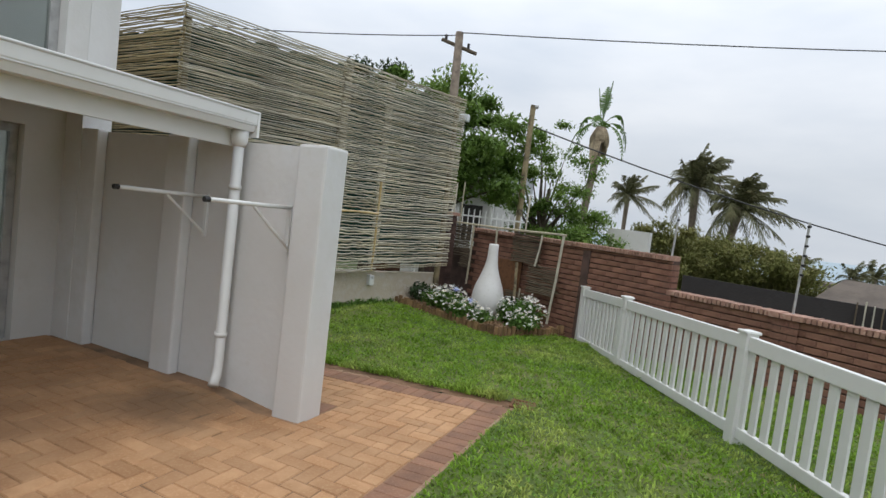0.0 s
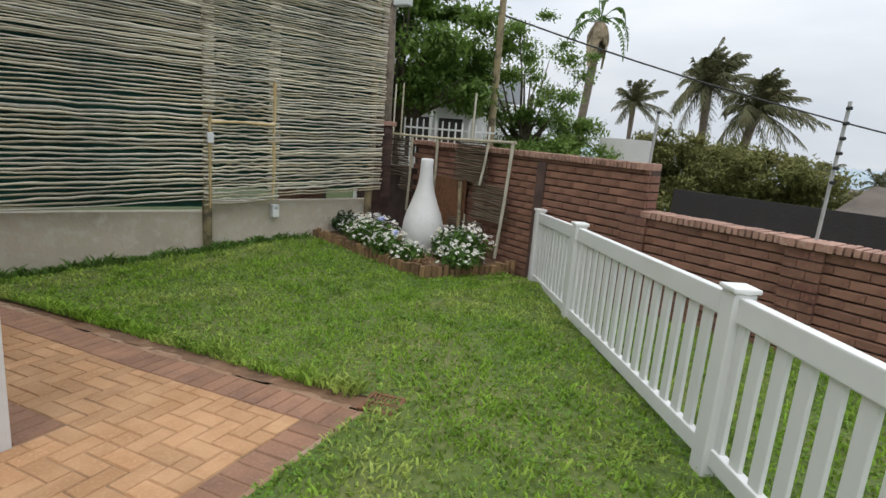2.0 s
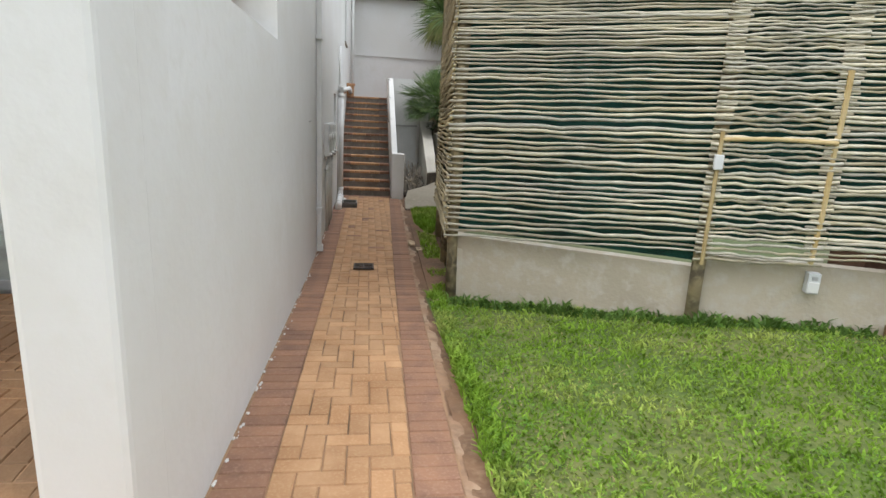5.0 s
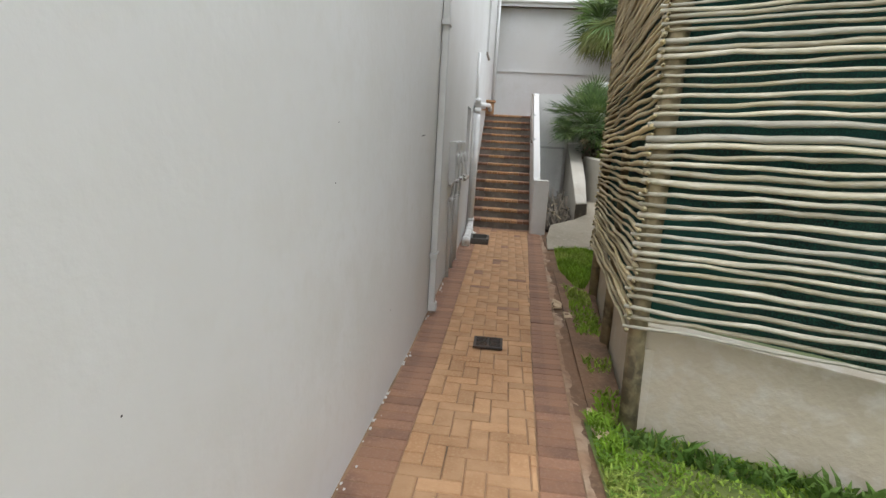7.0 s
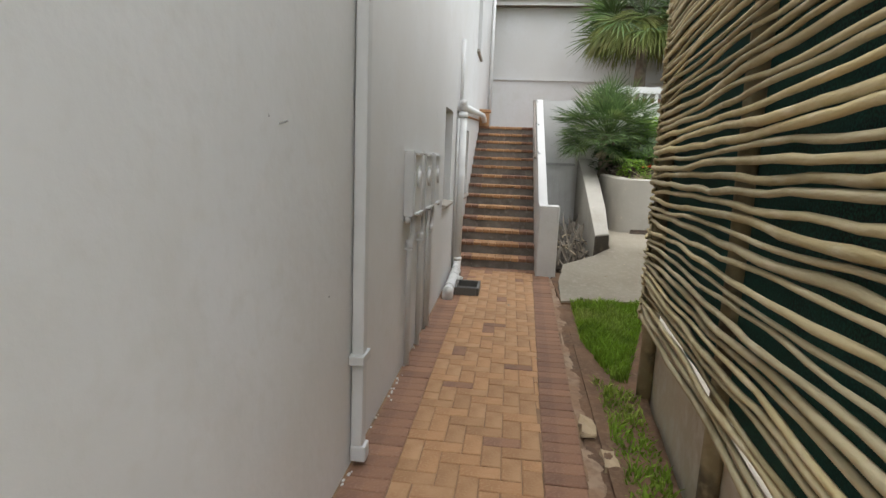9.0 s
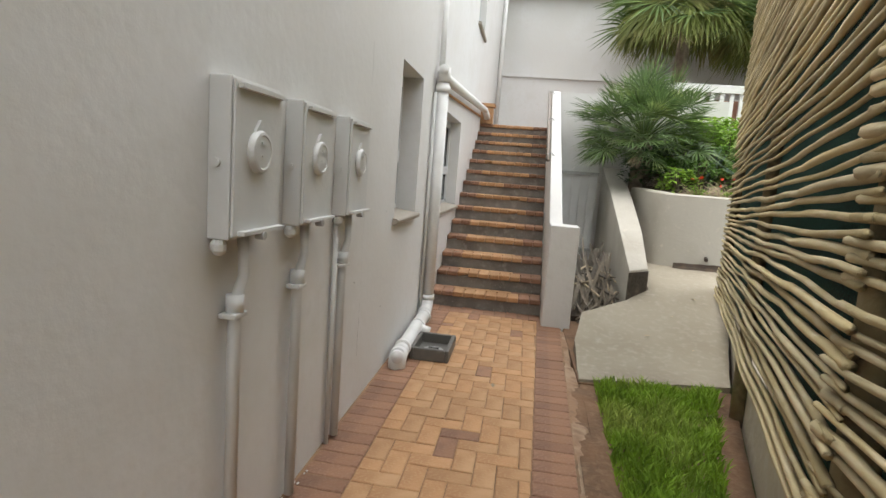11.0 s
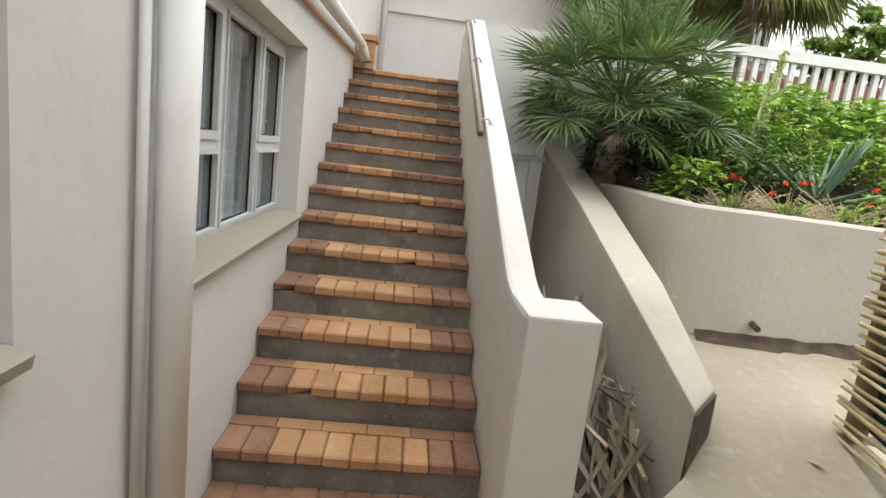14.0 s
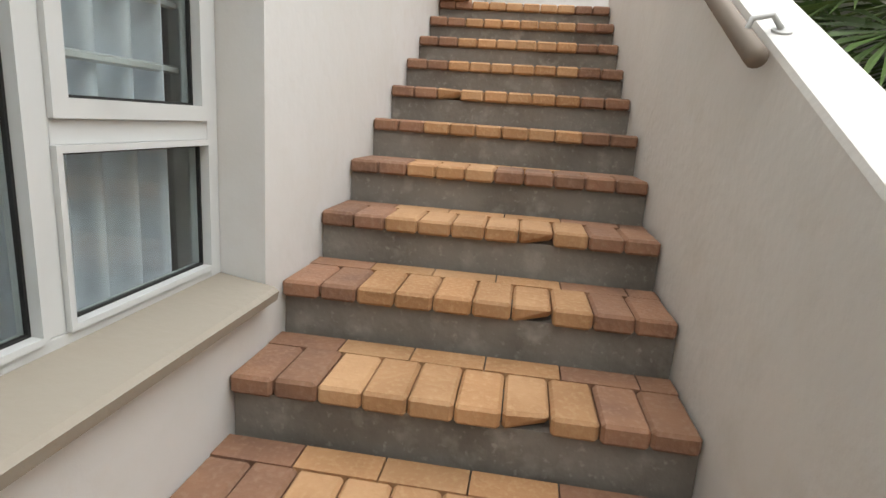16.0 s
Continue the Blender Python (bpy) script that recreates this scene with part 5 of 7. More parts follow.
part("body", box(-0.035, 0.035, -0.03, 0.02, -0.06, 0.06), ALU, e2, bevel=0.01)

# ---------------------------------------------------------------- brick boundary wall
wa = math.degrees(math.atan2(WALL_DIR.y, WALL_DIR.x))
BW = pose(WALL_P[0], WALL_P[1], 0, 0, 0, wa)      # local x along the wall, local -y faces the garden
HI, LO = 1.76, 1.31
U0, U1, STEP_U = -4.15, 9.0, -0.12


def course_z(k):
    return 0.02 + 0.082 * k


bwall = thing("wall_brick", "red-brown brick boundary wall with brick-on-edge coping", "wall", BW, kind="structure")
part("core", box(U0, STEP_U - 0.01, 0.012, 0.20, -0.3, HI - 0.063), MORTAR, bwall)
part("core", box(STEP_U - 0.01, U1, 0.013, 0.199, -0.9, LO - 0.063), MORTAR, bwall)
part("plain_panel", box(-5.1, U0, 0.03, 0.14, -0.3, 1.32), DARKBRICK, bwall, "plain dark brown wall panel")
PIERS = []
for u0, u1, top, name in ((-0.33, -0.06, LO - 0.066, "pier"), (1.20, 1.46, LO - 0.066, "pier"), (3.7, 4.0, LO - 0.066, "pier")):
    part(name, box(u0, u1, -0.045 if name == "pier" else 0, 0.215, -0.3, top), MORTAR, bwall)
    PIERS.append((u0, u1, top))
# dark brick gate pier beside the screen
pier = thing("brick_pier", "dark brick pier at the end of the stick screen", "pier", kind="structure")
part("core", prism([(-4.070, 10.075), (-3.755, 9.930), (-3.610, 10.235), (-3.935, 10.390)], 0, 1.93), MORTAR, pier)
for k in range(23):
    z = course_z(k)
    s_ = 0.5 if k % 2 else 0.42
    bm = bmesh.new()
    for a, b, o in (((-4.080, 10.070), (-3.750, 9.920), s_), ((-3.750, 9.920), (-3.600, 10.240), 1 - s_)):
        for f0, f1 in ((0.0, o - 0.01), (o + 0.01, 1.0)):
            p0 = (a[0] + (b[0] - a[0]) * f0, a[1] + (b[1] - a[1]) * f0)
            p1 = (a[0] + (b[0] - a[0]) * f1, a[1] + (b[1] - a[1]) * f1)
            dn_ = Vector((b[1] - a[1], a[0] - b[0])).normalized() * 0.006
            ins = dn_ * -12
            prism([(p0[0] + dn_.x, p0[1] + dn_.y), (p1[0] + dn_.x, p1[1] + dn_.y), (p1[0] + ins.x, p1[1] + ins.y), (p0[0] + ins.x, p0[1] + ins.y)], z, z + 0.068, bm)
    part("brick_course", bm, DARKBRICK, pier)
tagged(part("pier_cap", prism([(-4.120, 10.050), (-3.730, 9.870), (-3.550, 10.260), (-3.950, 10.440)], 1.93, 2.0), COPING, bevel=0.01), "brick cap on the dark pier", "pier cap", kind="structure")

# panels of dark sticks in front of the brick wall, hung on a frame of stakes
for u, w, zl, zh, tone in ((-4.92, 0.80, 1.20, 1.79, LATH_DARK), (-4.35, 0.36, 1.00, 1.22, LATH_DARK), (-2.98, 0.62, 1.30, 1.80, LATH_DARK), (-2.55, 0.62, 0.84, 1.29, LATH_DARK), (-3.05, 0.70, 0.56, 0.78, LATH_DARK)):
    tp = thing("twig_panel", "small panel of thin dark twigs at the brick wall", "twig panel", BW @ pose(u, -0.12, 0), group="twig panels")
    rng = random.Random(int(u * 100))
    z = zl
    while z < zh:
        a, b = rng.uniform(-0.03, 0.03), w + rng.uniform(-0.05, 0.06)
        part("twig", tube([(a, rng.uniform(-0.01, 0.01), z + rng.uniform(-0.012, 0.012)), (w * 0.35, 0.012, z + rng.uniform(-0.012, 0.012)), (w * 0.7, 0.005, z + rng.uniform(-0.012, 0.012)), (b, rng.uniform(-0.01, 0.01), z + rng.uniform(-0.012, 0.012))], rng.uniform(0.008, 0.012), 5), tone, tp)
        z += 0.026
for u0, z0, u1, z1, r, tone in ((-3.99, 0.70, -4.02, 1.80, 0.020, LATH), (-3.34, 0.95, -3.39, 1.81, 0.020, LATH), (-2.72, 0.45, -2.81, 1.28, 0.026, POLE), (-2.36, 1.28, -2.32, 1.80, 0.016, LATH), (-1.95, 0.42, -1.88, 1.84, 0.021, LATH), (-2.66, 0.45, -2.66, 0.86, 0.012, LATH)):
    tp = thing("stake", "thin bare wooden stake standing at the brick wall", "stake", BW @ pose(u0, -0.15, 0), group="stakes at the wall")
    part("stick", tube([(0, -0.05, z0), ((u1 - u0) * 0.5 + 0.008, -0.02, (z0 + z1) / 2), (u1 - u0, 0.0, z1)], r, 7), tone, tp)
tp = thing("top_stick", "thin bare stick laid across the stakes", "stick", BW)
part("stick", tube([(-4.95, -0.12, 1.82), (-3.4, -0.135, 1.815), (-1.84, -0.14, 1.845)], 0.019, 7), LATH, tp)
tagged(part("rusty_plate", rough_up(box(-3.52, -2.78, -0.075, -0.055, 0.30, 1.29), 0.01, 3.0), RUST), "brown rusted metal plate leaning at the brick wall", "plate").matrix_world = BW

# electric fence posts along the wall
for u, h0, h1, n in ((1.34, LO - 0.12, 2.36, 6), (-0.21, HI - 0.12, 2.30, 1), (3.9, LO - 0.12, 2.34, 6), (-2.95, HI - 0.12, 2.45, 0), (-4.75, 1.2, 2.62, 0), (-4.98, 1.2, 2.6, 0)):
    ep = thing("fence_pole", "thin grey electric fence pole", "pole", BW @ pose(u, 0.10, 0), group="electric fence poles")
    part("pole", tube([(0, 0, h0), (0.02, 0, h1)], 0.014, 8), STEEL if n else LATH, ep)
    for j in range(n):
        part("insulator", ring((0.03, -0.02, h1 - 0.05 - 0.11 * j), (1, -0.5, 0), 0.014, 0.035), BLACK, ep)

# ---------------------------------------------------------------- white picket fence


picket_fence = thing("picket_fence", "white plastic picket fence standing on the lawn", "fence")
picket_mesh = []


def fence_section(a, b, za, zb, n):
    d = b - a
    L, ang = d.length, math.degrees(math.atan2(d.y, d.x))
    m = pose(a[0], a[1], za, 0, 0, ang)
    s = (zb - za) / L

    def beam(name, z0, z1, t):
        bm = box(0.05, L - 0.05, -t, t, z0, z1)
        for v in bm.verts:
            v.co.z += v.co.x * s
        part(name, bm, PVC, picket_fence, bevel=0.008).matrix_local = m
    beam("top_rail", 0.715, 0.830, 0.027)
    beam("bottom_rail", 0.015, 0.105, 0.025)
    for i in range(n):
        x = L * (i + 0.5) / n
        if not picket_mesh:
            o = part("picket", box(-0.036, 0.036, -0.011, 0.011, 0.08, 0.74), PVC, picket_fence, bevel=0.004)
            picket_mesh.append(o.data)
        else:
            o = new("picket", picket_mesh[0])
            o.parent = picket_fence
        o.matrix_local = m @ pose(x, 0, x * s)


def fence_post(p, z):
    f = part("post", box(-0.052, 0.052, -0.052, 0.052, -0.06, 0.85), PVC, picket_fence, bevel=0.008)
    f.matrix_local = pose(p[0], p[1], z, 0, 0, -60)
    part("cap", box(-0.064, 0.064, -0.064, 0.064, 0.848, 0.872), PVC, f, bevel=0.008)


FZ = [0.253, 0.358, 0.468, 0.50, 0.50, 0.46]
for p, z in zip(FENCE, FZ):
    fence_post(p, z)
for i in range(5):
    fence_section(FENCE[i], FENCE[i + 1], FZ[i], FZ[i + 1], (12, 17, 17, 17, 17)[i])

# ---------------------------------------------------------------- flower bed
edge = thing("log_edging", "low edging of short upright split logs round the flower bed", "edging")
rng = random.Random(4)
for (a, b) in zip(BED[:3], BED[1:4]):
    a, b = Vector(a), Vector(b)
    n = int((b - a).length / 0.075)
    for i in range(n):
        p = a.lerp(b, (i + 0.5) / n)
        h = rng.uniform(0.10, 0.16)
        z = lawn_z(p[0], p[1])
        bm = tube([(0, 0, z - 0.05), (rng.uniform(-0.008, 0.008), rng.uniform(-0.008, 0.008), z + h)], 0.036 * rng.uniform(0.85, 1.1), 7)
        bm.transform(Matrix.Translation((p[0] + rng.uniform(-0.008, 0.008), p[1] + rng.uniform(-0.008, 0.008), 0)))
        part("log", bm, TIMBER, edge)
tagged(part("bed_soil", prism(BED, 0.0, lambda x, y: lawn_z(x, y) + 0.07), SOIL), "dark soil of the flower bed", "soil", kind="structure")

vx, vy = -2.42, 9.20
vz = 1.555 - 1.255
prof = [(0.12, 0), (0.19, 0.03), (0.235, 0.12), (0.262, 0.24), (0.268, 0.34), (0.256, 0.45), (0.225, 0.56), (0.184, 0.66), (0.146, 0.76), (0.117, 0.86), (0.098, 0.95), (0.087, 1.05), (0.081, 1.16), (0.079, 1.245), (0.072, 1.255), (0.058, 1.25), (0.055, 1.16)]
bm = lathe(prof, 36)
bm.transform(Matrix.Translation((vx, vy, vz)))
tagged(part("garden_vase", rough_up(bm, 0.006, 5), VASE, smooth=True), "tall white rendered bottle-shaped garden vase in the flower bed", "vase")


def leaf_cloud(rng, n, centre, radii, size, flat=0.3, shell=0.55):
    """Small pointed leaves scattered in an uneven ellipsoid."""
    vs, fs = [], []
    for _ in range(n):
        d = Vector((rng.gauss(0, 1), rng.gauss(0, 1), rng.gauss(0, 1))).normalized()
        r = shell + (1 - shell) * rng.random()
        r *= 0.82 + 0.36 * noise.noise(d * 2.3 + Vector(centre))
        p = Vector(centre) + Vector((d.x * radii[0], d.y * radii[1], d.z * radii[2])) * r
        a = Vector((rng.uniform(-1, 1), rng.uniform(-1, 1), rng.uniform(-flat, flat * 1.6))).normalized()
        b = a.cross(Vector((rng.uniform(-0.5, 0.5), rng.uniform(-0.5, 0.5), 1))).normalized()
        s = size * rng.uniform(0.6, 1.35)
        k = len(vs)
        vs += [tuple(p - a * s), tuple(p + b * s * 0.42), tuple(p + a * s), tuple(p - b * s * 0.42)]
        fs.append((k, k + 1, k + 2, k + 3))
    return vs, fs


def daisy_bush(cx, cy, r, h, n_leaf, n_flower, seed, blue=0):
    rng = random.Random(seed)
    z = lawn_z(cx, cy) + 0.05
    t = thing("daisy_bush", "bushy white daisy plant in full flower", "daisy bush", pose(cx, cy, z), group="daisy bushes in the bed")
    vs, fs = leaf_cloud(rng, n_leaf, (0, 0, h * 0.42), (r, r, h * 0.5), 0.035, 0.8, 0.2)
    vs = [(x, y, max(zz, 0.0)) for x, y, zz in vs]
    raw("foliage", vs, fs, LEAF, t)
    pet, eye = bmesh.new(), bmesh.new()
    for _ in range(n_flower):
        a, q = rng.uniform(0, 6.283), math.sqrt(rng.random()) * r * 1.05
        x, y = math.cos(a) * q, math.sin(a) * q
        zz = h * (0.98 - 0.45 * (q / r) ** 2) + rng.uniform(-0.05, 0.05)
        tilt = Euler((rng.uniform(-0.7, 0.7), rng.uniform(-0.7, 0.7), rng.uniform(0, 6))).to_matrix().to_4x4()
        m = Matrix.Translation((x, y, zz)) @ tilt
        s = rng.uniform(0.018, 0.027)
        for k in range(6):
            b = 2 * math.pi * k / 6
            v = [pet.verts.new(m @ Vector((s * f * math.cos(b + o), s * f * math.sin(b + o), 0.004 * f))) for f, o in ((0.2, 0), (0.95, -0.36), (1.1, 0), (0.95, 0.36))]
            pet.faces.new(v)
        v = [eye.verts.new(m @ Vector((s * 0.3 * math.cos(b), s * 0.3 * math.sin(b), 0.006))) for b in (0, 1.57, 3.14, 4.71)]
        eye.faces.new(v)
    part("petals", pet, PETAL, t)["kind"] = "stuff"
    part("flower_eyes", eye, YELLOW, t)["kind"] = "stuff"
    if blue:
        vs, fs = leaf_cloud(rng, blue, (0.12, -0.05, h * 0.95), (0.07, 0.07, 0.05), 0.016, 0.8, 0.2)
        raw("blue_flower", vs, fs, BLUE, t)
    return t


daisy_bush(-2.98, 8.92, 0.36, 0.44, 1700, 170, 1, 60)
daisy_bush(-2.62, 8.70, 0.30, 0.34, 1200, 95, 6, 40)
daisy_bush(-2.24, 8.58, 0.24, 0.28, 900, 70, 2)
daisy_bush(-1.62, 8.66, 0.30, 0.32, 1200, 80, 3)
daisy_bush(-1.70, 9.02, 0.34, 0.52, 1700, 120, 4)
daisy_bush(-2.02, 9.02, 0.18, 0.46, 500, 55, 7)
daisy_bush(-3.38, 9.12, 0.28, 0.36, 800, 70, 5)


def low_shrub(name, cx, cy, z, r, h, n, size, material, seed, label):
    rng = random.Random(seed)
    vs, fs = leaf_cloud(rng, n, (0, 0, h * 0.5), (r, r, h * 0.5), size, 0.9, 0.15)
    vs = [(x, y, max(zz, 0.0)) for x, y, zz in vs]
    o = thing(name, label, "shrub", pose(cx, cy, z))
    raw("foliage", vs, fs, material, o)
    part("stem", tube([(0, 0, -0.03), (0.01, 0.01, h * 0.5)], 0.012, 6), BARK, o)
    return o


low_shrub("shrub", -3.72, 9.35, lawn_z(-3.72, 9.35) + 0.05, 0.32, 0.35, 700, 0.05, LEAF_DARK, 11, "low dark green shrub in the flower bed corner")
low_shrub("shrub", -2.0, 9.35, lawn_z(-2.0, 9.35) + 0.05, 0.30, 0.45, 600, 0.045, LEAF_DARK, 12, "low dark green shrub beside the vase")
low_shrub("shrub", -2.05, 8.48, lawn_z(-2.05, 8.48) + 0.03, 0.18, 0.16, 350, 0.03, TIMBER, 13, "low rust-leaved plant at the bed edge")

# weeds along the foot of the screen and grass strip along the path
tagged(blades("weed_strip", 2600, [(-5.66, 5.66), (-5.5, 5.62), (-4.36, 7.55), (-3.95, 8.85), (-4.15, 8.9), (-4.55, 7.65)], LEAF, 0.03, 0.11, 21, width=0.012, lean=0.9), "low weeds along the foot of the screen", "weeds", kind="stuff")
tagged(part("soil_strip", prism([(-11.75, 5.64), (-5.75, 5.50), (-5.72, 5.72), (-9.0, 5.98), (-11.9, 6.78)], -0.2, lambda x, y: G(x) - 0.012), SOIL), "bare soil strip beside the path", "soil", kind="structure")
tagged(part("soil_patch", prism([(-18.0, 5.55), (-11.6, 5.62), (-11.6, 5.78), (-12.9, 5.9), (-13.4, 6.4), (-18.0, 6.5)], -0.2, 0.0), SOIL), "dark soil between the stair and the ramp", "soil", kind="structure")
tagged(blades("grass_strip", 8000, [(-11.6, 5.74), (-10.2, 5.68), (-9.3, 5.80), (-9.2, 5.90), (-11.7, 6.62)], BLADE, 0.05, 0.13, 22, width=0.005, lean=0.5, z_of=lambda x, y: -0.02), "bright green grass tuft beside the path", "grass", kind="stuff")
tagged(blades("grass_strip", 1500, [(-9.2, 5.66), (-5.9, 5.56), (-5.8, 5.72), (-9.0, 5.93)], BLADE, 0.03, 0.09, 23, lambda x, y: noise.noise(Vector((x * 1.6, 3, 0))) > -0.05, 0.006, 0.7, z_of=lambda x, y: G(x) - 0.015), "sparse grass beside the path", "grass", kind="stuff")
tagged(blades("edge_tufts", 3500, [(-5.9, 5.47), (PATIO_EDGE, 5.37), (PATIO_EDGE, 5.52), (-5.9, 5.62)], BLADE, 0.03, 0.08, 24, width=0.006, lean=0.9), "ragged grass overhanging the path edge", "grass", kind="stuff")

# ---------------------------------------------------------------- plants in the planter


def fan_leaf(bm, base, direction, length, size, droop, rng, n=20, spread=3.6, width=0.030):
    """A fan palm leaf: a stalk and a stiff, folded fan of narrow blades with split tips."""
    d = Vector(direction).normalized()
    tip = Vector(base) + d * length
    side = d.cross(Vector((0, 0, 1)))
    if side.length < 0.05:
        side = Vector((1, 0, 0))
    side.normalize()
    tube([base, (Vector(base) + tip) / 2 + Vector((0, 0, 0.04 * length)), tip], [0.010, 0.008, 0.006], 4, bm, caps=False)
    twist = rng.uniform(-0.5, 0.5)
    nrm = side.cross(d).normalized()
    side = (side * math.cos(twist) + nrm * math.sin(twist)).normalized()
    d2 = (d + Vector((0, 0, -droop))).normalized()
    nrm = side.cross(d2).normalized()
    for i in range(n):
        a = spread * (i / (n - 1) - 0.5)
        r = (d2 * math.cos(a) + side * math.sin(a) + nrm * (0.10 + 0.10 * rng.uniform(-1, 1))).normalized()
        L = size * (0.80 + 0.20 * math.cos(a)) * rng.uniform(0.88, 1.08)
        w = r.cross(nrm).normalized() * size * width
        sag = Vector((0, 0, -(0.04 + droop * 0.22) * L * rng.uniform(0.5, 1.5)))
        p1, p2 = tip + r * L * 0.5, tip + r * L + sag
        fold = nrm * size * 0.018
        v = [bm.verts.new(q) for q in (tip, p1 - w, p1 - fold, p1 + w, p2)]
        bm.faces.new((v[0], v[1], v[2]))
        bm.faces.new((v[0], v[2], v[3]))
        bm.faces.new((v[1], v[4], v[2]))
        bm.faces.new((v[2], v[4], v[3]))


def fan_palm(name, base, n, reach, size, height, seed, label, up=0.2, material=FROND, dead=1, hang=0):
    rng = random.Random(seed)
    t = thing(name, label, "palm", pose(*base))
    part("trunk", rough_up(tube([(0, 0, -0.1), (0.02, 0, height * 0.5), (0, 0.02, height)], [0.16, 0.14, 0.12], 10), 0.02, 9), TRUNK, t)
    for i in range(n):
        a = i * 2.39996 + rng.uniform(-0.2, 0.2)
        el = math.asin(max(-0.55, min(0.98, 1 - 1.45 * (i + 0.5) / n))) + up
        el = max(-0.6, min(1.45, el))
        d = Vector((math.cos(a) * math.cos(el), math.sin(a) * math.cos(el), math.sin(el)))
        bm = bmesh.new()
        fan_leaf(bm, (0, 0, height * rng.uniform(0.85, 1.05)), d, reach * rng.uniform(0.75, 1.1), size * rng.uniform(0.8, 1.15), 0.10 + 0.25 * max(0, 0.8 - el), rng)
        part("frond", bm, material, t)
    for i in range(dead):
        bm = bmesh.new()
        a = -0.5 + 0.7 * i
        fan_leaf(bm, (0, 0, height * 0.8), (math.cos(a), math.sin(a) * 0.6, -0.25), reach * 0.9, size * 0.45, 0.9, rng, 13, 2.0)
        part("dead_frond", bm, FROND_DRY, t, "dry brown frond")
    for i in range(hang):
        bm = bmesh.new()
        a = rng.uniform(0, 6.28)
        fan_leaf(bm, (0, 0, height), (math.cos(a), math.sin(a), -0.25), reach * 0.8, size * 0.95, 1.1, rng, 21, 2.6, 0.034)
        part("hanging_frond", bm, FROND_Y, t, "yellowing hanging frond")
    return t


fan_palm("fan_palm", (-16.35, 6.78, 1.5), 112, 0.74, 0.44, 0.72, 5, "bushy green fan palm growing in the planter", up=0.10, dead=1)
fan_palm("tall_fan_palm", (-20.3, 8.1, TOP_Z), 54, 1.05, 0.98, 3.0, 6, "tall fan palm with yellowing hanging leaves", hang=44)
fan_palm("tall_fan_palm", (-20.5, 10.2, TOP_Z), 54, 1.05, 0.98, 2.9, 7, "tall fan palm with yellowing hanging leaves", hang=44)


def leafy(name, cx, cy, z, r, h, n, size, material, seed, label):
    """A shrub of single larger leaves on thin stems."""
    rng = random.Random(seed)
    o = thing(name, label, "shrub", pose(cx, cy, z))
    for k in range(6):
        a, q = rng.uniform(0, 6.28), rng.uniform(0.2, 0.8) * r
        part("stem", tube([(0, 0, 0), (math.cos(a) * q * 0.5, math.sin(a) * q * 0.5, h * 0.5), (math.cos(a) * q, math.sin(a) * q, h * 0.9)], [0.015, 0.011, 0.006], 5), BARK, o)
    vs, fs = [], []
    for _ in range(n):
        a, q, zz = rng.uniform(0, 6.283), math.sqrt(rng.random()) * r, h * (0.1 + 0.9 * rng.random() ** 0.7)
        q *= 0.6 + 0.5 * math.sin(math.pi * min(1, zz / h + 0.1))
        p = Vector((math.cos(a) * q, math.sin(a) * q, zz))
        d = Vector((math.cos(a + rng.uniform(-0.8, 0.8)), math.sin(a + rng.uniform(-0.8, 0.8)), rng.uniform(-0.5, 0.5))).normalized()
        s = size * rng.uniform(0.6, 1.25)
        w = d.cross(Vector((0, 0, 1))).normalized() * s * 0.36
        up = Vector((0, 0, 1)) * s * 0.12
        k = len(vs)
        vs += [tuple(p), tuple(p + d * s * 0.35 + w - up * 0.2), tuple(p + d * s * 0.8 + w * 0.6), tuple(p + d * s * 1.2 - up), tuple(p + d * s * 0.8 - w * 0.6), tuple(p + d * s * 0.35 - w - up * 0.2), tuple(p + d * s * 0.6 + up)]
        fs += [(k, k + 1, k + 6), (k + 1, k + 2, k + 6), (k + 2, k + 3, k + 6), (k + 3, k + 4, k + 6), (k + 4, k + 5, k + 6), (k + 5, k, k + 6)]
    raw("foliage", vs, fs, material, o)
    return o


leafy("hibiscus_bush", -17.2, 8.7, 1.75, 0.85, 0.92, 2200, 0.09, LEAF_LIME, 31, "lush lime green broad-leaved bush in the planter")
leafy("hibiscus_bush", -16.7, 9.6, 1.7, 0.9, 0.86, 2200, 0.09, LEAF_LIME, 32, "lush lime green broad-leaved bush in the planter")
leafy("hibiscus_bush", -17.1, 7.75, 1.75, 0.70, 0.88, 1600, 0.09, LEAF_LIME, 33, "lush green broad-leaved bush in the planter")
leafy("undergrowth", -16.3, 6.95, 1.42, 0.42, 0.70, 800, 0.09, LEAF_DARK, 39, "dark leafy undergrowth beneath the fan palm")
leafy("small_bush", -15.45, 7.12, 1.40, 0.24, 0.36, 260, 0.07, LEAF_LIME, 34, "small rosette-leaved green plant at the planter wall")
leafy("small_bush", -15.75, 7.45, 1.48, 0.30, 0.42, 380, 0.06, LEAF, 40, "low mixed green planting behind the planter wall")
leafy("small_bush", -16.35, 8.45, 1.6, 0.42, 0.62, 900, 0.035, LEAF_LIME, 35, "fine-leaved pale green shrub behind the planter wall")
leafy("small_bush", -15.5, 9.4, 1.5, 0.45, 0.45, 420, 0.06, LEAF, 36, "low mixed green planting behind the planter wall")
leafy("small_bush", -16.2, 7.85, 1.6, 0.4, 0.55, 420, 0.065, LEAF, 37, "low mixed green planting behind the planter wall")
leafy("small_bush", -15.15, 8.55, 1.38, 0.30, 0.26, 300, 0.055, LEAF_LIME, 41, "low spreading green plant at the planter wall")
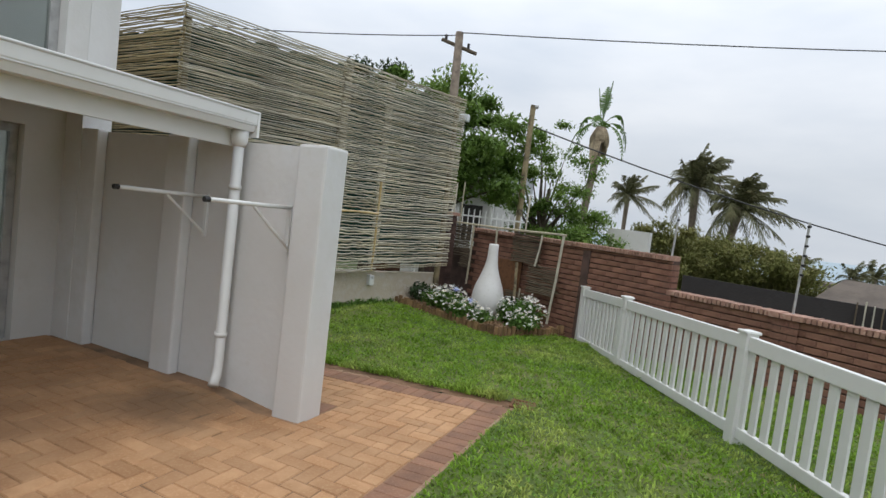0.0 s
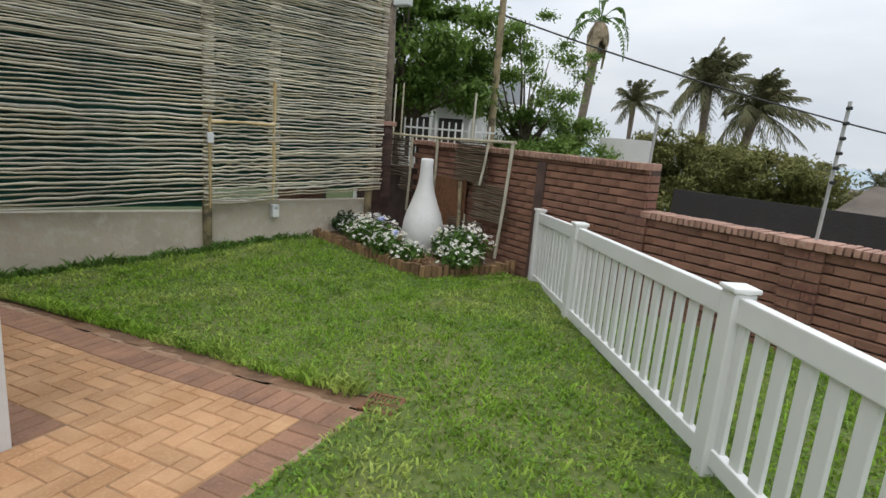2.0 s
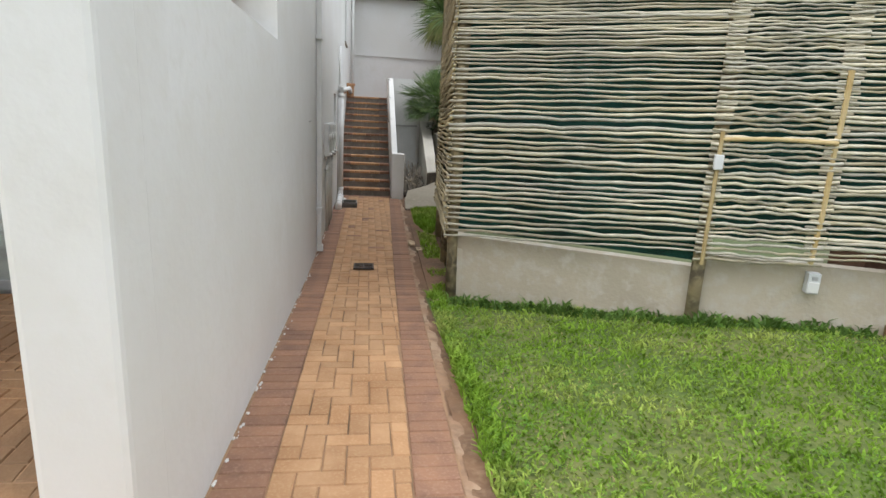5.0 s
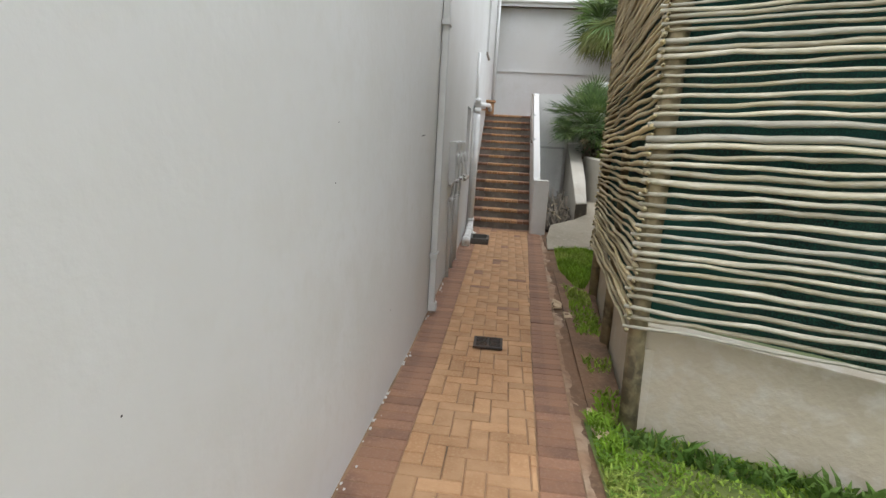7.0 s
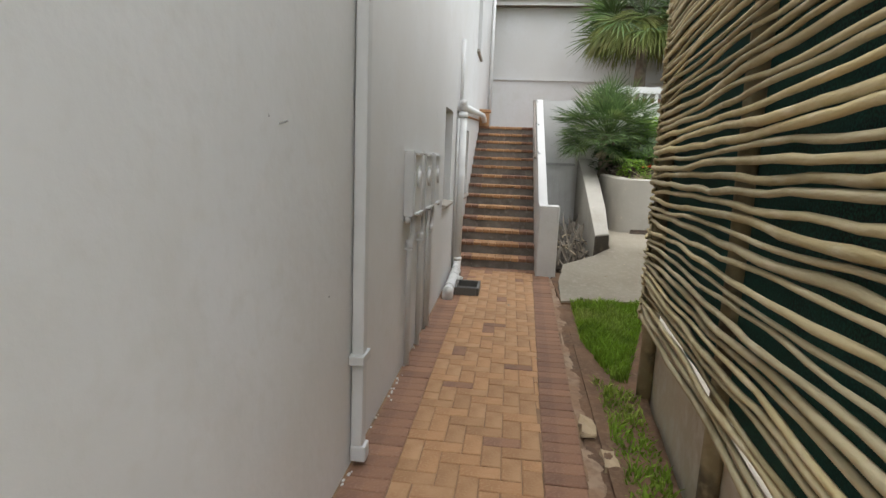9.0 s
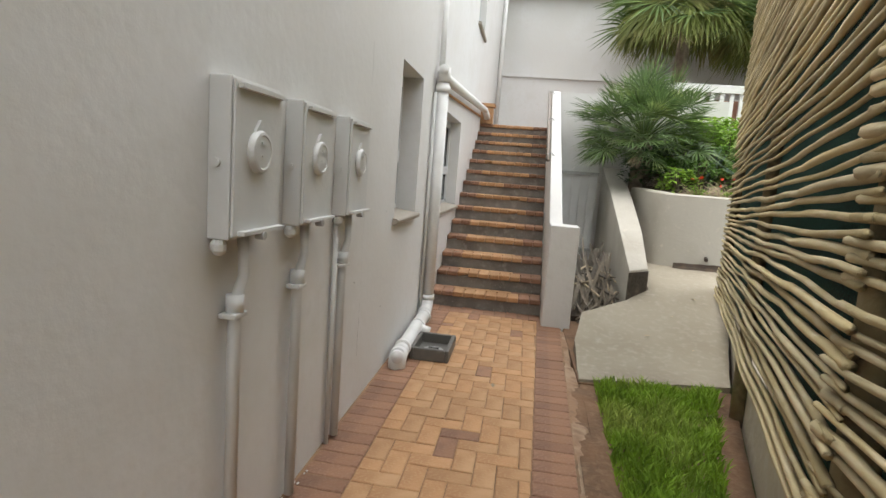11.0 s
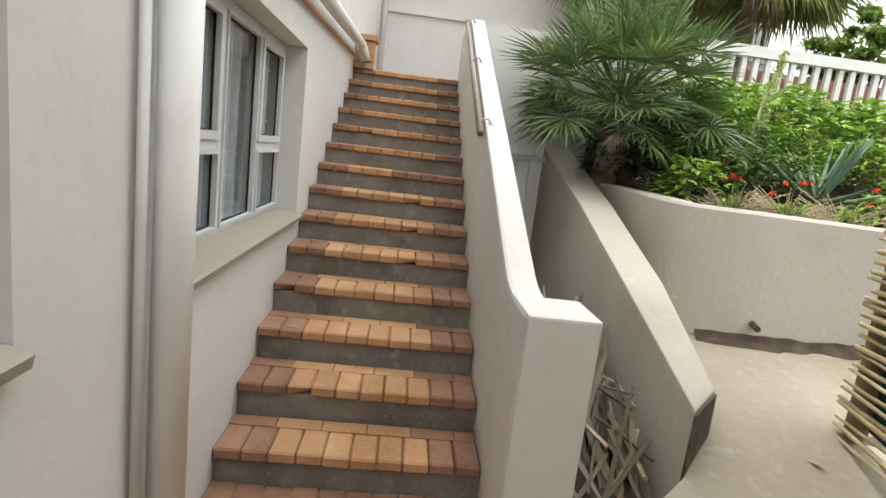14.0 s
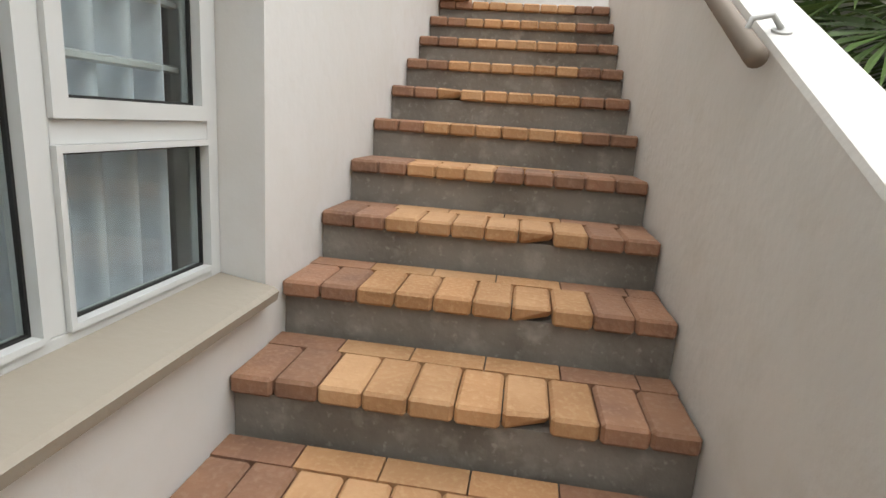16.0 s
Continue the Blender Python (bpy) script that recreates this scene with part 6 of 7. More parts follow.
for k, (x, y, r, h) in enumerate(((-16.0, 8.95, 0.45, 0.45), (-15.7, 8.0, 0.32, 0.32), (-16.7, 8.1, 0.5, 0.6), (-15.35, 8.9, 0.3, 0.3), (-16.6, 7.4, 0.4, 0.5), (-15.9, 7.15, 0.28, 0.3))):
    leafy("small_bush", x, y, 1.36 + 0.26 * max(0, -14.9 - x), r, h, int(2200 * r), 0.055, LEAF if k % 2 else LEAF_LIME, 60 + k, "low mixed green planting in the planter")
leafy("reddish_bush", -15.75, 6.95, 1.40, 0.15, 0.24, 130, 0.05, RAIL, 38, "small dark red-leaved plant by the planter wall")
for k, (x, y) in enumerate(((-15.15, 7.32), (-15.05, 7.68), (-15.0, 8.08), (-14.98, 8.95))):
    rng = random.Random(50 + k)
    o = thing("twiggy_plant", "dry twiggy spreading plant with small red flowers", "shrub", pose(x, y, 1.34), group="twiggy red-flowered plants")
    bm = bmesh.new()
    for j in range(90):
        a, L = rng.uniform(0, 6.28), rng.uniform(0.14, 0.36)
        e = (math.cos(a) * L, math.sin(a) * L, L * rng.uniform(0.25, 0.9))
        tube([(0, 0, 0), (e[0] * 0.5, e[1] * 0.5, e[2] * 0.65), e], 0.003, 3, bm, caps=False)
    part("twigs", bm, FROND_DRY, o)
    vs, fs = leaf_cloud(rng, 260, (0, 0, 0.12), (0.28, 0.28, 0.13), 0.018, 0.8, 0.1)
    raw("foliage", vs, fs, LEAF_LIME, o)
    for j in range(3):
        vs, fs = leaf_cloud(rng, 26, (rng.uniform(-0.2, 0.2), rng.uniform(-0.2, 0.2), rng.uniform(0.2, 0.34)), (0.028, 0.028, 0.02), 0.014, 0.8, 0.1)
        raw("flower", vs, fs, RED, o, "red flower head")


def aloe(x, y, z, s, seed):
    rng = random.Random(seed)
    o = thing("aloe", "grey-green aloe with long curved leaves", "aloe", pose(x, y, z), group="aloes in the planter")
    for k in range(20):
        a = k * 2.4
        el = 0.15 + 1.2 * ((k * 0.618) % 1.0)
        L = s * rng.uniform(0.85, 1.15)
        pts, rad = [], []
        for i in range(6):
            t = i / 5
            rr = L * t * math.cos(el) * (1 + 0.1 * t)
            pts.append((math.cos(a) * rr, math.sin(a) * rr, L * t * math.sin(el) + 0.16 * L * t * t * math.cos(el) - 0.10 * L * t))
            rad.append(s * 0.052 * (1 - t) ** 0.7 + 0.003)
        part("leaf", tube(pts, rad, 5), ALOE, o, smooth=True)


aloe(-15.62, 8.32, 1.52, 0.64, 3)
aloe(-16.05, 7.62, 1.6, 0.5, 4)
spike = thing("flower_spike", "tall pale green leaning succulent flower spike", "flower spike", pose(-15.82, 7.72, 1.5))
SPIKE = [Vector((-0.7 * t - 0.05 * math.sin(3 * t), 0.66 * t, 1.42 * t)) for t in (0, 0.2, 0.4, 0.6, 0.8, 1.0)]
part("stem", tube(SPIKE, [0.024, 0.024, 0.022, 0.02, 0.016, 0.006], 7), PALE_BUD, spike)
srng = random.Random(3)
vs, fs = [], []
for k in range(26):
    t = 0.12 + 0.86 * k / 25
    c = SPIKE[0].lerp(SPIKE[-1], t)
    q = 0.075 * (1 - 0.45 * abs(t - 0.75) / 0.6)
    v, f = leaf_cloud(srng, 26, c, (q, q, 0.05), 0.026, 0.8, 0.3)
    fs += [tuple(i + len(vs) for i in g) for g in f]
    vs += v
raw("bud_cluster", vs, fs, PALE_BUD, spike)["kind"] = "stuff"

# white balustrade and brick wall behind the planter
wf = thing("white_balustrade", "white slatted balustrade on the upper terrace", "balustrade", pose(-18.6, 7.2, 2.64))
part("top_rail", box(-0.06, 0.06, 0, 8.0, 0.66, 0.80), PVC, wf)
part("bottom_rail", box(-0.05, 0.05, 0, 8.0, 0.0, 0.06), PVC, wf)
for k in range(46):
    part("baluster", box(-0.03, 0.03, 0.06 + 0.172 * k, 0.13 + 0.172 * k, 0.06, 0.66), PVC, wf)
tagged(part("wall_terrace_brick", box(-19.3, -19.1, 7.0, 16, 2.2, 3.25), BRICK), "red brick terrace wall behind the balustrade", "wall", kind="structure")
lamp = thing("garden_lamp_post", "dark post with a small white floodlight", "lamp", pose(-19.6, 10.0, TOP_Z))
part("post", tube([(0, 0, 0), (0, 0, 2.35)], 0.03, 8), IRON, lamp)
part("head", box(-0.05, 0.08, -0.12, -0.02, 2.0, 2.12), ALU, lamp, bevel=0.01)

# ---------------------------------------------------------------- beyond the wall: poles, trees, palms, roofs


def feather_frond(bm, base, a, el, L, rng, droop=0.75, n=48, wind=(0.0, 0.0)):
    """An arching frond with long leaflets that hang from its rib and trail in the wind."""
    pts = []
    for i in range(n + 1):
        t = i / n
        r = L * t * math.cos(el) * (1 - 0.15 * t * t)
        pts.append(Vector(base) + Vector((math.cos(a) * r + wind[0] * L * t * t, math.sin(a) * r + wind[1] * L * t * t, L * t * math.sin(el) - droop * L * 0.5 * t ** 2.2)))
    tube(pts[::4], [0.02 * L / 3] + [0.012 * L / 3] * (len(pts[::4]) - 2) + [0.004], 3, bm, caps=False)
    for i in range(3, n):
        d = (pts[i + 1] - pts[i - 1]).normalized()
        s = d.cross(Vector((0, 0, 1))).normalized()
        w = 0.25 * L * (0.30 + 0.70 * math.sin(math.pi * min(1.0, (i / n) * 0.9 + 0.12)))
        for g in (-1, 1):
            k = rng.uniform(0.65, 1.15)
            e = pts[i] + (s * g * rng.uniform(0.35, 0.75) + d * rng.uniform(0.4, 0.8) + Vector((wind[0] * 0.5, wind[1] * 0.5, -rng.uniform(0.25, 0.85)))) * w * k
            v = [bm.verts.new(q) for q in (pts[i] - d * 0.012 * L, pts[i] + d * 0.012 * L, e + d * 0.006 * L, e - d * 0.006 * L)]
            bm.faces.new(v)


def feather_palm(name, x, y, z, height, L, n, seed, label, lean=(0, 0), r=0.14, material=FROND, droop=0.75, wind=(0.12, 0.0)):
    rng = random.Random(seed)
    t = thing(name, label, "palm tree", pose(x, y, z))
    pts = [(lean[0] * q * q, lean[1] * q * q, height * q) for q in (0, 0.25, 0.5, 0.75, 1)]
    part("trunk", tube(pts, [r * 1.3, r, r * 0.9, r * 0.85, r * 1.1], 9), TRUNK, t, smooth=True)
    top = pts[-1]
    for i in range(n):
        bm = bmesh.new()
        el = 1.5 - 2.0 * ((i + 0.5) / n) ** 1.25 + rng.uniform(-0.18, 0.18)
        feather_frond(bm, top, i * 2.39996 + rng.uniform(-0.35, 0.35), el, L * rng.uniform(0.7, 1.12), rng, droop * rng.uniform(0.5, 1.2), wind=wind)
        part("frond", bm, material, t)
    return t


def banana_palm(name, x, y, z, height, seed, label):
    """A wild banana: bare stem, skirt of dead leaves, arching torn leaves and a spear of upright ones."""
    rng = random.Random(seed)
    t = thing(name, label, "palm tree", pose(x, y, z))
    part("trunk", tube([(-0.5, 0, 0), (-0.35, 0, height * 0.4), (-0.1, 0, height * 0.75), (0, 0, height)], [0.24, 0.17, 0.17, 0.22], 9), TRUNK, t, smooth=True)
    for k in range(16):
        a, L = k * 2.4, rng.uniform(0.7, 1.7)
        bm = bmesh.new()
        prev = None
        for i in range(5):
            f = i / 4
            c = Vector((math.cos(a) * (0.20 + 0.22 * math.sin(2.2 * f)), math.sin(a) * (0.20 + 0.22 * math.sin(2.2 * f)), height - 0.05 - L * f))
            w = Vector((-math.sin(a), math.cos(a), 0)) * (0.05 + 0.12 * math.sin(math.pi * (0.15 + 0.8 * f))) * rng.uniform(0.6, 1.2)
            q = [bm.verts.new(c - w), bm.verts.new(c + w)]
            if prev:
                bm.faces.new((prev[0], prev[1], q[1], q[0]))
            prev = q
        part("dead_leaf", bm, FROND_DRY, t, "dry brown hanging leaf")
    leaves = [(a, el, 1.25 * L, bend) for a, el, L, bend in [(0.15, 0.95, 1.9, 1.15), (3.0, 0.85, 1.8, 1.25), (0.5, 0.55, 1.75, 1.3), (2.7, 0.5, 1.7, 1.35), (1.6, 0.8, 1.6, 1.1), (4.6, 0.8, 1.6, 1.1), (3.4, 0.2, 1.5, 1.2), (5.9, 0.15, 1.5, 1.3), (0.0, 1.45, 1.75, 0.05), (1.5, 1.42, 1.6, 0.05), (3.4, 1.40, 1.5, 0.08)]]
    for a, el, L, bend in leaves:
        bm = bmesh.new()
        n = 22
        rib = [Vector((math.cos(a) * L * f * math.cos(el) * (1 - 0.25 * bend * f * f), math.sin(a) * L * f * math.cos(el) * (1 - 0.25 * bend * f * f), height + L * f * math.sin(el) - bend * L * 0.75 * f ** 2.4)) for f in [i / n for i in range(n + 1)]]
        tube(rib[::2], 0.018, 4, bm, caps=False)
        for i in range(6, n):
            d = (rib[i + 1] - rib[i - 1]).normalized()
            sd = Vector((-math.sin(a), math.cos(a), 0)) if el > 1.3 else d.cross(Vector((0, 0, 1))).normalized()
            w = 0.30 * math.sin(math.pi * (i - 5) / (n - 4.5))
            for g in (-1, 1):
                e = rib[i] + sd * g * w * rng.uniform(0.7, 1.0) + d * 0.05 + Vector((0, 0, -w * rng.uniform(0.1, 0.7) * (0.2 if el > 1.3 else 1.0)))
                v = [bm.verts.new(q) for q in (rib[i] - d * 0.045, rib[i] + d * 0.035, e + d * 0.03, e - d * 0.03)]
                bm.faces.new(v)
        part("leaf", bm, LEAF, t)
    return t


def broad_tree(name, x, y, z, height, spread, n_leaf, seed, label, material=LEAF, size=0.1, clumps=22, trunk=0.14, clump=1.0):
    rng = random.Random(seed)
    t = thing(name, label, "tree", pose(x, y, z))
    fork = height * 0.38
    part("trunk", tube([(0, 0, -0.3), (0.06, 0.05, fork * 0.5), (0.0, 0.0, fork), (0.1, 0.05, height * 0.6)], [trunk * 1.3, trunk, trunk * 0.85, trunk * 0.5], 9), BARK, t, smooth=True)
    vs, fs = [], []
    for k in range(clumps):
        a = k * 2.39996 + rng.uniform(-0.4, 0.4)
        q = spread * math.sqrt((k + 0.5) / clumps) * rng.uniform(0.8, 1.15)
        zz = fork + (height - fork) * (0.12 + 0.85 * rng.random() * (1 - 0.5 * (q / spread) ** 2))
        c = (math.cos(a) * q, math.sin(a) * q, zz)
        if k % 3 == 0:
            b0 = fork * rng.uniform(0.75, 1.05)
            part("limb", tube([(0, 0, b0), (c[0] * 0.3 + rng.uniform(-0.1, 0.1), c[1] * 0.3, fork + (zz - fork) * 0.25), (c[0] * 0.65, c[1] * 0.65 + rng.uniform(-0.15, 0.15), fork + (zz - fork) * 0.65), (c[0] * 0.95, c[1] * 0.95, zz * 0.98)], [trunk * 0.6, trunk * 0.4, trunk * 0.2, trunk * 0.07], 6), BARK, t, smooth=True)
        e = spread * rng.uniform(0.16, 0.34) * clump
        v, f = leaf_cloud(rng, int(n_leaf / clumps * rng.uniform(0.5, 1.5)), c, (e, e, e * 0.6), size, 0.7, 0.1)
        o = len(vs)
        vs += v
        fs += [tuple(i + o for i in q_) for q_ in f]
    raw("crown", vs, fs, material, t)
    return t


broad_tree("tree", -6.9, 15.6, -0.6, 7.0, 2.9, 40000, 3, "large leafy green tree behind the boundary wall", LEAF_TREE, 0.085, 95, 0.16)
broad_tree("tree", -4.1, 18.2, -1.0, 6.9, 1.9, 9000, 4, "thin open-crowned tree behind the boundary wall", LEAF_TREE, 0.06, 46, 0.12)
broad_tree("tree", -8.6, 14.8, -0.4, 6.6, 2.5, 26000, 5, "dark leafy tree beyond the stick screen", LEAF_DARK, 0.085, 60, 0.14)
broad_tree("round_bush", -3.3, 17.6, -1.2, 4.1, 2.0, 30000, 6, "bright green bushy tree behind the boundary wall", LEAF_TREE, 0.06, 60, 0.08, 1.2)
broad_tree("round_bush", -0.9, 24.0, -2.4, 5.3, 1.8, 22000, 7, "olive green bush beyond the wall", OLIVE, 0.08, 50, 0.08, 1.6)
broad_tree("round_bush", 1.0, 26.0, -2.6, 5.2, 2.2, 30000, 8, "dense olive green bush under the palms", OLIVE, 0.08, 60, 0.08, 1.6)
broad_tree("round_bush", 3.2, 25.5, -3.0, 5.3, 2.3, 30000, 9, "dense olive green bush under the palms", OLIVE, 0.08, 60, 0.08, 1.6)
broad_tree("tree", -21.8, 13.6, 2.0, 3.4, 1.25, 11000, 10, "leafy tree beyond the upper terrace", LEAF_TREE, 0.08, 50, 0.12)
banana_palm("banana_palm", -4.15, 26.4, -1.6, 8.3, 21, "tall wild banana palm with ragged drooping leaves")
feather_palm("coconut_palm", -3.7, 35.5, -4.0, 8.4, 2.0, 30, 22, "distant palm with feathery fronds", (0, 0), 0.14, FAR_FROND)
feather_palm("coconut_palm", 0.2, 30.5, -3.2, 8.1, 2.45, 42, 23, "tall feathery palm beyond the wall", (-0.15, 0), 0.19, FAR_FROND, 0.8, (0.16, 0.05))
feather_palm("coconut_palm", 1.4, 28.6, -3.2, 7.0, 2.4, 42, 24, "feathery palm leaning beyond the wall", (0.6, 0), 0.19, FAR_FROND, 0.9, (0.22, 0.05))
feather_palm("date_palm", 8.2, 22.0, -3.0, 5.0, 2.0, 20, 25, "feathery palm seen over the low wall", (0.0, 0), 0.14, FAR_FROND, 1.1)
feather_palm("date_palm", 7.0, 45.0, -7.0, 8.3, 1.9, 18, 26, "small distant palm near the shore", (0, 0), 0.14, FAR_FROND, 1.2)
feather_palm("date_palm", 10.0, 45.0, -7.0, 7.9, 1.8, 18, 28, "small distant palm near the shore", (0, 0), 0.14, FAR_FROND, 1.2)
feather_palm("date_palm", 11.4, 46.0, -7.0, 8.0, 1.9, 18, 29, "small distant palm near the shore", (0, 0), 0.14, FAR_FROND, 1.2)

# utility poles and wires
up = thing("utility_pole", "weathered wooden utility pole with a crossarm beside the screen", "utility pole", pose(-4.62, 11.6, 0))
part("post", tube([(0, 0, -0.2), (0.02, 0, 3), (-0.06, 0, 5.88)], [0.12, 0.105, 0.085], 12), TRUNK, up, smooth=True)
part("crossarm", tube([(-0.42, -0.1, 5.71), (0.34, 0.12, 5.45)], 0.04, 6), LATH_DARK, up)
part("insulator", ring((-0.33, -0.08, 5.76), (0, 0, 1), 0.03, 0.1), BLACK, up)
part("insulator", ring((0.16, 0.06, 5.60), (0, 0, 1), 0.03, 0.1), BLACK, up)
part("floodlight", box(0.12, 0.42, -0.12, 0.04, 3.96, 4.12), ALU, up, "white floodlight", bevel=0.03)
part("bracket", box(0.05, 0.13, -0.05, 0.0, 3.98, 4.08), STEEL, up)
up2 = thing("utility_pole", "grey wooden utility pole among the trees", "utility pole", pose(-3.95, 15.2, -0.8))
part("post", tube([(0, 0, 0), (0, 0, 5.95)], [0.10, 0.075], 10), POLE, up2)
part("cap", ring((0.08, 0, 5.9), (1, 0, 0), 0.05, 0.12), STEEL, up2)


def cable(name, a, b, sag, label, r=0.012):
    a, b = Vector(a), Vector(b)
    pts = [a.lerp(b, i / 14) - Vector((0, 0, sag * 4 * (i / 14) * (1 - i / 14))) for i in range(15)]
    return tagged(part(name, tube(pts, r, 5), WIRE), label, "cable")


cable("overhead_cable", (-4.66, 11.55, 5.86), (16, 18, 7.2), 0.25, "thin overhead service cable across the sky")
cable("overhead_cable", (-4.66, 11.55, 5.80), (-16, 10.0, 6.3), 0.2, "thin overhead service cable across the sky")
cable("overhead_cable", (-3.95, 15.2, 4.6), (16, 24, 1.6), 0.7, "dark cable sloping down towards the shore", 0.02)

# far house, white panels, black fence, thatch
fh = thing("white_house", "white house with verandah posts behind the trees", "house", pose(-8.2, 20.5, -1.0))
part("wall", box(-3.0, 1.6, 0, 3, 0, 4.2), PLASTER, fh)
part("roof", prism([(-3.3, -0.6), (2.0, -0.6), (2.0, 3.4), (-3.3, 3.4)], 4.2, lambda x, y: 4.3 + 0.25 * (y + 0.6)), ROOFMETAL, fh)
for k in range(3):
    part("window", box(-2.4 + 1.3 * k, -1.5 + 1.3 * k, -0.03, 0.0, 2.0, 3.4), BLACKFENCE, fh)
for k in range(4):
    part("post", box(-2.9 + 1.5 * k, -2.78 + 1.5 * k, -0.55, -0.43, 0, 4.2), PVC, fh)
sf = thing("white_steel_fence", "white steel palisade fence behind the boundary wall", "fence", pose(-5.6, 14.0, 0))
for k in range(14):
    part("bar", box(0.16 * k, 0.16 * k + 0.03, -0.01, 0.01, 0.6, 2.18 - 0.006 * k), PVC, sf)
part("rail", box(0, 2.2, -0.015, 0.015, 1.95, 1.99), PVC, sf)
tagged(part("white_shed", box(-1.95, -0.75, 18.0, 19.0, -1.0, 2.12), PLASTER), "white flat shed wall behind the boundary wall", "shed")
bf = thing("black_fence", "dark stained slat fence below the boundary wall", "fence", pose(0.7, 10.9, 0, 0, 0, -24))
part("board", box(-0.3, 8.5, 0.03, 0.06, -1.5, 1.40), BLACKFENCE, bf)
for k in range(62):
    x = 2.2 + 0.1 * k
    part("picket", box(x, x + 0.016, -0.012, 0.012, 0.4, 1.43 + 0.03 * math.sin(k * 1.7) - 0.004 * k), LATH if k % 3 else LATH_DARK, bf)
th = bmesh.new()
base = [(2.0, 19.5), (11.0, 15.0), (14.0, 21.0), (5.0, 26.0)]
lo = [th.verts.new((x, y, -0.9)) for x, y in base]
rg = [th.verts.new((4.9, 21.6, 1.42)), th.verts.new((9.4, 19.4, 1.36))]
for q in ((lo[0], lo[1], rg[1], rg[0]), (lo[1], lo[2], rg[1]), (lo[2], lo[3], rg[0], rg[1]), (lo[3], lo[0], rg[0])):
    th.faces.new(q)
bmesh.ops.subdivide_edges(th, edges=list(th.edges), cuts=6, use_grid_fill=True)
hut = thing("thatched_house", "dark brown thatched roof below the garden", "house")
part("roof", rough_up(th, 0.06, 1.2), THATCH, hut)
part("wall", prism([(3.0, 19.9), (10.6, 16.1), (13.0, 20.8), (5.4, 25.0)], -4.0, -0.7), PLASTER, hut)
mast = thing("thin_mast", "thin pale mast near the shore", "mast", pose(9.6, 36.0, -6))
part("post", tube([(0, 0, 0), (0.1, 0, 9.6)], 0.05, 6), STEEL, mast)
for k, (x, y, w, h) in enumerate(((9.0, 55, 5, 2.2), (18, 60, 6, 2.0), (26, 52, 6, 3.0), (34, 60, 8, 2.4))):
    o = thing("shore_house", "small white house near the shore", "house", pose(x, y, -8.5), group="houses near the shore")
    part("wall", box(0, w, 0, 5, 0, 6 + h), PLASTER, o)
    part("roof", box(-0.4, w + 0.4, -0.4, 5.4, 6 + h, 6.3 + h), THATCH, o)

# ---------------------------------------------------------------- kerb, paving
def verge(name, x0, x1, inner, outer, top, material, label, category, rows=4):
    """A rough strip beside the path, uneven on top, with a skirt down its outer side."""
    n = int((x1 - x0) / 0.05)
    vs, fs = [], []
    w = rows + 2
    for i in range(n + 1):
        x = x0 + (x1 - x0) * i / n
        a, b = inner(x), outer(x)
        for k in range(rows + 1):
            y = a + (b - a) * k / rows
            vs.append((x, y, top(x, y, k / rows)))
        vs.append((x, b, -0.12))
    for i in range(n):
        for k in range(w - 1):
            c = i * w + k
            fs.append((c, c + w, c + w + 1, c + 1))
    return tagged(raw(name, vs, fs, material, smooth=True), label, category, kind="structure")


def wob(x, y, s, k):
    return noise.noise(Vector((x * s, y * s, k)))


def screen_y(x):
    """Plan line of the stick screen and, past its corner, the lawn's edge."""
    if x > SCR_A[0]:
        return 5.52
    p, q = (SCR_A, SCR_C) if x > SCR_C[0] else (SCR_C, SCR_D)
    return p[1] + (q[1] - p[1]) * (x - p[0]) / (q[0] - p[0])


verge("soil_strip", -11.75, PATIO_EDGE + 0.3, lambda x: path_in(x) + 0.26, lambda x: screen_y(x) + 0.02, lambda x, y, t: G(x) - 0.012 + 0.022 * wob(x, y, 4, 1) + 0.012 * wob(x, y, 15, 2) + 0.015 * t, SOIL, "reddish bare soil between the path and the screen", "soil", 6)
verge("kerb_path", -13.0, PATIO_EDGE + 0.02, lambda x: path_in(x) + 0.232, lambda x: path_in(x) + 0.315 + 0.045 * wob(x, 0, 2.2, 3) + 0.02 * wob(x, 0, 9, 4), lambda x, y, t: G(x) - 0.004 + 0.009 * wob(x, y, 6, 5) - (0.022 if wob(x, 0, 1.6, 8) > 0.22 else 0.0) - 0.012 * t * t, KERB_TONE, "worn and broken concrete haunching along the path edge", "kerb")
for k, (x, y, s) in enumerate(((-8.43, 5.50, 0.11), (-8.05, 5.58, 0.09), (-5.62, 5.52, 0.09), (-5.9, 5.50, 0.05))):
    s *= 0.72
    bm = box(-1.4 * s, 1.4 * s, -0.55 * s, 0.55 * s, -0.35 * s, 0.22 * s)
    bmesh.ops.subdivide_edges(bm, edges=list(bm.edges), cuts=2, use_grid_fill=True)
    for v in bm.verts:
        v.co += Vector(noise.noise_vector(v.co * 16 + Vector((3 * k, 0, 0)))) * s * 0.38
    o = tagged(part("mortar_lump", bm, LUMP), "broken pale lump of mortar beside the path", "rubble", group="broken mortar lumps")
    o.location = (x, y, G(x) + 0.01)
bm = bmesh.new()
xs = [-13.5 + (13.5 + PATIO_EDGE + 0.12) * i / 110 for i in range(111)]
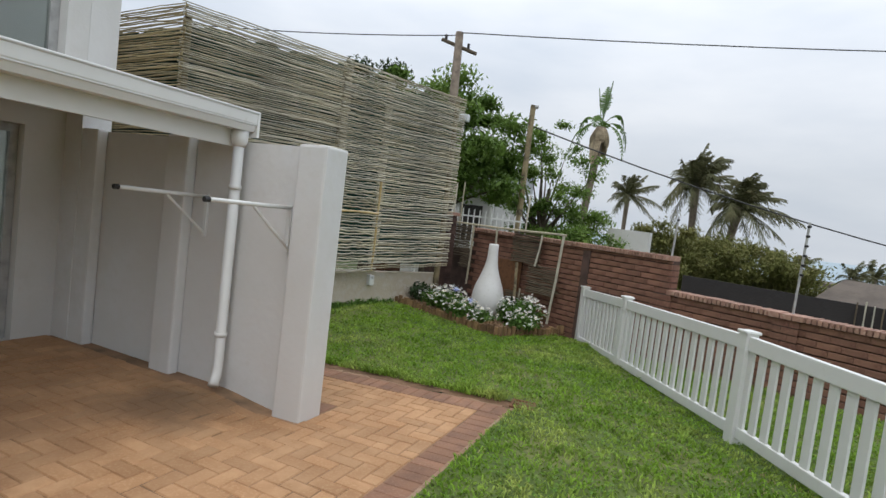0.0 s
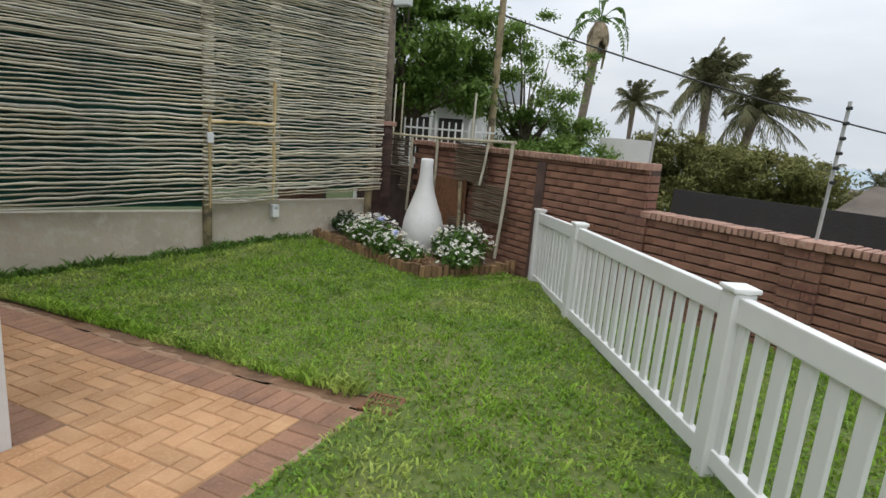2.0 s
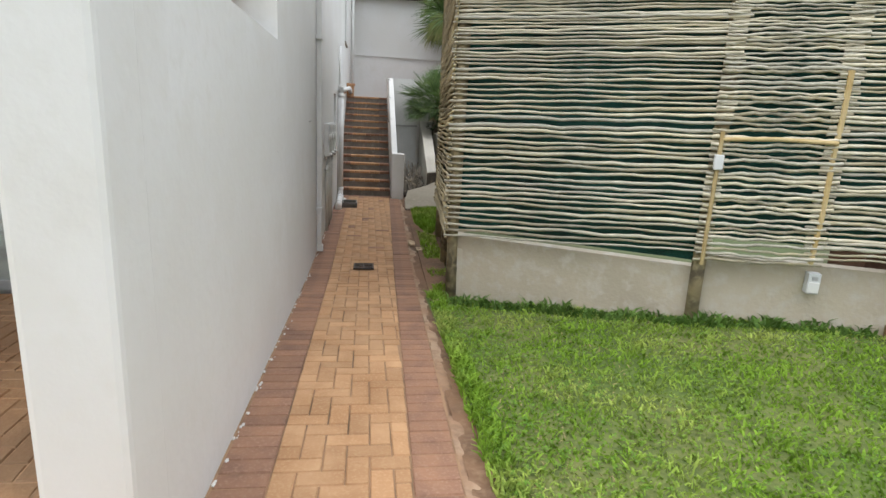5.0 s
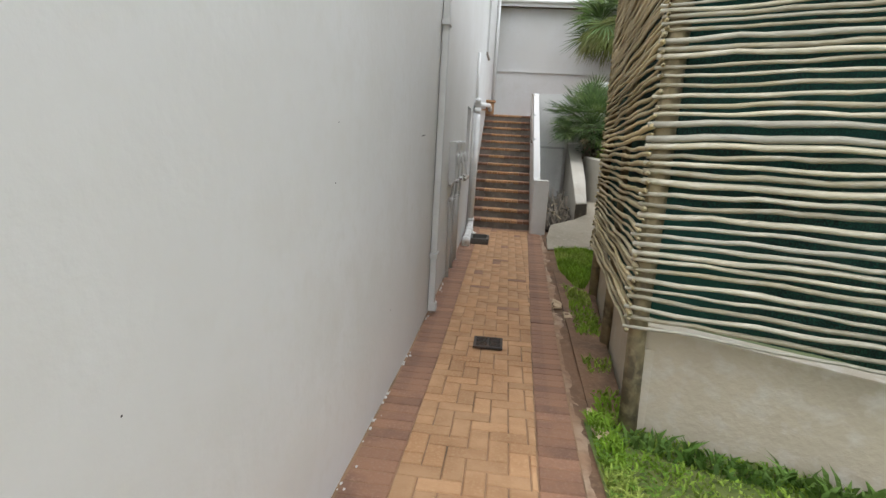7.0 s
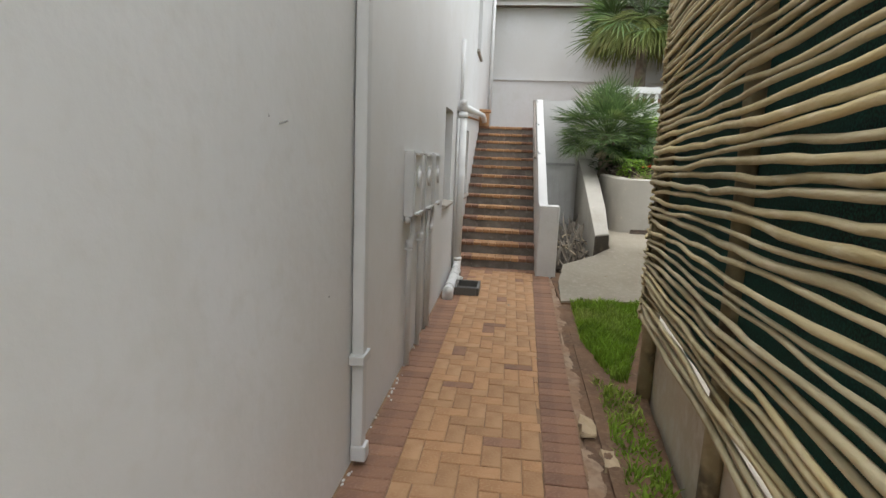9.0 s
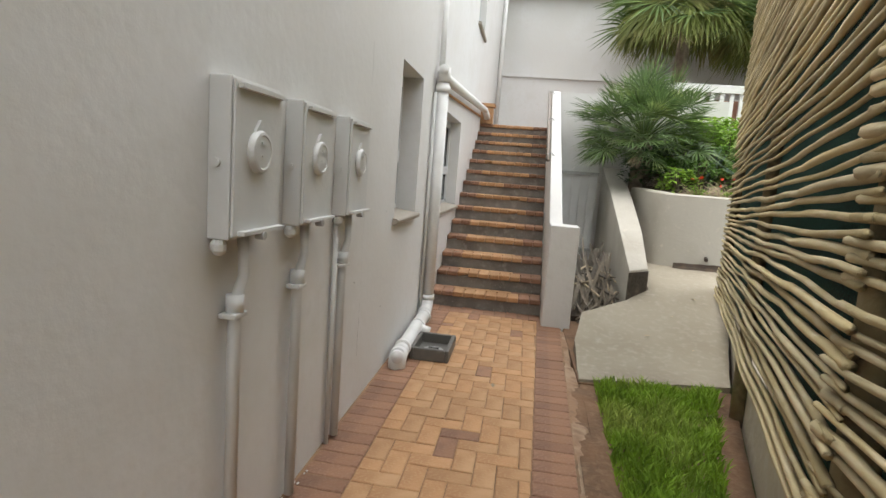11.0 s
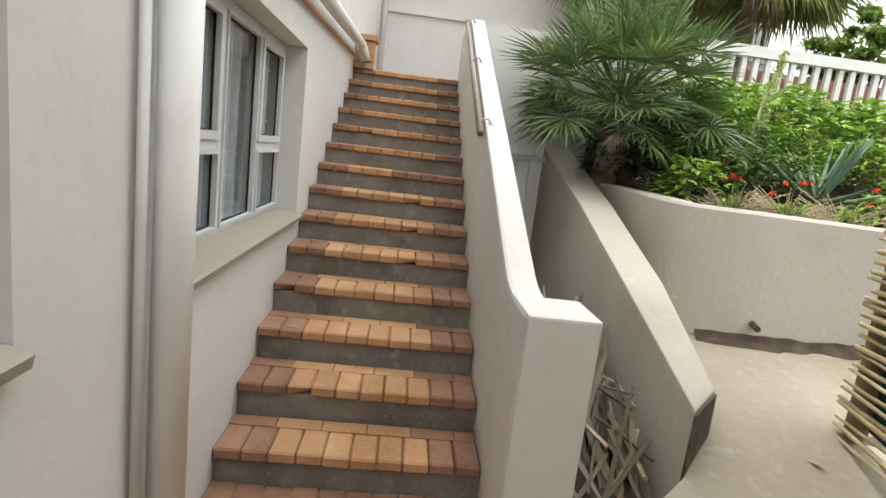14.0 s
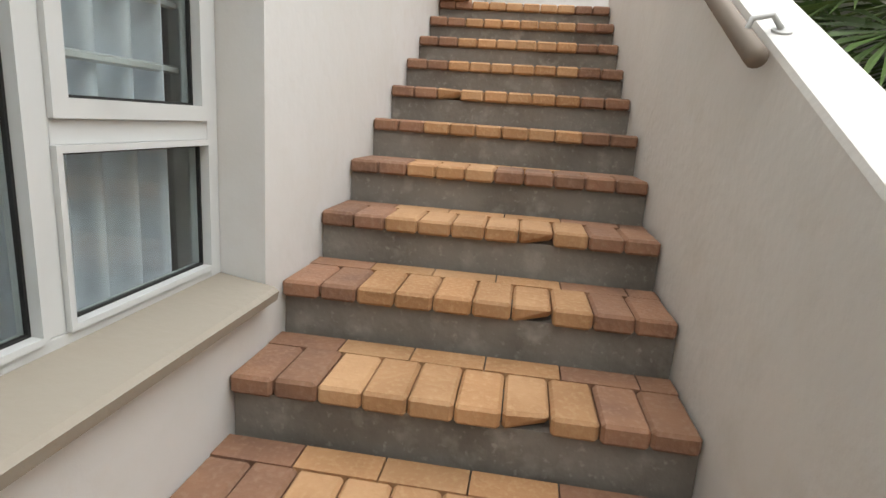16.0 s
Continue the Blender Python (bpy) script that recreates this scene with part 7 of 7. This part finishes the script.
for x0, x1 in zip(xs, xs[1:]):
    ys = [WALL_Y, 4.4, path_in(x0) + 0.24]
    if x0 > -2.0:
        ys = [-4.0 + 0.2 * k for k in range(41)] + [4.18, 4.4, path_in(x0) + 0.24]
    elif x0 > PX - 0.05:
        ys = [-4.0, 0.0, 3.99] + ys
    for y0, y1 in zip(ys, ys[1:]):
        if y0 == 3.99 and y1 == WALL_Y:
            continue
        bm.faces.new([bm.verts.new((x, y, F(x, min(y, 3.999) if y0 < 3.99 and x0 <= -2.0 else y) - 0.007)) for x, y in ((x0, y0), (x1, y0), (x1, y1), (x0, y1))])
base_floor = tagged(part("floor", bm, JOINT), "sandy joints under the clay paving", "floor", kind="structure")
tagged(part("kerb_patio", prism([(PATIO_EDGE + 0.12, -4.0), (PATIO_EDGE + 0.24, -4.0), (PATIO_EDGE + 0.23, 5.40), (PATIO_EDGE + 0.10, 5.41)], -0.2, lambda x, y: G(x) + 0.004), KERB_TONE), "worn mortar edge beside the patio paving", "kerb", kind="structure")

U = 0.1125
paver_cache = {}
prng = random.Random(77)


def paver(parent, x0, x1, y0, y1, material, z=None, th=0.009, joined=None):
    """One paver over the given plan rectangle, sloping with the ground; goes into the joined lists if given."""
    g = 0.0021
    x0, x1, y0, y1 = x0 + g, x1 - g, y0 + g, y1 - g
    if x1 - x0 < 0.015 or y1 - y0 < 0.015:
        return
    cx, cy = (x0 + x1) / 2, (y0 + y1) / 2
    zt = (F(cx, cy) if z is None else z) + prng.uniform(-0.002, 0.0025)
    b = 0.006
    hx, hy = (x1 - x0) / 2, (y1 - y0) / 2
    if joined is not None:
        vs, fs = joined
        k = len(vs)
        sl = (F(cx + 0.05, cy) - F(cx - 0.05, cy)) * 10
        for dx, dy, dz in ((-hx, -hy, -th), (hx, -hy, -th), (hx, hy, -th), (-hx, hy, -th), (-hx + b, -hy + b, 0), (hx - b, -hy + b, 0), (hx - b, hy - b, 0), (-hx + b, hy - b, 0)):
            vs.append((cx + dx, cy + dy, zt + dz + dx * sl))
        fs += [(k + 4, k + 5, k + 6, k + 7), (k, k + 1, k + 5, k + 4), (k + 1, k + 2, k + 6, k + 5), (k + 2, k + 3, k + 7, k + 6), (k + 3, k, k + 4, k + 7)]
        return
    key = (round(hx, 3), round(hy, 3), material.name)
    if key not in paver_cache:
        me = bpy.data.meshes.new("paver")
        v = [(-hx, -hy, -th), (hx, -hy, -th), (hx, hy, -th), (-hx, hy, -th), (-hx, -hy, -0.004), (hx, -hy, -0.004), (hx, hy, -0.004), (-hx, hy, -0.004), (-hx + b, -hy + b, 0), (hx - b, -hy + b, 0), (hx - b, hy - b, 0), (-hx + b, hy - b, 0)]
        f = [(8, 9, 10, 11)] + [(i, (i + 1) % 4, 4 + (i + 1) % 4, 4 + i) for i in range(4)] + [(4 + i, 4 + (i + 1) % 4, 8 + (i + 1) % 4, 8 + i) for i in range(4)]
        me.from_pydata(v, [], f)
        me.materials.append(material)
        paver_cache[key] = me
    o = new("paver", paver_cache[key])
    o.parent = parent
    tilt = math.degrees(math.atan((G(cx + 0.05) - G(cx - 0.05)) * 10)) if z is None else 0
    o.matrix_local = pose(cx, cy, zt, prng.uniform(-0.5, 0.5), -tilt + prng.uniform(-0.5, 0.5), 0)


def herringbone(x0, x1, y0, y1, single, joined):
    nx0, nx1 = int(math.floor(x0 / U)) - 2, int(math.ceil(x1 / U)) + 2
    ny0, ny1 = int(math.floor((y0 - 4.41) / U)) - 2, int(math.ceil(((5.5 if callable(y1) else y1) - 4.41) / U)) + 2
    for i in range(nx0, nx1):
        for j in range(ny0, ny1):
            d = (i - j) % 4
            if d == 0:
                r = (i * U, (i + 2) * U, j * U, (j + 1) * U)
            elif d == 3:
                r = (i * U, (i + 1) * U, j * U, (j + 2) * U)
            else:
                continue
            a, b, c, e = max(r[0], x0), min(r[1], x1), max(r[2] + 4.41, y0), min(r[3] + 4.41, y1(0.5 * (r[0] + r[1])) if callable(y1) else y1)
            if b - a < 0.02 or e - c < 0.02:
                continue
            one = single((a + b) / 2, (c + e) / 2)
            dark = prng.random() < 0.03
            paver(base_floor, a, b, c, e, PAVE_B if dark and one else PAVE_Y, joined=None if one else joined)


jy, jb = ([], []), ([], [])
near = lambda x, y: x < -7.6
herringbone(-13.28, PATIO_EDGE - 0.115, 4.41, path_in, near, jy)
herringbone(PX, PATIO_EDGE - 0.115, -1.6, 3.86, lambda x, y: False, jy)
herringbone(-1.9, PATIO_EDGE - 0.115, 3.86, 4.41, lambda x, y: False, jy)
k = 0
x = -13.28
while x < PATIO_EDGE + 0.1:
    one = x < -6.0
    if x < -1.95:
        paver(base_floor, x, x + U, WALL_Y + 0.01, 4.41, PAVE_B, joined=None if one else jb)
    paver(base_floor, x, x + U, path_in(x), path_in(x) + 0.228, PAVE_B, joined=None if one else jb)
    x += U
y = -1.6
while y < 5.0:
    paver(base_floor, PATIO_EDGE - 0.115, PATIO_EDGE + 0.11, y, y + U, PAVE_B, joined=jb)
    y += U
for lst, m_, nm in ((jy, PAVE_Y, "paving_field"), (jb, PAVE_B, "paving_border")):
    o = raw(nm, lst[0], lst[1], m_, base_floor)
    o["kind"] = "stuff"
# row of brown pavers at the stair foot
for j in range(10):
    paver(base_floor, -13.52, -13.28, WALL_Y + PW * j, WALL_Y + PW * (j + 1), PAVE_B)

# treads: ten pavers each, brown at the ends
trng = random.Random(5)
for i in range(N_STEPS):
    xn, zt = NOSE - GO * i, RISE * (i + 1)
    for j in range(10):
        m_ = PAVE_B if j < 2 or j > 7 else PAVE_Y
        if i in (7,) and j in (5, 6, 7):
            m_ = PAVE_B
        y0, y1 = WALL_Y + 0.003 + PW * j, WALL_Y + 0.003 + PW * (j + 1) - 0.004
        dx = trng.uniform(-0.004, 0.004)
        bm = box(xn - 0.225 + dx, xn + dx, y0, y1, zt - 0.055, zt + trng.uniform(-0.002, 0.002))
        bmesh.ops.bevel(bm, geom=list(bm.edges), offset=0.009, segments=1, affect="EDGES")
        chipped = (i in (4, 5, 6) and j == 6) or (i == 1 and j == 2) or (i == 9 and j == 2) or (i == 3 and j == 0)
        if chipped:
            for v in bm.verts:
                if v.co.x > xn - 0.05 and v.co.y > (y0 + y1) / 2:
                    v.co.x -= 0.034 if v.co.z < zt - 0.02 else 0.020
                    v.co.z += 0.016 if v.co.z < zt - 0.02 else -0.004
                elif v.co.x > xn - 0.05 and v.co.z < zt - 0.02:
                    v.co.x -= 0.008
        part("paver", bm, m_, stairs)
    y0 = WALL_Y + 0.003
    while y0 < STAIR_Y - 0.01:
        y1 = min(y0 + 0.222, STAIR_Y - 0.003)
        c = (y0 + y1) / 2
        part("paver", box(xn - GO + 0.003, xn - 0.231, y0, y1 - 0.005, zt - 0.055, zt - 0.003), PAVE_B if (c < WALL_Y + 0.24 or c > STAIR_Y - 0.24) else PAVE_Y, stairs)
        y0 = y1

# bricks of the boundary wall: courses of long bricks, coping of headers on edge
brng = random.Random(12)
bmesh_cache = []
for s in range(6):
    bm = box(0, 0.2313, -0.012, 0.03, 0, 0.067)
    for v in bm.verts:
        v.co += Vector((brng.uniform(-0.003, 0.003), brng.uniform(-0.004, 0.002) if v.co.y < 0 else 0, brng.uniform(-0.003, 0.003)))
    bmesh.ops.bevel(bm, geom=[e for e in bm.edges if all(v.co.y < 0 for v in e.verts)], offset=0.005, segments=1, affect="EDGES")
    me = bpy.data.meshes.new("brick")
    bm.to_mesh(me)
    bm.free()
    me.materials.append(BRICK)
    bmesh_cache.append(me)
rest = bmesh.new()
count = 0
for kz in range(-2, 21):
    z = course_z(kz)
    u = U0 + (0.116 if kz % 2 else 0)
    while u < 6.0:
        top = (HI if u < STEP_U - 0.04 else LO) - 0.066
        end = u + 0.2313 if z + 0.07 < LO - 0.066 else min(u + 0.2313, STEP_U)
        if z + 0.025 < top and z > -0.1:
            if count < 290 and -2.3 < u < 2.4 and z > 0.4 and end > u + 0.23 and z + 0.067 < top:
                o = new("brick", bmesh_cache[brng.randrange(6)])
                o.parent = bwall
                o.matrix_local = pose(u, brng.uniform(-0.003, 0.003), z)
                count += 1
            else:
                d = brng.uniform(-0.014, -0.008)
                box(u, end, d, 0.02, z, min(z + 0.067, top - 0.006), rest)
        u += 0.232
    if LO < z + 0.07 < HI - 0.066:
        box(STEP_U - 0.05, STEP_U + 0.003, 0.024, 0.19, z, z + 0.067, rest)
for u0, u1, top in PIERS:
    for kz in range(0, 21):
        z = course_z(kz)
        if z + 0.07 < top:
            cut = u0 + (u1 - u0) * (0.36 if kz % 2 else 0.64)
            for a, b in ((u0 - 0.008, cut - 0.003), (cut + 0.003, u1 + 0.008)):
                box(a, b, -0.055 + brng.uniform(-0.003, 0.002), 0.02, z, z + 0.068, rest)
part("dark_pilaster", box(-1.565, -1.43, -0.03, 0.012, -0.2, HI - 0.095), DARKBRICK, bwall, "dark grey cement strip down the wall")
o = part("brick_rest", rest, BRICK, bwall)
o["kind"] = "stuff"
u = U0
while u < 6.5:
    over = [p for p in PIERS[1:] if p[0] - 0.05 < u < p[1]]
    w = 0.112 if over or STEP_U - 0.16 < u < STEP_U else 0.041
    top = HI if u + 0.041 < STEP_U else LO
    front = -0.085 if over else -0.05
    part("coping_brick", box(u, u + w, front + brng.uniform(-0.003, 0.003), 0.215, top - 0.064, top + brng.uniform(-0.004, 0.004)), COPING, bwall, bevel=0.005)
    u += w + (0.014 if u > STEP_U else 0.011)

# small wear: plaster crumbs along the wall foot, a hairline crack, a nail, fallen leaves
crng = random.Random(91)
bm = bmesh.new()
for k in range(80):
    x = crng.uniform(-10.5, -2.2)
    s = crng.uniform(0.004, 0.014)
    c = bmesh.ops.create_icosphere(bm, subdivisions=1, radius=s, matrix=Matrix.Translation((x, WALL_Y + 0.006 + abs(crng.gauss(0, 0.018)), G(x) + s * 0.3)) @ Matrix.Diagonal((1.4, 0.8, 0.5, 1)))
tagged(part("plaster_crumbs", bm, PLASTER), "white plaster crumbs along the foot of the wall", "debris", kind="stuff")
bm = bmesh.new()
prev = None
for k in range(26):
    z = 0.3 + k * 0.075
    x = -10.74 + 0.004 * math.sin(k * 1.3)
    w = 0.0010 * max(0.0, math.sin(k * 0.55 + 0.4)) + 0.0002
    q = [bm.verts.new((x - w, WALL_Y + 0.001, z)), bm.verts.new((x + w, WALL_Y + 0.001, z))]
    if prev:
        bm.faces.new((prev[0], prev[1], q[1], q[0]))
    prev = q
tagged(part("wall_crack", bm, BLACKFENCE), "fine dark crack in the plaster beside the meter boxes", "crack", kind="structure")
tagged(part("wall_nail", tube([(-6.88, WALL_Y, 1.74), (-6.88, WALL_Y + 0.03, 1.75)], 0.004, 6), STEEL), "small nail in the house wall", "nail")
for k, (x, y) in enumerate(((-13.0, 6.6), (-12.6, 6.3), (-13.4, 6.9), (-12.4, 6.65), (-14.2, 4.35), (-11.3, 5.0), (-9.6, 5.25))):
    z = slab_z(x, y) + 0.012 if y > 6 else (RISE * 2 + RISE + 0.003 if x < -13.6 else G(x) + 0.006)
    a = k * 1.9
    s = 0.03 + 0.006 * (k % 3)
    vs = [(x - s * math.cos(a), y - s * math.sin(a), z), (x + 0.4 * s * math.sin(a), y - 0.4 * s * math.cos(a), z + 0.008), (x + s * math.cos(a), y + s * math.sin(a), z + 0.004), (x - 0.4 * s * math.sin(a), y + 0.4 * s * math.cos(a), z + 0.01)]
    tagged(raw("fallen_leaf", vs, [(0, 1, 2), (0, 2, 3)], FROND_DRY), "small dry brown leaf lying on the ground", "leaf", group="fallen leaves")

for k, (x, z) in enumerate(((-4.72, 1.78), (-6.80, 1.76), (-4.69, 1.54), (-11.27, 1.17), (-11.26, 0.50), (-10.61, 0.79), (-11.39, 1.47), (-5.9, 0.62), (-7.4, 1.02), (-3.4, 1.2))):
    bm = box(-0.002, 0.002, 0.0, 0.001, -0.003 - 0.001 * (k % 3), 0.002)
    o = tagged(part("wall_mark", rough_up(bm, 0.0012, 90.0), BLACKFENCE), "small dark nail hole in the wall paint", "mark", group="nail holes in the wall", kind="structure")
    o.location = (x, WALL_Y + 0.0005, z)
